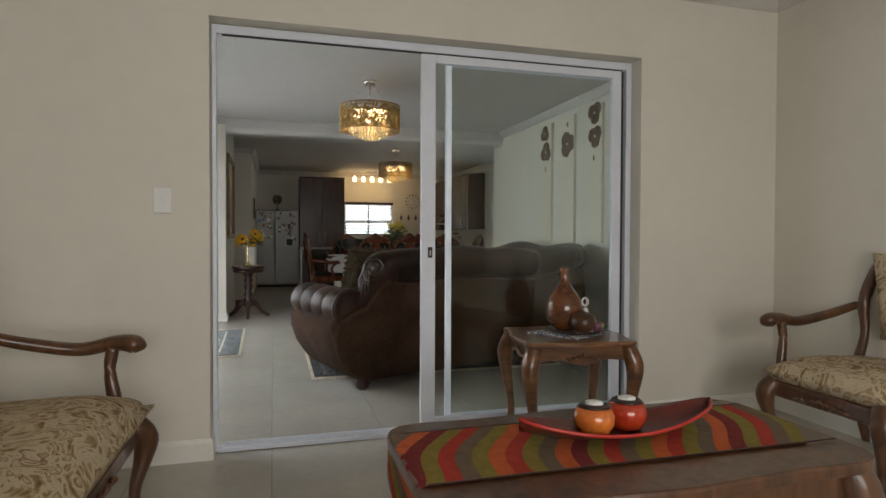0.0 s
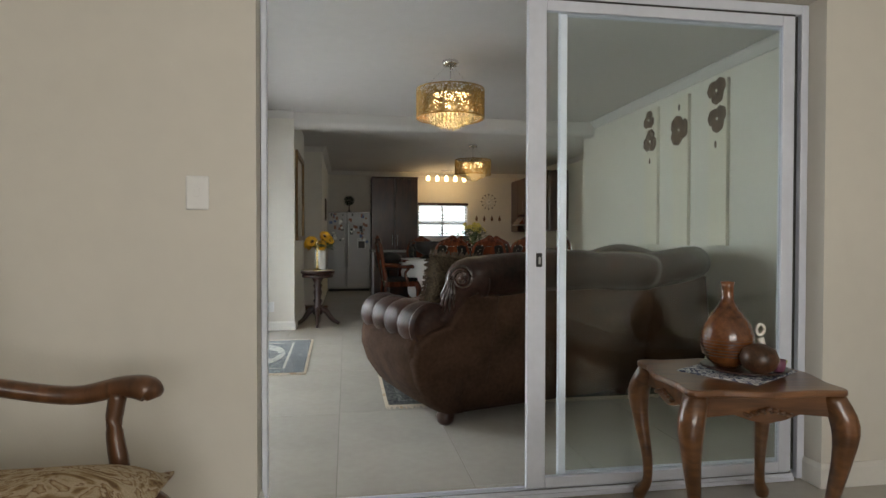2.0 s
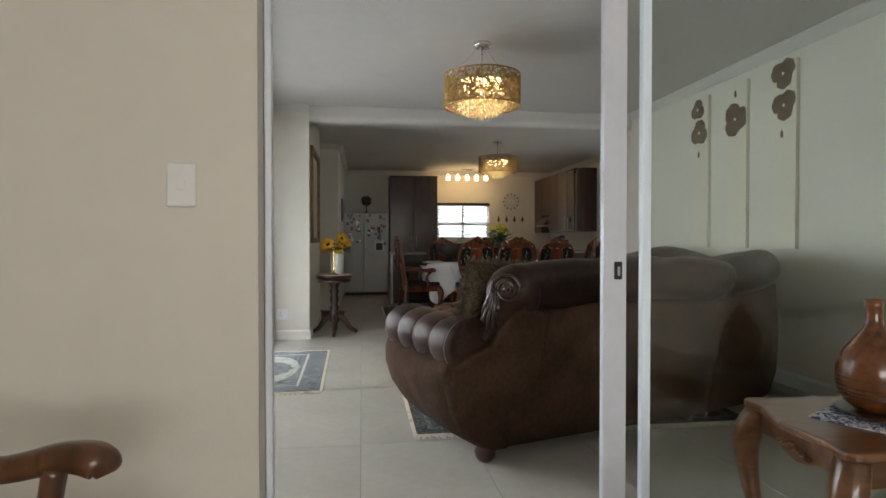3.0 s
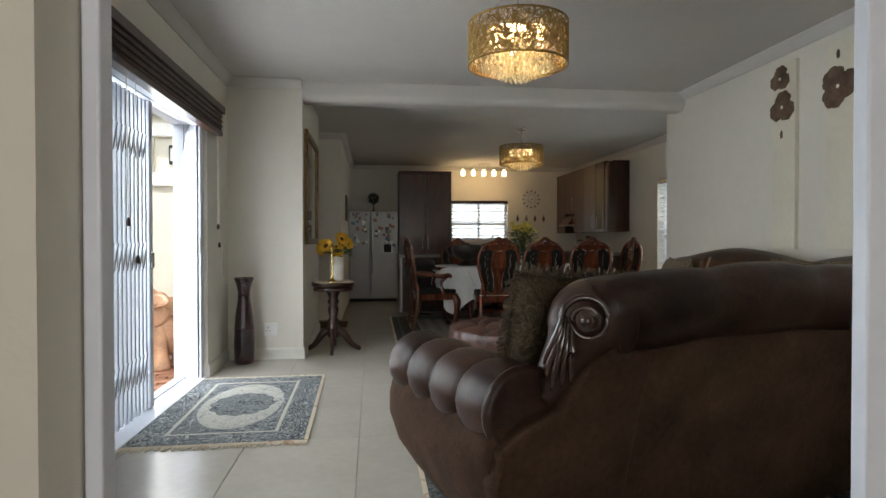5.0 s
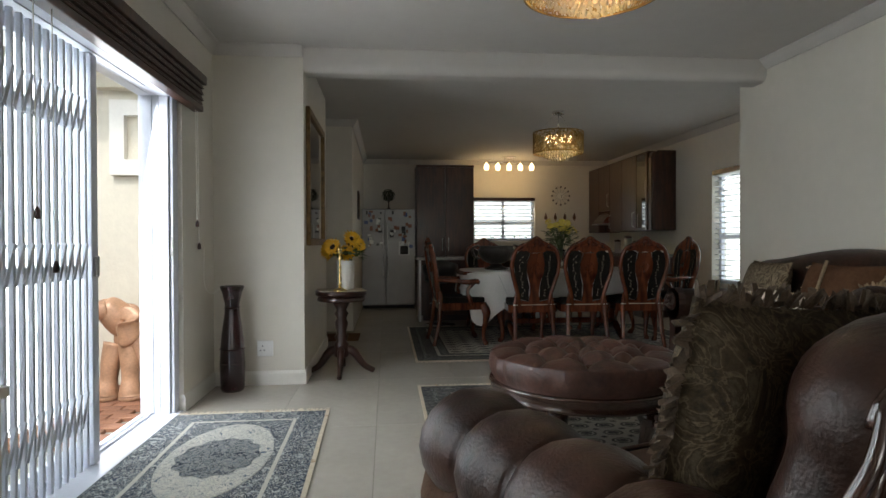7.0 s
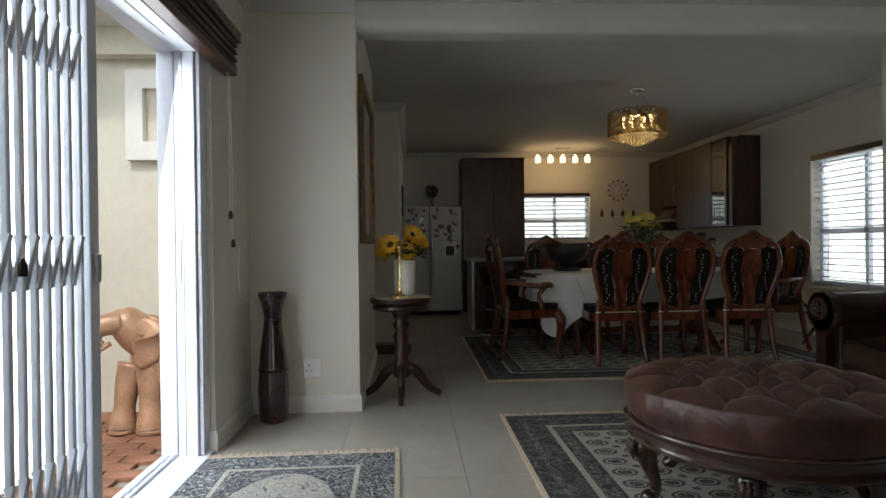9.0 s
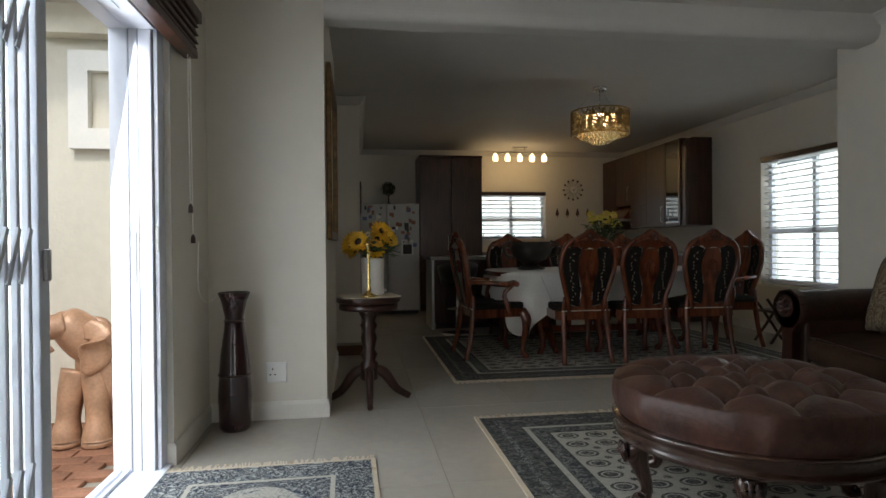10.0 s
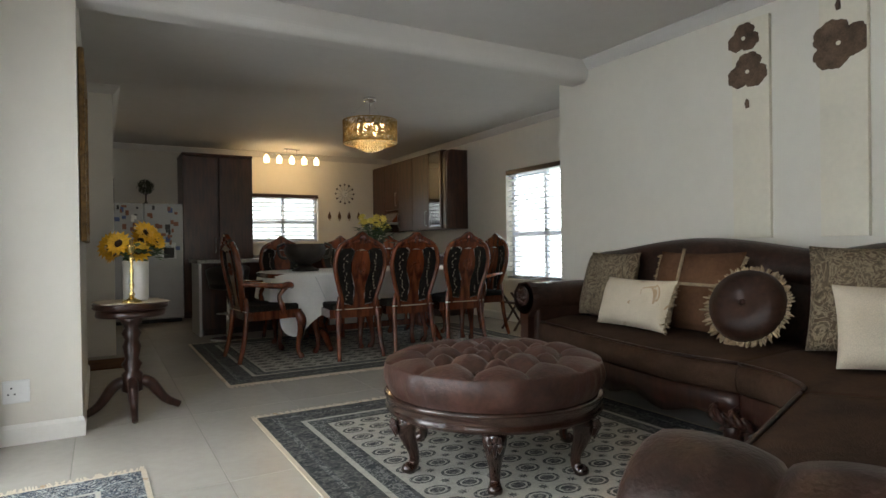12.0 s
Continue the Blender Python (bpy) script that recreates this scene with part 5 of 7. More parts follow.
M_DARKSEAT = cloth("black brocade", [(0.3, (0.008, 0.007, 0.006)), (0.55, (0.014, 0.012, 0.01)), (0.7, (0.03, 0.026, 0.02))], 30)
M_LEAFGOLD = mat("pale gold thread", (0.5, 0.44, 0.32), 0.7, var=0.15)
chair = dining_chair()
chair.matrix_basis = pose(1.92, 9.72, 0.011, 0, 0, 2)
for x, y, rz in ((2.47, 9.71, 0), (3.06, 9.72, -3), (1.72, 10.95, 180), (2.45, 10.96, 183), (3.05, 10.95, 178)):
    copy_thing(chair, pose(x, y, 0.011, 0, 0, rz))
armchair = dining_chair(True)
armchair.matrix_basis = pose(1.24, 10.03, 0.011, 0, 0, -86)
copy_thing(armchair, pose(3.56, 10.12, 0.011, 0, 0, 94))


def dining_table():
    t = thing("dining_table", "dark mahogany oval dining table with pedestal base", "table", (2.42, 10.33, 0.011))
    out = []
    for k in range(40):
        a = 2 * math.pi * k / 40
        c, s = math.cos(a), math.sin(a)
        out.append((1.16 * math.copysign(abs(c) ** 0.6, c), 0.55 * math.copysign(abs(s) ** 0.6, s)))
    b = plate(out, 0.04)
    moved(b, pose(0, 0, 0.735, -90, 0, 0))
    part("tabletop", b, M_MAHOG, t)
    for x in (-0.6, 0.6):
        part("pedestal", lathe([(0.09, 0.12), (0.11, 0.16), (0.07, 0.24), (0.1, 0.38), (0.06, 0.5), (0.09, 0.66), (0.14, 0.715)], 16, at=(x, 0, 0)), M_MAHOG, t, smooth=True)
        for s in (-1, 1):
            part("foot", tube([(x, s * 0.06, 0.16, 0.045), (x, s * 0.22, 0.15, 0.04), (x, s * 0.36, 0.05, 0.03), (x, s * 0.42, 0.02, 0.022)], 8), M_MAHOG, t, smooth=True)
    part("stretcher", box(-0.55, -0.03, 0.14, 0.55, 0.03, 0.2, 0.01), M_MAHOG, t)


def tablecloth():
    """White cloth draped over the table, its hem falling in folds."""
    M_CLOTH = mat("white linen", (0.74, 0.73, 0.7), 0.9, var=0.05, scale=5, bump=0.3, bscale=120, spec=0.2)
    t = thing("tablecloth", "white embroidered linen tablecloth draped over dining table", "tablecloth", (2.42, 10.33, 0.77))
    b = bmesh.new()
    n, rings = 120, []
    for f, drop in ((0.0, 0), (0.5, 0), (0.97, 0.0), (1.0, 0.002), (1.015, 0.02), (1.02, 0.1), (1.02, 0.2), (1.025, 0.27)):
        ring = []
        for k in range(n):
            a = 2 * math.pi * k / n
            c, s = math.cos(a), math.sin(a)
            x, y = 1.12 * math.copysign(abs(c) ** 0.55, c), 0.56 * math.copysign(abs(s) ** 0.55, s)
            wave = 0.0
            if drop > 0.02:
                wave = 0.018 * math.sin(k * 0.9) * drop / 0.27 + 0.01 * math.sin(k * 0.37)
            d = drop * (1 + 0.9 * math.exp(-((a - 3.9) / 0.3) ** 2) + 0.25 * math.sin(a * 2))
            ring.append(b.verts.new((x * f * (1 + wave), y * f * (1 + wave * 1.6), 0.003 - d)))
        rings.append(ring)
    for p, q in zip(rings[1:], rings[2:]):
        for k in range(n):
            b.faces.new((p[k], q[k], q[(k + 1) % n], p[(k + 1) % n]))
    ctr = b.verts.new((0, 0, 0.003))
    for k in range(n):
        b.faces.new((ctr, rings[1][k], rings[1][(k + 1) % n]))
    bmesh.ops.delete(b, geom=rings[0], context="VERTS")
    bmesh.ops.recalc_face_normals(b, faces=b.faces[:])
    part("cloth", b, M_CLOTH, t, smooth=True)
    e = bmesh.new()
    for k in range(26):
        z = -0.04 - 0.009 * k
        box(-0.8 + 0.004 * k, -0.594, z, -0.79 + 0.004 * k, -0.59, z + 0.005, bm=e)
    tagged(part("embroidery", e, M_STEEL, t, "grey drawn-thread line"), "", "", "", "stuff")


dining_table()
tablecloth()


def upholstered_chair(width, name, label, origin, rz):
    """Carved chair or settee facing local +y, with floral seat and back."""
    t = thing(name, label, "armchair" if width < 1 else "settee", origin, rz, "floral carved seats")
    w = width / 2
    for s in (-1, 1):
        part("leg", cabriole(0.36, 0.036, 0.06, at=(s * (w - 0.05), 0.25, 0), a=math.radians(90 - s * 35)), M_OAK, t, smooth=True)
        part("leg", tube([(s * (w - 0.07), -0.34, 0, 0.022), (s * (w - 0.06), -0.29, 0.2, 0.026), (s * (w - 0.06), -0.27, 0.42, 0.028)], 8), M_OAK, t, smooth=True)
        part("armrest", tube([(s * (w - 0.06), -0.27, 0.73, 0.02), (s * (w - 0.02), -0.12, 0.68, 0.024), (s * (w + 0.01), 0.05, 0.645, 0.026), (s * (w + 0.01), 0.18, 0.665, 0.03), (s * (w + 0.005), 0.25, 0.655, 0.036), (s * w, 0.265, 0.63, 0.018)], 10, flat=1.15), M_OAK, t, smooth=True)
        part("arm_post", tube([(s * w, 0.17, 0.65, 0.024), (s * (w - 0.003), 0.16, 0.56, 0.023), (s * (w - 0.01), 0.175, 0.46, 0.027), (s * (w - 0.02), 0.19, 0.38, 0.024)], 8, flat=0.9), M_OAK, t, smooth=True)
        b = lathe([(0.03, 0), (0.03, 0.004), (0.02, 0.01), (0.012, 0.006), (0.003, 0.012)], 14)
        moved(b, pose(s * (w + 0.036), 0.225, 0.655, 0, s * 90, 0))
        part("scroll", b, M_OAK, t, "", True)
        part("back_post", tube([(s * (w - 0.06), -0.27, 0.4, 0.028), (s * (w - 0.08), -0.3, 0.58, 0.022), (s * (w - 0.05), -0.33, 0.75, 0.03), (s * (w - 0.11), -0.35, 0.93, 0.03), (s * (w - 0.2), -0.36, 1.0, 0.03), (0, -0.36, 1.04, 0.035)], 8, smooth=5), M_OAK, t, "", True)
    rail = box(-w + 0.02, -0.3, 0.28, w - 0.02, 0.27, 0.36, 0.015)
    part("seat_rail", rail, M_OAK, t, "carved wooden rail")
    cv = bmesh.new()
    for k in range(9):
        x = -w * 0.4 + w * 0.1 * k
        tube([(x - 0.02, 0.272, 0.3, 0.006), (x, 0.28, 0.325 - 0.02 * abs(k - 4) / 4, 0.012), (x + 0.02, 0.272, 0.29, 0.004)], 5, bm=cv, smooth=3)
    part("carving", cv, M_OAK, t, "", True)
    long = width > 1
    b = pillow(width + (0.06 if long else -0.02), 0.64 if long else 0.6, 0.25 if long else 0.17, 3, 18)
    moved(b, pose(0, -0.01, 0.405, -90, 0, 0))
    for v in b.verts:
        v.co.z = max(v.co.z, 0.345)
    part("seat", b, M_FLORAL, t, "floral damask seat", True)
    p = pillow(width - 0.26, 0.46, 0.11, 4, 14)
    moved(p, pose(0, -0.315, 0.78, -8, 0, 0))
    part("backrest", p, M_FLORAL, t, "floral damask back", True)
    return t


upholstered_chair(1.55, "settee", "carved wooden settee with cream floral seat", (-0.36, 2.05, 0), -90)
upholstered_chair(0.66, "occasional_chair", "carved wooden armchair with cream floral seat and oval back", (3.12, 2.42, 0), 90)


# ---- lamps ----
M_GOLDW = mat("gold wire", (0.36, 0.24, 0.09), 0.4, 0.8, var=0.2, scale=20)
M_BULB = emit("warm bulb", (1.0, 0.74, 0.38), 7)
M_CRYS = clear("faceted crystal", (1.0, 0.87, 0.6), 0.25, 1.5)
M_CRYS.node_tree.nodes["Principled BSDF"].inputs["Transmission Weight"].default_value = 0.55


def chandelier(x, y, drop):
    t = thing("chandelier", "round gold wire drum chandelier with lit crystal drops", "chandelier", (x, y, CEIL), group="drum chandeliers")
    rs = lathe([(0.065, -0.035), (0.07, -0.01), (0.065, 0.0)], 24)
    part("ceiling_rose", rs, M_CHROME, t, smooth=True)
    zt, zb, R = -drop, -drop - 0.235, 0.285
    part("stem", tube([(0, 0, -0.03, 0.006), (0, 0, zt + 0.02, 0.006)], 8, smooth=0), M_CHROME, t, smooth=True)
    for k in range(3):
        a = k * 2.094 + 0.5
        part("suspension_wire", tube([(0.03 * math.cos(a), 0.03 * math.sin(a), -0.03, 0.0015), (R * math.cos(a), R * math.sin(a), zt, 0.0015)], 5, smooth=0), M_CHROME, t)
    r = random.Random(11)
    w = bmesh.new()
    for k in range(620):
        a, z = r.uniform(0, 2 * math.pi), r.uniform(zb + 0.01, zt - 0.01)
        da, dz, curl = r.uniform(0.12, 0.4) * r.choice((-1, 1)), r.uniform(-0.14, 0.14), r.uniform(0.01, 0.04)
        pts = []
        for q in range(9):
            f = q / 8
            zz = min(zt, max(zb, z + dz * f + curl * math.sin(7 * f + k)))
            aa = a + da * f + curl * 2.5 * math.cos(7 * f + k)
            pts.append((R * math.cos(aa), R * math.sin(aa), zz, 0.003))
        tube(pts, 4, bm=w, smooth=0)
    tagged(part("wire_drum", w, M_GOLDW, t, "woven gold wire shade"), "", "", "", "stuff")
    for z in (zt, zb):
        part("drum_ring", lathe([(R - 0.004, z - 0.005), (R + 0.004, z - 0.005), (R + 0.004, z + 0.005), (R - 0.004, z + 0.005), (R - 0.004, z - 0.005)], 48, cap=False), M_GOLDW, t, smooth=True)
    part("crystal_plate", lathe([(0.2, zt - 0.06), (0.205, zt - 0.05), (0.2, zt - 0.045)], 32), M_CHROME, t)
    c = bmesh.new()
    for ring, (rr, n, zl) in enumerate(((0.19, 34, 0.0), (0.155, 28, 0.02), (0.12, 22, 0.035), (0.08, 16, 0.05), (0.04, 8, 0.06))):
        for k in range(n):
            a = 2 * math.pi * k / n + ring
            for j in range(4):
                s = 0.011 + 0.003 * (j == 2)
                p = Vector((rr * math.cos(a), rr * math.sin(a), zb + 0.105 - j * 0.045 - zl * 1.2 + 0.02))
                v = [c.verts.new(p + Vector(d) * s) for d in ((1, 0, 0), (0, 1, 0), (-1, 0, 0), (0, -1, 0), (0, 0, 1.6), (0, 0, -1.6))]
                for i in range(4):
                    c.faces.new((v[i], v[(i + 1) % 4], v[4]))
                    c.faces.new((v[(i + 1) % 4], v[i], v[5]))
    # beads strung inside the wire drum
    for k in range(950):
        a, z, rr = r.uniform(0, 2 * math.pi), r.uniform(zb + 0.015, zt - 0.015), r.uniform(R - 0.03, R - 0.01)
        s = r.uniform(0.005, 0.01)
        p = Vector((rr * math.cos(a), rr * math.sin(a), z))
        v = [c.verts.new(p + Vector(d) * s) for d in ((1, 0, 0), (0, 1, 0), (-1, 0, 0), (0, -1, 0), (0, 0, 1.3), (0, 0, -1.3))]
        for i in range(4):
            c.faces.new((v[i], v[(i + 1) % 4], v[4]))
            c.faces.new((v[(i + 1) % 4], v[i], v[5]))
    tagged(part("crystal_fringe", c, M_CRYS, t, "clear faceted crystal drops"), "", "", "", "stuff")
    for k in range(8):
        a = k * math.pi / 4
        part("bulb", lathe([(0.006, 0), (0.02, 0.015), (0.024, 0.035), (0.012, 0.06)], 10, at=(0.14 * math.cos(a), 0.14 * math.sin(a), zt - 0.13)), M_BULB, t, "lit warm bulb", True)
    d = bpy.data.lights.new("chandelier_glow", "POINT")
    d.energy, d.color, d.shadow_soft_size = 8.0, (1.0, 0.75, 0.42), 0.06
    o = new("chandelier_glow", d)
    o.location = (x, y, CEIL + zb + 0.1)


chandelier(1.31, 6.0, 0.245)
chandelier(2.43, 10.33, 0.245)


def spot_bar():
    t = thing("ceiling_lamp", "chrome ceiling bar with five lit glass cup shades", "lamp", (2.6, 13.9, CEIL))
    part("ceiling_rose", box(-0.12, -0.04, -0.025, 0.12, 0.04, 0, 0.006), M_CHROME, t)
    for x in (-0.08, 0.08):
        part("stem", tube([(x, 0, -0.02, 0.005), (x, 0, -0.1, 0.005)], 6, smooth=0), M_CHROME, t)
    part("bar", box(-0.44, -0.012, -0.11, 0.44, 0.012, -0.095, 0.003), M_CHROME, t)
    for k in range(5):
        x = -0.4 + 0.2 * k
        part("cup_shade", lathe([(0.04, -0.235), (0.044, -0.19), (0.042, -0.15), (0.02, -0.135), (0.012, -0.11)], 16, at=(x, 0, 0)), emit("lit cup glass", (1.0, 0.78, 0.45), 4.0) if k == 0 else bpy.data.materials["lit cup glass"], t, "glowing frosted glass cup", True)
        d = bpy.data.lights.new("cup_glow", "POINT")
        d.energy, d.color, d.shadow_soft_size = 1.7, (1.0, 0.66, 0.3), 0.045
        o = new("cup_glow", d)
        o.location = (2.6 + x, 13.9, CEIL - 0.31)


spot_bar()

# ---- kitchen ----
M_WORKTOP = mat("grey granite worktop", (0.3, 0.29, 0.27), 0.25, var=0.3, scale=60)


def fridge():
    M_DOOR = mat("silver fridge enamel", (0.3, 0.3, 0.29), 0.4, 0.3, var=0.05)
    t = thing("fridge", "silver side-by-side fridge covered in magnets", "fridge", (0.06, 13.44, 0))
    part("body", box(0, 0.06, 0.05, 0.87, 0.8, 1.63, 0.01), M_DOOR, t)
    part("plinth", box(0.02, 0.08, 0.0, 0.85, 0.78, 0.05), M_BLACKGAP, t)
    r = random.Random(2)
    for x0, x1 in ((0.0, 0.38), (0.39, 0.87)):
        d = part("door", box(x0, 0, 0.06, x1, 0.055, 1.635, 0.012), M_DOOR, t)
        hx = x1 - 0.03 if x0 == 0 else x0 + 0.03
        part("handle", tube([(hx, -0.005, 0.55, 0.01), (hx, -0.035, 0.62, 0.012), (hx, -0.035, 1.3, 0.012), (hx, -0.005, 1.37, 0.01)], 8), M_STEEL, d, "", True)
        cols = [mat("magnet %s" % k, c, 0.5) for k, c in (("black", (0.03, 0.03, 0.03)), ("brown", (0.2, 0.08, 0.04)), ("white", (0.7, 0.7, 0.65)), ("blue", (0.06, 0.09, 0.2)))] if x0 == 0 else cols
        for k in range(24 if x0 == 0 else 30):
            x, z = r.uniform(x0 + 0.06, x1 - 0.06), r.uniform(1.02, 1.6)
            if x0 > 0 and x < 0.62 and z < 1.12:
                z += 0.2
            w, h = r.uniform(0.014, 0.032), r.uniform(0.012, 0.036)
            part("magnet", box(x - w, -0.006, z - h, x + w, -0.001, z + h, 0.003, 1), cols[r.choice((0, 0, 1, 1, 2, 3))], d)
    p = part("dispenser", box(0.6, -0.006, 0.88, 0.78, 0.0, 1.1, 0.003), M_STEEL, t)
    part("recess", box(0.625, -0.009, 0.89, 0.755, -0.006, 1.03), M_BLACKGAP, p, "black recess")


def tall_cabinets():
    for k, x in enumerate((0.975, 1.47)):
        t = thing("tall_cabinet", "tall dark walnut kitchen cabinet reaching near the ceiling", "cabinet", (x, 13.8, 0), group="tall kitchen cabinets")
        part("body", box(0.002, 0.02, 0.1, 0.49, 0.64, 2.37), M_CABW, t)
        part("plinth", box(0.002, 0.06, 0, 0.49, 0.6, 0.1), M_DARKW, t)
        for z0, z1 in ((0.11, 0.86), (0.868, 2.36)):
            d = part("door", box(0.006, 0.0, z0, 0.486, 0.019, z1, 0.003), M_CABW, t)
            hx = 0.44 if k == 0 else 0.05
            hz = 0.95 if z0 > 0.5 else 0.62
            part("handle", tube([(hx, -0.002, hz, 0.006), (hx, -0.03, hz + 0.01, 0.006), (hx, -0.03, hz + 0.2, 0.006), (hx, -0.002, hz + 0.21, 0.006)], 8, smooth=0), M_STEEL, d, "steel bar handle", True)
        part("cornice", box(-0.004, -0.01, 2.372, 0.494, 0.64, 2.41, 0.006), M_CABW, t)


def base_units():
    xs = [1.98 + 0.5 * k for k in range(4)]
    for x in xs:
        t = thing("base_cabinet", "dark walnut kitchen base cabinet under the worktop", "cabinet", (x, 13.86, 0), group="kitchen base cabinets")
        part("body", box(0.002, 0.02, 0.1, 0.498, 0.58, 0.86), M_CABW, t)
        part("plinth", box(0.002, 0.06, 0, 0.498, 0.55, 0.1), M_DARKW, t)
        d = part("door", box(0.006, 0, 0.11, 0.494, 0.019, 0.85, 0.003), M_CABW, t)
        part("handle", tube([(0.44, -0.002, 0.6, 0.006), (0.44, -0.03, 0.61, 0.006), (0.44, -0.03, 0.76, 0.006), (0.44, -0.002, 0.77, 0.006)], 8, smooth=0), M_STEEL, d)
    for k in range(4):
        t = thing("base_cabinet", "dark walnut kitchen base cabinet under the worktop", "cabinet", (4.02, 13.8 - 0.5 * k, 0), -90, "kitchen base cabinets")
        part("body", box(0.002, 0.02, 0.1, 0.498, 0.58, 0.86), M_CABW, t)
        part("plinth", box(0.002, 0.06, 0, 0.498, 0.55, 0.1), M_DARKW, t)
        part("door", box(0.006, 0, 0.11, 0.494, 0.019, 0.85, 0.003), M_CABW, t)
    w = box(1.97, 13.83, 0.862, XD - 0.002, YB - 0.002, 0.9, 0.006)
    box(3.99, 11.8, 0.862, XD - 0.002, 13.83, 0.9, 0.006, bm=w)
    o = thing("worktop", "grey granite kitchen worktop along two walls", "worktop")
    part("slab", w, M_WORKTOP, o)
    b = thing("island_counter", "dark walnut breakfast counter with pale stone top", "counter", (0.9, 11.75, 0))
    part("body", box(0.03, 0.05, 0.08, 1.6, 0.55, 0.84, 0.004), M_CABW, b)
    part("plinth", box(0.06, 0.1, 0, 1.58, 0.5, 0.08), M_DARKW, b)
    part("end_panel", box(0, 0.0, 0, 0.03, 0.6, 0.84, 0.003), M_STEEL, b, "pale grey end panel")
    part("counter_top", box(-0.03, -0.12, 0.842, 1.65, 0.62, 0.882, 0.006), M_WORKTOP, b, "pale stone top")


def upper_cabinets():
    y0, y1 = 11.84, 14.44
    for k in range(5):
        a, c = y0 + (y1 - y0) * k / 5, y0 + (y1 - y0) * (k + 1) / 5
        glass = k == 0
        short = k == 3
        t = thing("wall_cabinet", "dark walnut wall cabinet with glass door" if glass else "dark walnut kitchen wall cabinet", "cabinet", (4.22, 0, 0), group="kitchen wall cabinets")
        zb = 1.62 if short else 1.25
        if glass:
            pr = [(0.395, 1.25), (0.02, 1.25), (0.02, 2.28), (0.05, 2.37), (0.13, 2.4), (0.395, 2.4)]
            end = plate(pr, 0.12, m=pose(0, a + 0.06, 0))
            bmesh.ops.bevel(end, geom=[e for e in end.edges if abs(e.verts[0].co.y - e.verts[1].co.y) < 1e-6 and e.verts[0].co.y < a + 0.01], offset=0.03, segments=3, profile=0.5, affect="EDGES")
            part("rounded_end", end, M_CABW, t)
            part("body", box(0.02, a + 0.121, zb, 0.395, c - 0.002, 2.4), M_DARKW, t)
            d = part("door", box(0, a + 0.122, zb + 0.003, 0.019, a + 0.165, 2.395), M_CABW, t, "dark framed glass door")
            part("pane", box(0.004, a + 0.17, zb + 0.04, 0.012, c - 0.03, 2.36), mat("smoked glossy glass", (0.02, 0.02, 0.022), 0.04, spec=1.0, var=0.02), d, "dark reflective glass")
            f = box(0, c - 0.03, zb + 0.003, 0.019, c - 0.004, 2.395)
            box(0, a + 0.166, zb + 0.003, 0.019, c - 0.031, zb + 0.038, bm=f)
            part("door_frame", f, M_CABW, d)
            part("handle", tube([(-0.03, c - 0.15, 1.3, 0.006), (-0.03, c - 0.15, 1.5, 0.006)], 8, smooth=0), M_STEEL, d)
        else:
            part("body", box(0.02, a + 0.002, zb, 0.395, c - 0.002, 2.4), M_CABW, t)
            d = part("door", box(0, a + 0.004, zb + 0.003, 0.019, c - 0.004, 2.395, 0.003), M_CABW, t)
            hy = a + 0.05 if k % 2 else c - 0.05
            part("handle", tube([(-0.002, hy, zb + 0.06, 0.006), (-0.03, hy, zb + 0.07, 0.006), (-0.03, hy, zb + 0.27, 0.006), (-0.002, hy, zb + 0.28, 0.006)], 8, smooth=0), M_STEEL, d)
    h = thing("cooker_hood", "dark copper coloured cooker hood under wall cabinets", "cooker hood", (4.22, 13.64, 1.4))
    part("canopy", plate([(-0.12, 0.0), (0.38, 0.0), (0.38, 0.215), (0.05, 0.215), (-0.1, 0.04)], 0.5), M_MAHOG, h)
    part("rim", box(-0.13, -0.255, -0.02, 0.38, 0.255, 0.0, 0.004), M_STEEL, h)


fridge()
tall_cabinets()
base_units()
upper_cabinets()


def bar_stool():
    M_BL = mat("black leatherette", (0.012, 0.012, 0.012), 0.4, var=0.2, bump=0.2)
    t = thing("bar_stool", "black bucket bar stool on chrome pedestal", "stool", (1.16, 11.42, 0))
    part("base", lathe([(0.2, 0.0), (0.2, 0.008), (0.1, 0.02), (0.03, 0.035)], 28), M_CHROME, t, smooth=True)
    part("column", lathe([(0.028, 0.03), (0.028, 0.3), (0.02, 0.31), (0.02, 0.56)], 14), M_CHROME, t, smooth=True)
    f = tube([(0.02, -0.02, 0.3, 0.008), (0.14, -0.12, 0.3, 0.008), (0.0, -0.2, 0.3, 0.008), (-0.14, -0.12, 0.3, 0.008), (-0.02, -0.02, 0.3, 0.008)], 8)
    part("footrest", f, M_CHROME, t, smooth=True)
    part("seat", lathe([(0.1, 0.55), (0.19, 0.57), (0.21, 0.61), (0.19, 0.65), (0.02, 0.655)], 24), M_BL, t, smooth=True)
    secs = []
    for k in range(15):
        a = math.radians(160 + 220 * k / 14)
        hgt = 0.86 - 0.1 * abs(k - 7) / 7
        c, s = math.cos(a), math.sin(a)
        secs.append([(r * c, r * s, z) for r, z in ((0.2, 0.6), (0.235, 0.75), (0.235, hgt), (0.21, hgt), (0.205, 0.75), (0.175, 0.62))])
    part("backrest", sweep(secs), M_BL, t, smooth=True)


bar_stool()


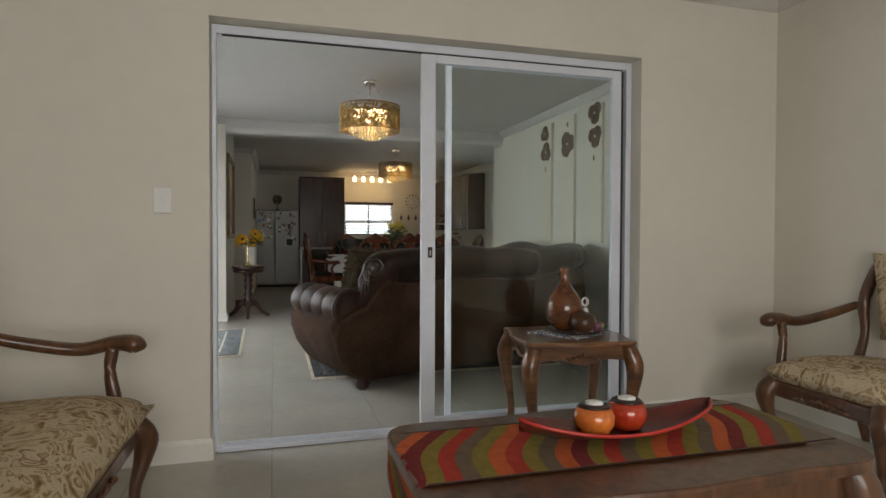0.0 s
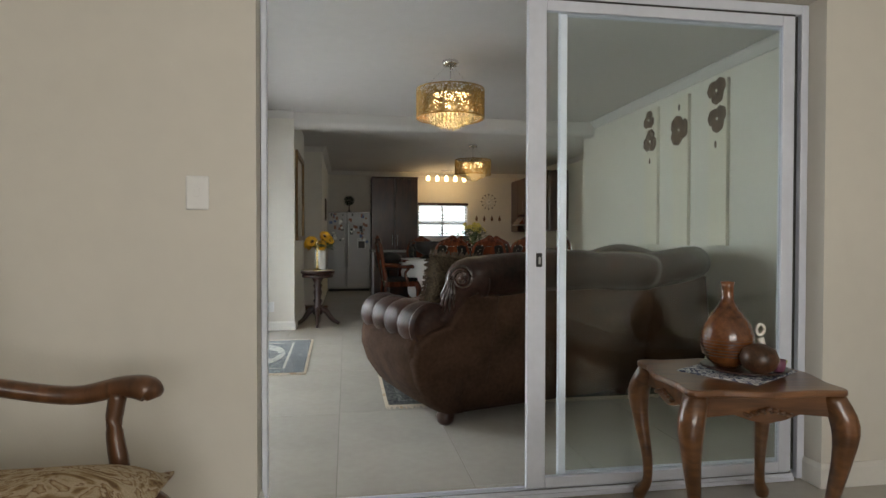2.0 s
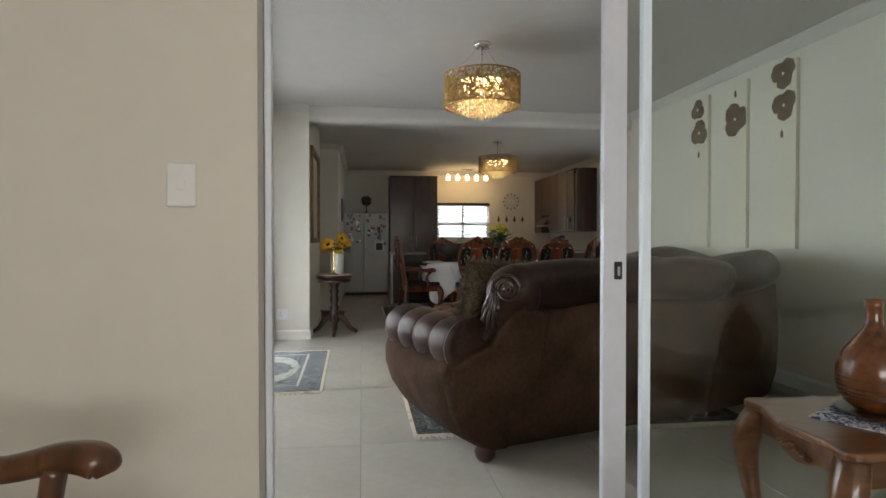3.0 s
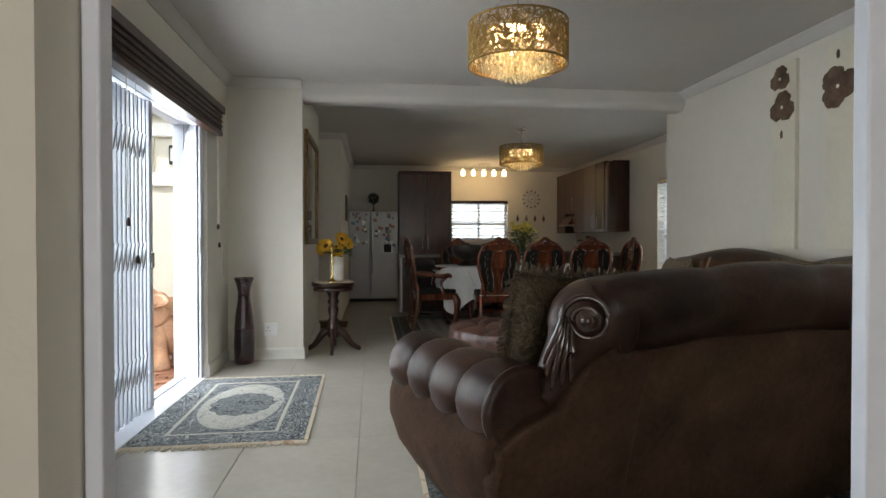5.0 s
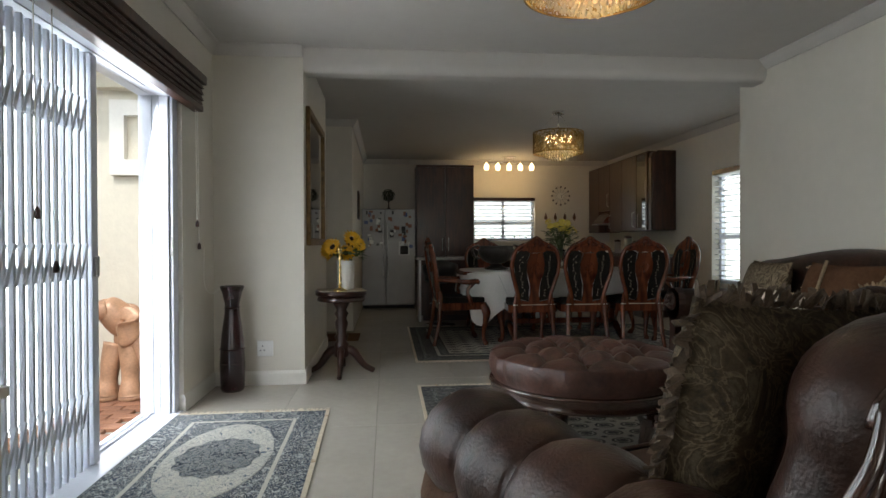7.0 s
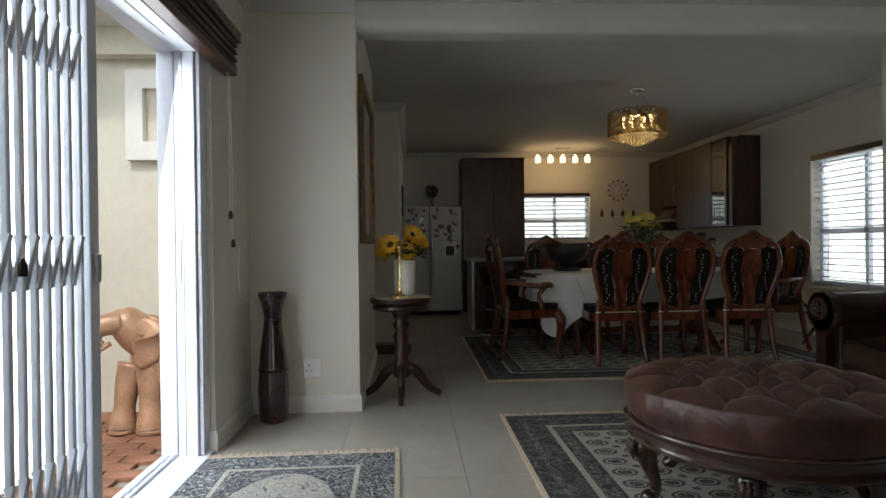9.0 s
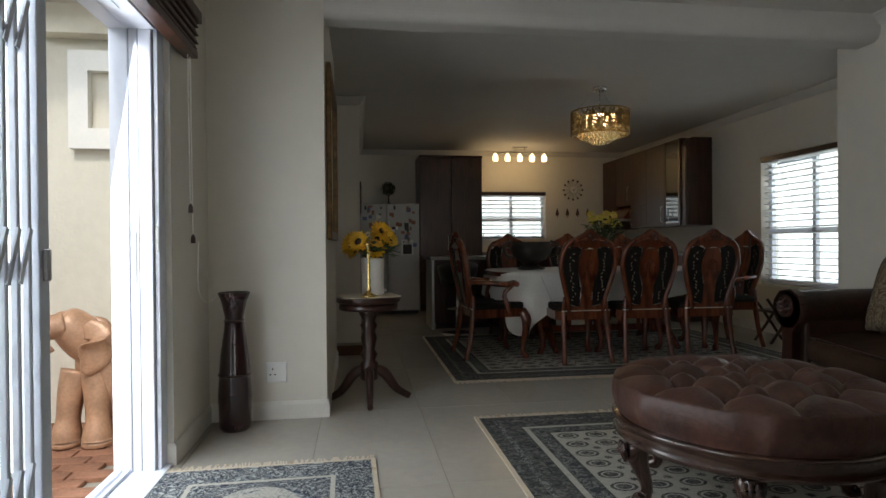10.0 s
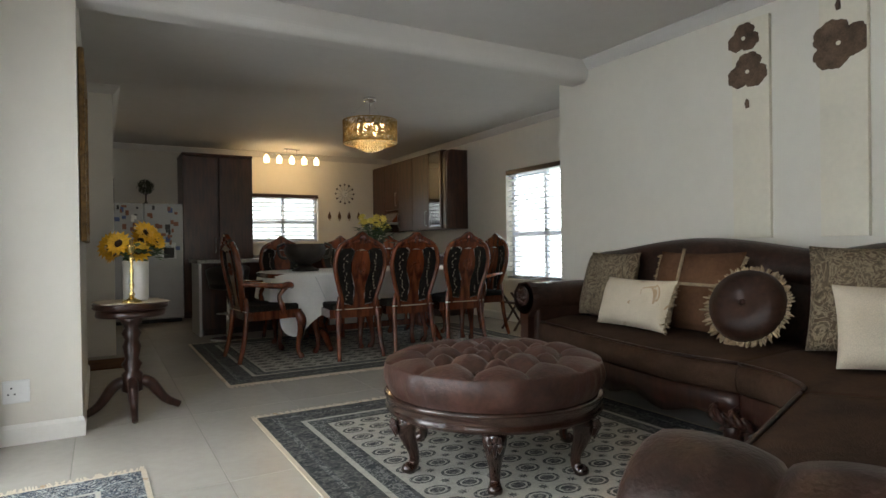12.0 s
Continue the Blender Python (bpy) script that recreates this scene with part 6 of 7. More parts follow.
def wall_clock():
    t = thing("wall_clock", "sunburst wall clock with bead-tipped spokes", "clock", (3.68, YB - 0.002, 1.94))
    d = lathe([(0.06, 0), (0.06, 0.02), (0.05, 0.026), (0.003, 0.026)], 20)
    part("dial", moved(d, pose(0, 0, 0, 90, 0, 0)), M_TRIM, t)
    for k in range(12):
        a = k * math.pi / 6
        s = part("spoke", tube([(0.06 * math.cos(a), -0.012, 0.06 * math.sin(a), 0.004), (0.15 * math.cos(a), -0.012, 0.15 * math.sin(a), 0.004)], 6, smooth=0), M_STEEL, t)
        b = lathe([(0.003, -0.018), (0.016, -0.008), (0.018, 0.0), (0.016, 0.008), (0.003, 0.018)], 10, at=(0.165 * math.cos(a), -0.02, 0.165 * math.sin(a)))
        part("bead", b, M_DARKW, s, "", True)
    for a, l in ((1.2, 0.045), (2.7, 0.032)):
        part("clock_hand", box(-0.003, -0.03, 0, 0.003, -0.027, l).copy() if False else moved(box(-0.003, -0.03, 0, 0.003, -0.027, l), pose(0, 0, 0, 0, math.degrees(a), 0)), M_BLACKGAP, t)
    for k in range(4):
        x = 3.4 + 0.18 * k
        o = thing("wall_ornament", "small hanging brown wall ornament below the clock", "ornament", (x, YB - 0.002, 1.56), group="ornaments under the clock")
        part("plaque", plate([(-0.02, -0.06), (0.02, -0.06), (0.03, -0.02), (0.014, 0.03), (0, 0.07), (-0.014, 0.03), (-0.03, -0.02)], 0.014, m=pose(0, -0.008, 0)), M_OAK, o)
        part("bead", lathe([(0.003, 0), (0.014, 0.012), (0.003, 0.026)], 10, at=(0, -0.014, -0.09)), M_BRASS, o)


wall_clock()


def topiary():
    t = thing("topiary_ball", "small dark round topiary standing on the fridge", "ornament", (0.5, 13.82, 1.635))
    part("base", lathe([(0.06, 0), (0.07, 0.01), (0.03, 0.03), (0.012, 0.05), (0.01, 0.16)], 14), M_DARKW, t, smooth=True)
    r = random.Random(9)
    b = bmesh.new()
    for k in range(260):
        d = Vector((r.gauss(0, 1), r.gauss(0, 1), r.gauss(0, 1))).normalized()
        c = Vector((0, 0, 0.25)) + d * r.uniform(0.06, 0.105)
        e = d.cross(Vector((r.gauss(0, 1), r.gauss(0, 1), 0.3))).normalized() * 0.022
        g = d * 0.02
        b.faces.new([b.verts.new(c - e), b.verts.new(c + g * 0.3 + d.cross(e) * 0.4), b.verts.new(c + e + g), b.verts.new(c - d.cross(e) * 0.4)])
    tagged(part("leaves", b, mat("dark leaf", (0.03, 0.035, 0.012), 0.7, var=0.4), t), "", "", "", "stuff")


topiary()


# ---- flowers ----
M_GREEN = mat("green leaf", (0.04, 0.085, 0.025), 0.5, var=0.35, scale=12)
M_YEL = mat("yellow petal", (0.75, 0.42, 0.02), 0.6, var=0.2, scale=20)
M_PALEY = mat("pale yellow petal", (0.72, 0.62, 0.12), 0.6, var=0.2, scale=20)
M_SEED = mat("dark flower centre", (0.035, 0.016, 0.006), 0.9, var=0.3, scale=60, bump=0.6)


def leaf_blade(b, c, d, l, w, up):
    s = d.cross(up).normalized() * w
    m1 = c + d * l * 0.45 + up * l * 0.08
    v = [b.verts.new(p) for p in (c, m1 + s, c + d * l, m1 - s)]
    k = b.verts.new(m1 - up * w * 0.3)
    b.faces.new((v[0], v[1], k))
    b.faces.new((v[1], v[2], k))
    b.faces.new((v[2], v[3], k))
    b.faces.new((v[3], v[0], k))


def flower_head(parent, c, d, r, petals, mp, name="flower"):
    up = Vector((0, 0, 1)) if abs(d.z) < 0.9 else Vector((1, 0, 0))
    s = d.cross(up).normalized()
    u = s.cross(d)
    b = bmesh.new()
    for ring, k0 in ((1.0, 0.0), (0.8, 0.5)):
        for k in range(petals):
            a = 2 * math.pi * (k + k0) / petals
            q = (s * math.cos(a) + u * math.sin(a) + d * (0.15 if ring == 1 else 0.45)).normalized()
            leaf_blade(b, c + q * r * 0.3, q, r * 0.75 * ring, r * 0.2, d)
    f = part(name, b, mp, parent)
    e = bmesh.new()
    bmesh.ops.create_icosphere(e, subdivisions=1, radius=r * 0.36)
    for v in e.verts:
        v.co = c + d * (v.co.dot(d) * 0.4 + 0.004) + (v.co - d * v.co.dot(d))
    part("flower_centre", e, M_SEED if petals > 9 else M_PALEY, f)


def bouquet(name, label, at, spread, zc, heads, r, petals, mp, seed, nleaf):
    t = thing(name, label, "flowers", at)
    rr = random.Random(seed)
    st = bmesh.new()
    for k in range(heads):
        a = 2 * math.pi * k / heads + rr.uniform(-0.3, 0.3)
        e = spread * rr.uniform(0.35, 1.0)
        c = Vector((e * math.cos(a), e * math.sin(a) - 0.02, zc + rr.uniform(-0.05, 0.07)))
        d = Vector((0.9 * math.cos(a), 0.9 * math.sin(a) - 0.5, rr.uniform(0.3, 0.9))).normalized()
        flower_head(t, c, d, r * rr.uniform(0.85, 1.15), petals, mp)
        tube([(0, 0, 0, 0.004), (c.x * 0.4, c.y * 0.4, zc * 0.6, 0.004), (*(c - d * 0.01), 0.003)], 5, bm=st, smooth=3)
    part("stems", st, M_GREEN, t)
    lv = bmesh.new()
    for k in range(nleaf):
        a = rr.uniform(0, 6.28)
        e = spread * rr.uniform(0.2, 0.9)
        c = Vector((e * math.cos(a), e * math.sin(a), zc * rr.uniform(0.45, 1.0)))
        d = Vector((math.cos(a), math.sin(a), rr.uniform(-0.5, 0.6))).normalized()
        leaf_blade(lv, c, d, rr.uniform(0.06, 0.11), rr.uniform(0.018, 0.032), Vector((0, 0, 1)))
    tagged(part("foliage", lv, M_GREEN, t), "", "", "", "stuff")


def side_pedestal():
    x, y = 0.09, 8.6
    t = thing("pedestal_table", "dark round pedestal side table with four splayed feet", "table", (x, y, 0))
    part("tabletop", lathe([(0.16, 0.645), (0.2, 0.65), (0.212, 0.662), (0.205, 0.675), (0.212, 0.682), (0.205, 0.69)], 40), M_DARKW, t, smooth=True)
    part("apron", lathe([(0.19, 0.605), (0.195, 0.615), (0.19, 0.645)], 36), M_DARKW, t, smooth=True)
    part("column", lathe([(0.03, 0.13), (0.06, 0.15), (0.06, 0.25), (0.04, 0.27), (0.058, 0.31), (0.038, 0.34), (0.054, 0.42), (0.04, 0.46), (0.058, 0.5), (0.04, 0.53), (0.06, 0.57), (0.075, 0.606)], 18), M_DARKW, t, smooth=True)
    for k in range(4):
        a = k * math.pi / 2 + math.radians(-90)
        c, s = math.cos(a), math.sin(a)
        part("foot", tube([(0.03 * c, 0.03 * s, 0.21, 0.036), (0.1 * c, 0.1 * s, 0.18, 0.036), (0.18 * c, 0.18 * s, 0.075, 0.028), (0.265 * c, 0.265 * s, 0.022, 0.022)], 8, flat=0.8), M_DARKW, t, smooth=True)
    d = thing("doily", "white lace doily lying on the pedestal table", "doily", (x, y, 0.691), 12)
    o = []
    for k in range(48):
        a = 2 * math.pi * k / 48
        r = 0.2 / max(abs(math.cos(a)), abs(math.sin(a))) * (0.93 + 0.03 * math.cos(12 * a))
        o.append((min(r, 0.235) * math.cos(a), min(r, 0.235) * math.sin(a)))
    b = plate(o, 0.003)
    part("lace", moved(b, pose(0, 0, 0.002, -90, 0, 0)), M_CREAMC, d)
    c = thing("candlestick", "tall polished brass candlestick on the doily", "candlestick", (x + 0.0, y - 0.13, 0.695))
    part("base", lathe([(0.055, 0), (0.055, 0.008), (0.03, 0.02), (0.012, 0.035)], 20), M_BRASS, c, smooth=True)
    part("stem", lathe([(0.012, 0.034), (0.018, 0.05), (0.009, 0.07), (0.014, 0.1), (0.009, 0.13), (0.012, 0.19), (0.007, 0.22), (0.013, 0.26), (0.008, 0.29)], 14), M_BRASS, c, smooth=True)
    part("cup", lathe([(0.008, 0.289), (0.018, 0.31), (0.02, 0.33), (0.026, 0.34), (0.012, 0.345), (0.008, 0.375)], 14), M_BRASS, c, smooth=True)
    v = thing("flower_pot", "plain white cylindrical flower vase on pedestal table", "vase", (x + 0.03, y + 0.06, 0.695))
    part("pot", lathe([(0.068, 0), (0.072, 0.01), (0.075, 0.24), (0.07, 0.245), (0.066, 0.235), (0.062, 0.05)], 24), mat("white porcelain", (0.75, 0.73, 0.68), 0.3, var=0.03), v, smooth=True)
    bouquet("sunflower_bouquet", "bunch of yellow sunflowers in white vase", (x + 0.03, y + 0.06, 0.86), 0.14, 0.18, 9, 0.085, 14, M_YEL, 21, 60)


side_pedestal()


def urn():
    M_UR = mat("dark bronze", (0.05, 0.045, 0.04), 0.4, 0.6, var=0.2, scale=20, bump=0.5, bscale=60)
    t = thing("footed_bowl", "dark bronze ornamental footed bowl with handles", "bowl", (1.7, 10.3, 0.775))
    t.scale = (1.25, 1.25, 1.25)
    part("foot", lathe([(0.1, 0), (0.11, 0.01), (0.06, 0.03), (0.05, 0.05)], 24), M_UR, t, smooth=True)
    part("bowl", lathe([(0.05, 0.05), (0.12, 0.08), (0.16, 0.14), (0.165, 0.18), (0.15, 0.2), (0.17, 0.215), (0.15, 0.215), (0.12, 0.12), (0.03, 0.08)], 28), M_UR, t, smooth=True)
    for s in (-1, 1):
        part("handle", tube([(s * 0.15, 0, 0.1, 0.01), (s * 0.2, 0, 0.12, 0.012), (s * 0.215, 0, 0.19, 0.012), (s * 0.16, 0, 0.22, 0.01)], 8), M_UR, t, smooth=True)
    v = thing("flower_vase", "clear glass vase standing on white tablecloth", "vase", (2.45, 10.35, 0.775))
    part("glass", lathe([(0.05, 0), (0.06, 0.02), (0.045, 0.1), (0.06, 0.2), (0.075, 0.22), (0.07, 0.22), (0.05, 0.18), (0.038, 0.1), (0.05, 0.025)], 24), M_GLASS, v, smooth=True)
    bouquet("mixed_bouquet", "yellow and cream flowers with green foliage", (2.45, 10.3, 0.88), 0.17, 0.36, 20, 0.05, 8, M_PALEY, 31, 160)


urn()


def floor_vase():
    M_V = mat("dark plum lacquer", (0.035, 0.012, 0.014), 0.2, var=0.5, scale=7, coat=0.6)
    t = thing("floor_vase", "tall dark plum lacquered floor vase in the corner", "vase", (-0.665, 8.12, 0))
    part("vase_body", lathe([(0.075, 0), (0.085, 0.02), (0.09, 0.2), (0.083, 0.3), (0.086, 0.31), (0.083, 0.32), (0.075, 0.42), (0.055, 0.56), (0.05, 0.63), (0.07, 0.72), (0.088, 0.765), (0.082, 0.768), (0.05, 0.66), (0.045, 0.5)], 32), M_V, t, smooth=True)
    for z in (0.31, 0.205, 0.61):
        part("band", lathe([(0.0865 if z < 0.5 else 0.053, z - 0.006), (0.0905 if z < 0.5 else 0.057, z), (0.0865 if z < 0.5 else 0.053, z + 0.006)], 28), M_DARKW, t, smooth=True)


floor_vase()


def plates():
    for nm, lab, m, n in (("light_switch", "white single light switch on the cream wall", pose(-0.09, YD, 1.25, 0, 0, 0), 1), ("power_socket", "white three-pin power socket low on the wall", pose(-0.46, YP, 0.278, 0, 0, 0), 3)):
        t = tagged(new(nm), lab, "switch" if n == 1 else "socket")
        t.matrix_basis = m
        hw, hh = (0.04, 0.062) if n == 1 else (0.06, 0.06)
        part("plate", box(-hw, -0.012, -hh, hw, 0, hh, 0.006), M_WHITE, t)
        if n == 1:
            part("rocker", box(-0.011, -0.017, -0.015, 0.011, -0.012, 0.015, 0.004), M_WHITE, t)
        else:
            for x, z in ((-0.02, 0.02), (-0.034, -0.012), (-0.006, -0.012)):
                part("pin_hole", box(x - 0.004, -0.0135, z - 0.004, x + 0.004, -0.012, z + 0.004), M_BLACKGAP, t)
            part("rocker", box(0.02, -0.016, -0.012, 0.038, -0.012, 0.015, 0.003), M_WHITE, t)


plates()


def wall_mirror():
    t = thing("wall_mirror", "tall mirror in narrow gold and dark frame", "mirror", (-0.167, 0, 0))
    y0, y1, z0, z1 = 8.4, 9.55, 1.06, 2.16
    f = box(0.002, y0, z0, 0.035, y0 + 0.06, z1, 0.008)
    box(0.002, y1 - 0.06, z0, 0.035, y1, z1, 0.008, bm=f)
    box(0.002, y0 + 0.06, z0, 0.035, y1 - 0.06, z0 + 0.06, 0.008, bm=f)
    box(0.002, y0 + 0.06, z1 - 0.06, 0.035, y1 - 0.06, z1, 0.008, bm=f)
    part("frame", f, mat("antique gold and brown frame", (0.2, 0.12, 0.04), 0.4, 0.4, var=0.4, scale=30, bump=0.5), t)
    part("mirror_glass", box(0.004, y0 + 0.06, z0 + 0.06, 0.016, y1 - 0.06, z1 - 0.06), mat("silvered mirror", (0.85, 0.86, 0.85), 0.02, 1.0, var=0.01), t, "silvered mirror glass")
    p = thing("wall_picture", "small dark framed picture on the passage wall", "picture", (0.05, 12.3, 1.62))
    part("frame", box(0.002, -0.16, -0.2, 0.025, 0.16, 0.2, 0.006), M_DARKW, p)
    part("print", box(0.025, -0.12, -0.16, 0.028, 0.12, 0.16), M_PAISLEYL, p)
    m = thing("door_mat", "brown doormat lying in the passage", "mat", (-0.2, 10.5, 0))
    part("mat", box(-0.35, -0.25, 0.001, 0.35, 0.25, 0.012, 0.004), M_BROWNC, m)


wall_mirror()


def art_panels():
    M_PAN = mat("cream art panel", (0.74, 0.69, 0.57), 0.7, var=0.05, scale=3)
    M_PET = mat("brown painted petal", (0.14, 0.088, 0.056), 0.8, var=0.35, scale=14)
    flowers = (((-0.04, 2.32, 0.1), (-0.015, 2.1, 0.125)), ((-0.02, 2.12, 0.15),), ((-0.01, 2.35, 0.12), (0.0, 2.11, 0.12)))
    rr = random.Random(3)
    for k, y in enumerate((6.8, 6.25, 5.68)):
        t = thing("art_panel", "tall cream art panel with brown painted flowers", "wall art", (XR, y, 0), group="flower art panels")
        part("panel", box(-0.032, -0.125, 1.03, -0.001, 0.125, 2.43, 0.002), M_PAN, t)
        for u, z, r in flowers[k]:
            b = bmesh.new()
            c0 = b.verts.new((-0.0335, -u, z))
            ring = []
            n = 60
            for i in range(n):
                a = 2 * math.pi * i / n
                rad = r * (0.62 + 0.36 * abs(math.cos(1.5 * a + 0.6 + k)) ** 0.6 + 0.03 * math.sin(11 * a) + 0.02 * math.sin(23 * a + k))
                yy = max(-0.123, min(0.16, -u + rad * 1.15 * math.cos(a)))
                ring.append(b.verts.new((-0.0335, yy, z + rad * math.sin(a))))
            for i in range(n):
                b.faces.new((c0, ring[i], ring[(i + 1) % n]))
            r2 = bmesh.ops.extrude_face_region(b, geom=b.faces[:])
            for v in r2["geom"]:
                if isinstance(v, bmesh.types.BMVert):
                    v.co.x -= 0.002
            bmesh.ops.recalc_face_normals(b, faces=b.faces[:])
            f = part("painted_flower", b, M_PET, t, "brown painted flower")
            e = lathe([(0.013, 0), (0.012, 0.003), (0.006, 0.003), (0.005, 0.001)], 14)
            part("flower_eye", moved(e, pose(-0.0358, -u, z, 0, -90, 0)), M_PAN, f, "pale flower eye")
        zb = 1.9 if k != 1 else 2.34
        part("bud", plate([(-0.015, -0.03), (0.01, -0.035), (0.018, 0.0), (0.004, 0.03), (-0.012, 0.015)], 0.002, m=pose(-0.034, 0.02, zb, 0, 0, 90)), M_PET, t, "small painted bud")


art_panels()


# ---- front room tables ----
def coffee_table():
    M_TOP = M_OAK
    t = thing("coffee_table", "low carved brown coffee table with shaped top", "table", (1.44, 1.88, 0))
    o = []
    for k in range(64):
        a = 2 * math.pi * k / 64
        c, s = math.cos(a), math.sin(a)
        x, y = 0.69 * math.copysign(abs(c) ** 0.28, c), 0.35 * math.copysign(abs(s) ** 0.28, s)
        o.append((x, y * (1 + 0.04 * math.cos(2 * math.pi * x / 0.69))))
    b = plate(o, 0.03)
    bmesh.ops.bevel(b, geom=[e for e in b.edges if abs(e.verts[0].co.y - e.verts[1].co.y) < 1e-6], offset=0.008, segments=2, profile=0.5, affect="EDGES")
    part("tabletop", moved(b, pose(0, 0, 0.432, -90, 0, 0)), M_TOP, t)
    for s in (-1, 1):
        ap = [(-0.58, 0.415), (0.58, 0.415), (0.58, 0.34), (0.4, 0.35), (0.2, 0.32), (0.08, 0.3), (0, 0.31), (-0.08, 0.3), (-0.2, 0.32), (-0.4, 0.35), (-0.58, 0.34)]
        part("apron", plate(ap, 0.025, m=pose(0, s * 0.29, 0)), M_OAK, t)
        ap2 = [(-0.27, 0.415), (0.27, 0.415), (0.27, 0.34), (0.08, 0.31), (-0.08, 0.31), (-0.27, 0.34)]
        part("apron", plate(ap2, 0.025, m=pose(s * 0.61, 0, 0, 0, 0, 90)), M_OAK, t)
        for q in (-1, 1):
            part("leg", cabriole(0.42, 0.045, 0.06, at=(s * 0.58, q * 0.27, 0), a=math.atan2(q, s)), M_OAK, t, smooth=True)
    # striped runner, its near end hanging over the table's edge
    r = thing("table_runner", "red, olive and orange wavy striped table runner", "runner", (1.44, 1.9, 0.449))
    cols = [mat("runner " + n, c, 0.9, var=0.12, scale=30, bump=0.3, bscale=200, spec=0.2) for n, c in (("red", (0.42, 0.045, 0.03)), ("olive", (0.24, 0.19, 0.04)), ("orange", (0.55, 0.12, 0.04)), ("taupe", (0.17, 0.12, 0.08)), ("maroon", (0.2, 0.03, 0.03)))]
    xs = [-0.86 + 0.052 * k for k in range(30)]
    rr = random.Random(6)
    order = [0, 1, 3, 2, 4, 1, 0, 3, 1, 2]
    wav = lambda x, y: x + 0.028 * math.sin(y * 13 + 3 * x) + y * 0.45

    def lay(x, y):
        e = -0.672
        if x < e:
            return (e - 0.012, y, -(e - x))
        return (x, y, 0.003)
    for k in range(len(xs) - 1):
        b = bmesh.new()
        rows = []
        for j in range(25):
            y = -0.2 + 0.4 * j / 24
            a, c = [max(-0.86, min(0.655, wav(v, y))) for v in (xs[k], xs[k + 1])]
            rows.append([b.verts.new(lay(a + (c - a) * q / 3, y)) for q in range(4)])
        for p, q in zip(rows, rows[1:]):
            for i in range(3):
                if (p[i].co - p[i + 1].co).length > 1e-5 or (q[i].co - q[i + 1].co).length > 1e-5:
                    b.faces.new((p[i], p[i + 1], q[i + 1], q[i]))
        bmesh.ops.remove_doubles(b, verts=b.verts[:], dist=1e-5)
        g = bmesh.ops.extrude_face_region(b, geom=b.faces[:])
        for v in g["geom"]:
            if isinstance(v, bmesh.types.BMVert):
                v.co += Vector((-0.002, 0, 0)) if v.co.z < -0.001 else Vector((0, 0, 0.002))
        bmesh.ops.recalc_face_normals(b, faces=b.faces[:])
        if len(b.faces):
            part("stripe", b, cols[order[k % 10]], r)
        else:
            b.free()
    for s in (-1, 1):
        part("hem", tube([(-0.66, s * 0.2, 0.005, 0.003), (0.655, s * 0.2, 0.005, 0.003)], 5, smooth=0), M_DARKW, r, "dark hem")
    # boat-shaped dish
    d = thing("boat_dish", "long maroon and red boat-shaped dish on the runner", "dish", (1.445, 1.88, 0.455), 2)
    secs = []
    for k in range(33):
        f = -1 + 2 * k / 32
        wd, zz = 0.095 * (1 - f * f) ** 0.6 + 0.001, 0.055 * f * f
        secs.append([(0.345 * f, wd * math.cos(a), zz + 0.012 * (1 if abs(math.cos(a)) > 0.5 else 0.0) + (0.012 if q < 7 else 0.0) + 0.02 * math.cos(a) ** 2) for q, a in enumerate([math.pi * i / 6 for i in range(7)] + [math.pi - math.pi * i / 6 for i in range(7)])])
    part("dish", sweep(secs), mat("maroon lacquer", (0.12, 0.02, 0.015), 0.3, var=0.3, scale=8, coat=0.3), d, smooth=True)
    rim = tube([(0.345 * f, -0.096 * (1 - f * f) ** 0.6, 0.05 + 0.052 * f * f - 0.012, 0.006) for f in [-1 + k / 10 for k in range(21)]], 6, smooth=2)
    part("rim", rim, mat("red lacquer", (0.5, 0.04, 0.03), 0.3, var=0.1), d, "glossy red rim", True)
    for x, y, c in ((1.357, 1.885, (0.7, 0.2, 0.03)), (1.487, 1.91, (0.5, 0.05, 0.015))):
        p = thing("candle_pot", "round glossy orange ceramic candle pot in the dish", "candle pot", (x, y, 0.472), group="candle pots")
        m = mat("glazed orange ceramic", c, 0.12, var=0.25, scale=6, coat=0.6, tint=(c[0] * 0.5, c[1] * 0.35, c[2] * 0.4))
        part("pot", lathe([(0.034, 0), (0.05, 0.01), (0.062, 0.037), (0.063, 0.062), (0.051, 0.087)], 28), m, p, smooth=True)
        part("shoulder", lathe([(0.051, 0.087), (0.044, 0.094), (0.034, 0.098), (0.03, 0.083)], 28), M_DARKW, p, "dark brown glazed rim", True)
        part("candle", lathe([(0.028, 0.082), (0.028, 0.1), (0.017, 0.104), (0.003, 0.102)], 18), M_WHITE, p, "white wax candle", True)
    # the group stands a little higher and nearer than first laid out
    k, lift = 0.889, 0.52 - 0.447
    for o in scene.objects:
        if o.parent is None and o.name.split(".")[0] in ("coffee_table", "table_runner", "boat_dish", "candle_pot"):
            x, y, z = o.location
            o.location = (0.41 + (x - 0.41) * k, 0.26 + (y - 0.26) * k, z + lift if z > 0.1 else z)
            if z > 0.46:
                o.location.z -= (z - 0.449) * (1 - k)
            o.scale = (k, k, 0.52 / 0.447 if z < 0.1 else k)


coffee_table()


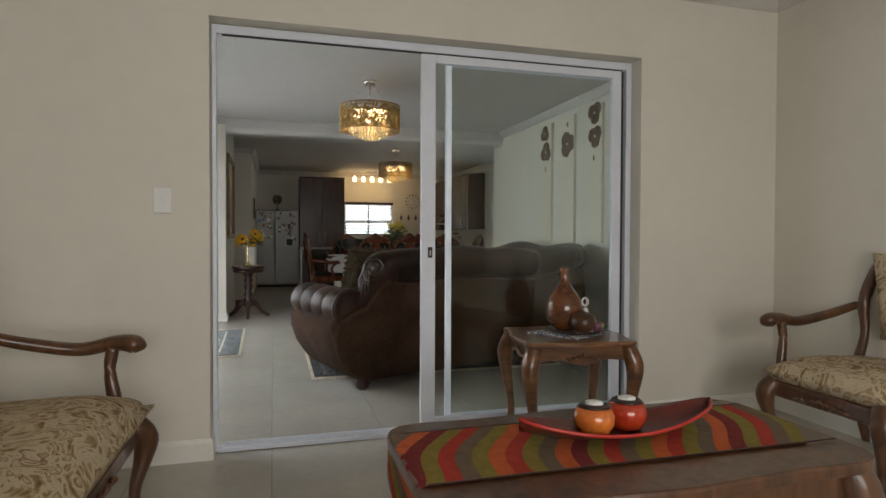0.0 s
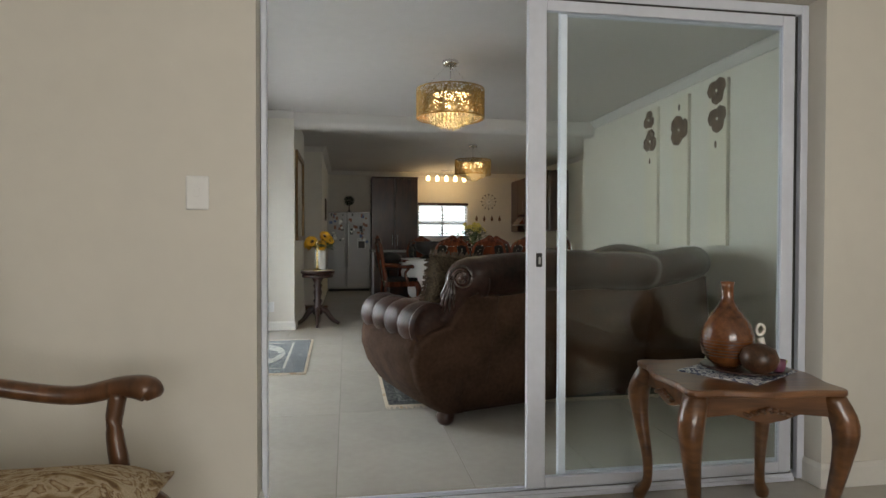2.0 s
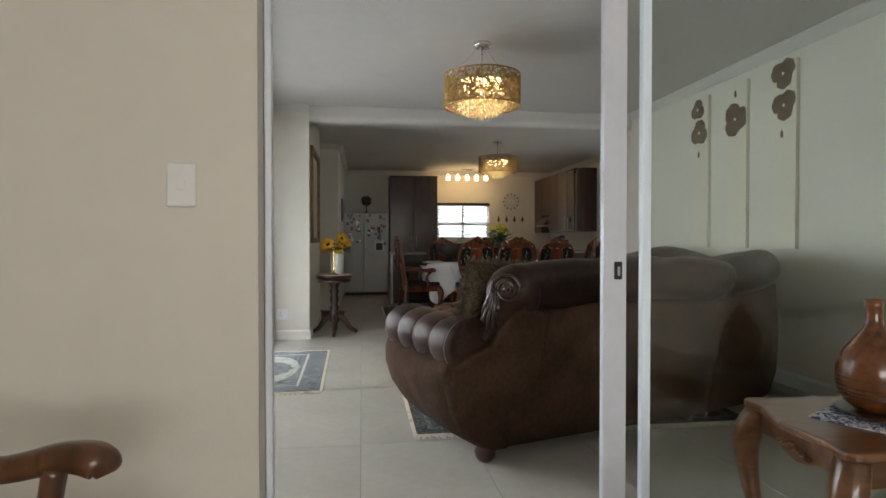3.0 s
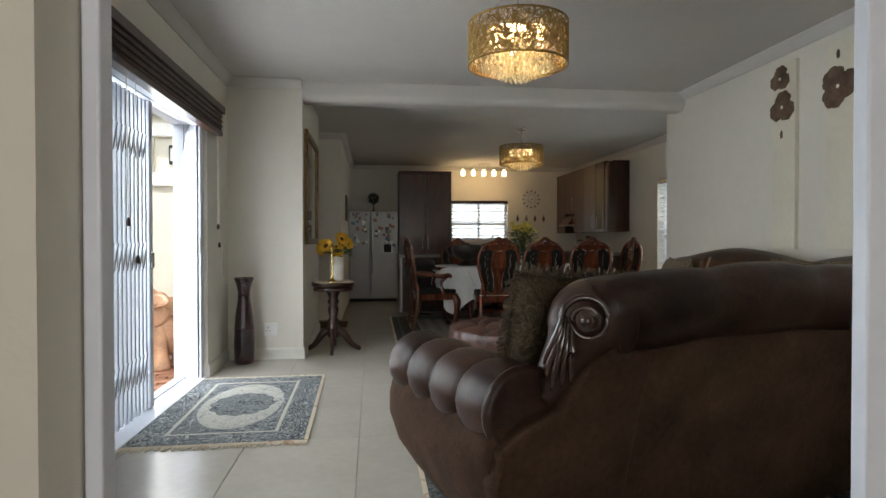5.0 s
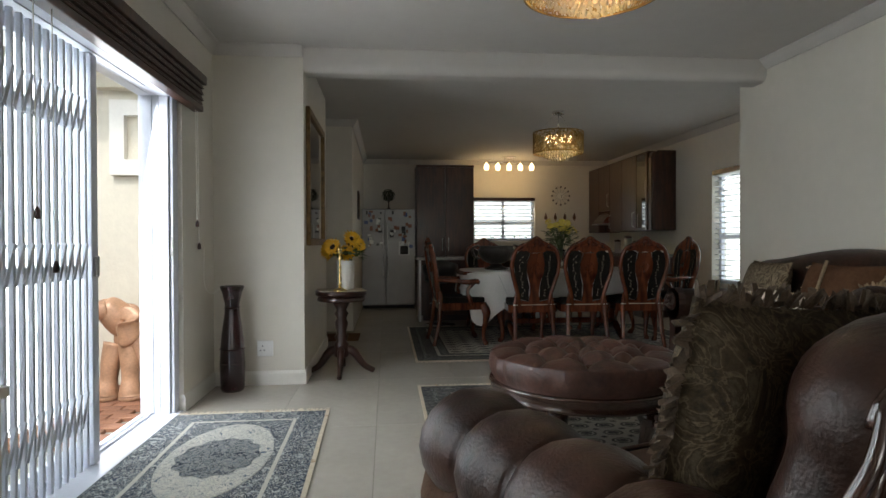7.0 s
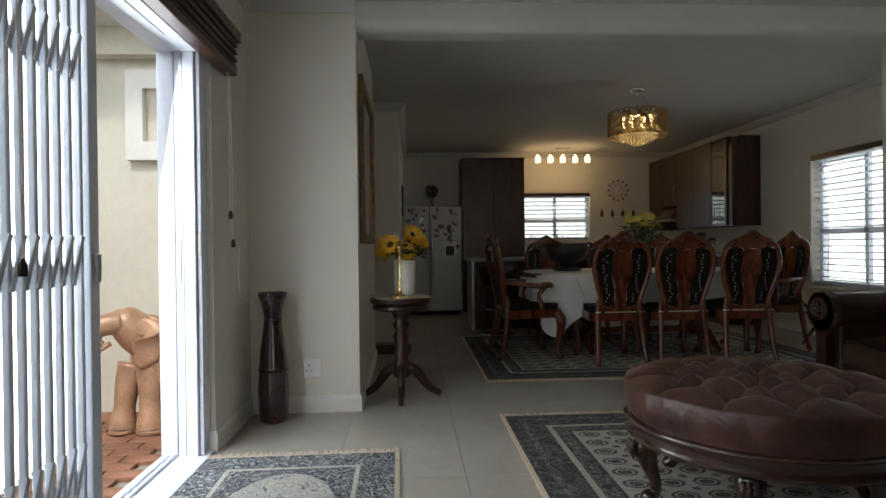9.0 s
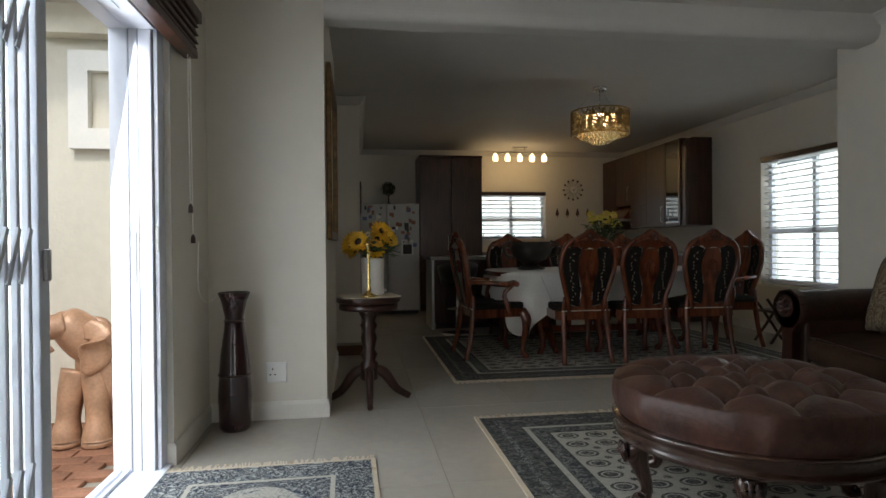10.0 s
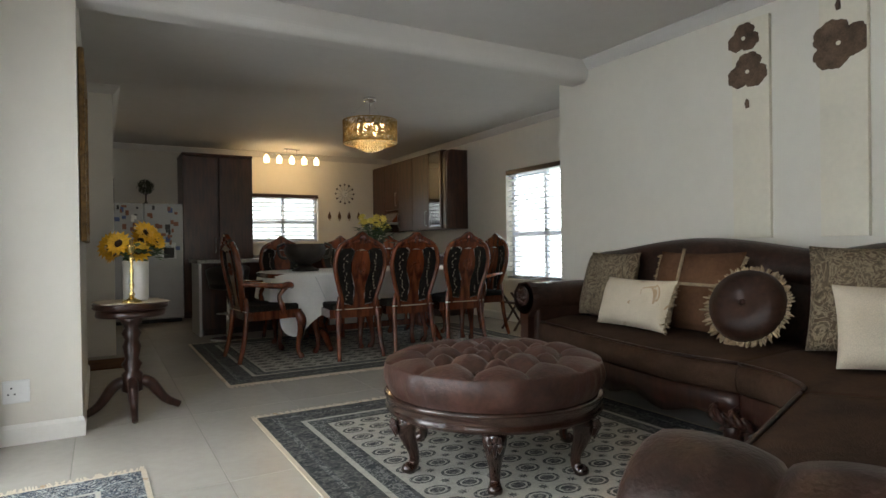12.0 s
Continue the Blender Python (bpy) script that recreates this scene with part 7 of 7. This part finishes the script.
def lamp_table():
    t = thing("side_table", "honey brown carved side table with cabriole legs", "table", (1.885, 3.08, 0), -8)
    t.scale = (1.14, 1.12, 1.0)
    o = []
    for k in range(56):
        a = 2 * math.pi * k / 56
        c, s = math.cos(a), math.sin(a)
        x, y = 0.25 * math.copysign(abs(c) ** 0.3, c), 0.245 * math.copysign(abs(s) ** 0.3, s)
        o.append((x * (1 + 0.05 * math.cos(2 * math.pi * y / 0.25)), y * (1 + 0.05 * math.cos(2 * math.pi * x / 0.25))))
    b = plate(o, 0.024)
    bmesh.ops.bevel(b, geom=[e for e in b.edges if abs(e.verts[0].co.y - e.verts[1].co.y) < 1e-6], offset=0.007, segments=2, profile=0.5, affect="EDGES")
    part("tabletop", moved(b, pose(0, 0, 0.565, -90, 0, 0)), M_OAKL, t)
    for k in range(4):
        ap = [(-0.2, 0.553), (0.2, 0.553), (0.2, 0.48), (0.1, 0.49), (0.05, 0.47), (0, 0.46), (-0.05, 0.47), (-0.1, 0.49), (-0.2, 0.48)]
        part("apron", plate(ap, 0.022, m=pose(0, 0, 0, 0, 0, 90 * k) @ pose(0, -0.205, 0)), M_OAKL, t)
        cv = bmesh.new()
        for q in range(7):
            x = -0.06 + 0.02 * q
            tube([(x - 0.012, -0.22, 0.5, 0.004), (x, -0.228, 0.515 - 0.008 * abs(q - 3), 0.008), (x + 0.012, -0.22, 0.495, 0.003)], 5, bm=cv, smooth=3)
        part("carving", moved(cv, pose(0, 0, 0, 0, 0, 90 * k)), M_OAKL, t, "carved leaf spray", True)
        s, q = (1, 1, -1, -1)[k], (1, -1, -1, 1)[k]
        l = part("leg", cabriole(0.553, 0.029, 0.05, at=(s * 0.205, q * 0.195, 0), a=math.atan2(q, s)), M_OAKL, t, smooth=True)
        kc = bmesh.new()
        for j in range(3):
            tube([(s * 0.232, q * 0.227, 0.5 - 0.03 * j, 0.006), (s * 0.242, q * 0.237, 0.485 - 0.03 * j, 0.011), (s * 0.234, q * 0.229, 0.47 - 0.03 * j, 0.005)], 6, bm=kc, smooth=3)
        part("knee_carving", kc, M_OAKL, l, "", True)
    m = thing("placemat", "blue and white patterned cloth on the side table", "placemat", (1.92, 3.1, 0.578), 30)
    part("cloth", box(-0.17, -0.15, 0, 0.17, 0.15, 0.003), cloth("blue and white print", [(0.35, (0.05, 0.06, 0.12)), (0.48, (0.1, 0.11, 0.18)), (0.53, (0.6, 0.6, 0.6)), (0.65, (0.55, 0.55, 0.56))], 30), m)
    p = thing("calabash_plate", "dark oval plate holding gourds and trinkets", "plate", (1.95, 3.1, 0.5815))
    part("plate", lathe([(0.09, 0), (0.13, 0.006), (0.155, 0.016), (0.15, 0.018), (0.12, 0.01), (0.003, 0.008)], 32), M_DARKW, p, smooth=True)
    M_GOURD = mat("glazed brown gourd", (0.2, 0.07, 0.02), 0.2, var=0.35, scale=6, coat=0.5, tint=(0.06, 0.022, 0.01))
    M_GD = mat("striped dark gourd", (0.1, 0.045, 0.022), 0.35, var=0.5, scale=10)
    g = thing("gourd_bottle", "glossy brown gourd bottle with narrow neck", "bottle", (1.9, 3.13, 0.591))
    part("bottle", lathe([(0.04, 0), (0.075, 0.03), (0.096, 0.085), (0.096, 0.13), (0.08, 0.175), (0.053, 0.212), (0.034, 0.238), (0.023, 0.262), (0.021, 0.31), (0.027, 0.33), (0.018, 0.33), (0.012, 0.27)], 30), M_GOURD, g, smooth=True)
    for k in range(7):
        z = 0.05 + 0.012 * k
        rz = 0.082 + 0.0135 * math.sin((z - 0.03) / 0.11 * 2.6)
        part("painted_band", lathe([(rz, z - 0.002), (rz + 0.002, z), (rz, z + 0.002)], 30), M_GD, g, smooth=True)
    s = thing("gourd", "small round dark patterned gourd", "gourd", (1.94, 3.0, 0.592))
    part("shell", lathe([(0.025, 0), (0.055, 0.02), (0.068, 0.055), (0.055, 0.09), (0.02, 0.108), (0.004, 0.108)], 24), M_GD, s, smooth=True)
    f = thing("shell_charm", "white bone charm on cord hung over the bottle", "ornament", (1.99, 3.02, 0.592))
    part("charm", tube([(0.0, -0.01, 0.0, 0.012), (0.012, 0.0, 0.045, 0.014), (-0.01, 0.01, 0.09, 0.011), (-0.02, 0.015, 0.125, 0.013)], 8), M_TRIM, f, smooth=True)
    rg = bmesh.new()
    tube([(-0.02 + 0.016 * math.cos(a), 0.015, 0.155 + 0.02 * math.sin(a), 0.006) for a in [2 * math.pi * i / 12 for i in range(13)]], 6, bm=rg, smooth=0)
    part("ring", rg, M_TRIM, f, smooth=True)
    e = thing("green_shell", "pale green leaf-shaped dish on the plate", "ornament", (2.05, 3.06, 0.596))
    b = lathe([(0.01, 0), (0.035, 0.01), (0.045, 0.03), (0.04, 0.032), (0.01, 0.008)], 18)
    part("dish", b, mat("lime green glaze", (0.3, 0.42, 0.08), 0.3, var=0.2), e, smooth=True)
    q = thing("pink_cup", "small mauve cup on the plate", "cup", (2.02, 3.0, 0.596))
    part("cup", lathe([(0.018, 0), (0.024, 0.02), (0.025, 0.045), (0.02, 0.045), (0.015, 0.01)], 16), mat("mauve glaze", (0.2, 0.07, 0.12), 0.4, var=0.2), q, smooth=True)


lamp_table()


def small_stand():
    t = thing("folding_stand", "low dark folding stand beneath the dining window", "stand", (4.25, 10.2, 0))
    for s in (-1, 1):
        part("leg", tube([(-0.15, s * 0.12, 0.0, 0.015), (0.02, s * 0.12, 0.22, 0.015), (0.15, s * 0.12, 0.42, 0.015)], 8), M_DARKW, t, smooth=True)
        part("leg", tube([(0.15, s * 0.1, 0.0, 0.015), (0.0, s * 0.1, 0.22, 0.015), (-0.17, s * 0.1, 0.45, 0.015)], 8), M_DARKW, t, smooth=True)
    part("seat", box(-0.1, -0.16, 0.3, 0.16, 0.16, 0.33, 0.01), M_DARKW, t)
    for x, y, h, r in ((4.2, 13.0, 0.22, 0.05), (4.25, 12.7, 0.28, 0.06), (4.2, 12.3, 0.2, 0.045), (2.4, 14.1, 0.1, 0.09)):
        k = thing("kitchen_jar", "steel canister standing on the kitchen worktop", "canister", (x, y, 0.901), group="worktop canisters")
        part("body", lathe([(r, 0), (r, h * 0.85)], 18), M_STEEL, k, smooth=True)
        part("lid", lathe([(r * 1.03, h * 0.85), (r * 1.03, h * 0.95), (r * 0.3, h)], 18), M_DARKW, k, smooth=True)


small_stand()


# ---- floor tiles ----
def floor_tiles():
    fl = bpy.data.objects["floor"]
    meshes = {}
    for i in range(-6, 9):
        for j in range(-7, 9):
            x0, y0 = 0.4 + 0.6 * i, 5.97 + 1.2 * j
            x1, y1 = x0 + 0.6, y0 + 1.2
            if y1 > 3.5:
                x0 = max(x0, -0.86)
            x0, x1, y0, y1 = max(x0, -2.75), min(x1, XD + 0.15), max(y0, -2.15), min(y1, YB + 0.15)
            if x1 - x0 < 0.02 or y1 - y0 < 0.02:
                continue
            key = (round(x1 - x0, 3), round(y1 - y0, 3))
            m = pose((x0 + x1) / 2, (y0 + y1) / 2, 0)
            if key not in meshes:
                o = part("tile", box(-key[0] / 2 + 0.0016, -key[1] / 2 + 0.0016, -0.0038, key[0] / 2 - 0.0016, key[1] / 2 - 0.0016, 0.0, 0.001, 1), M_TILE, fl, "", False, m)
                meshes[key] = o.data
            else:
                o = new("tile", meshes[key])
                o.parent, o.matrix_basis = fl, m


floor_tiles()
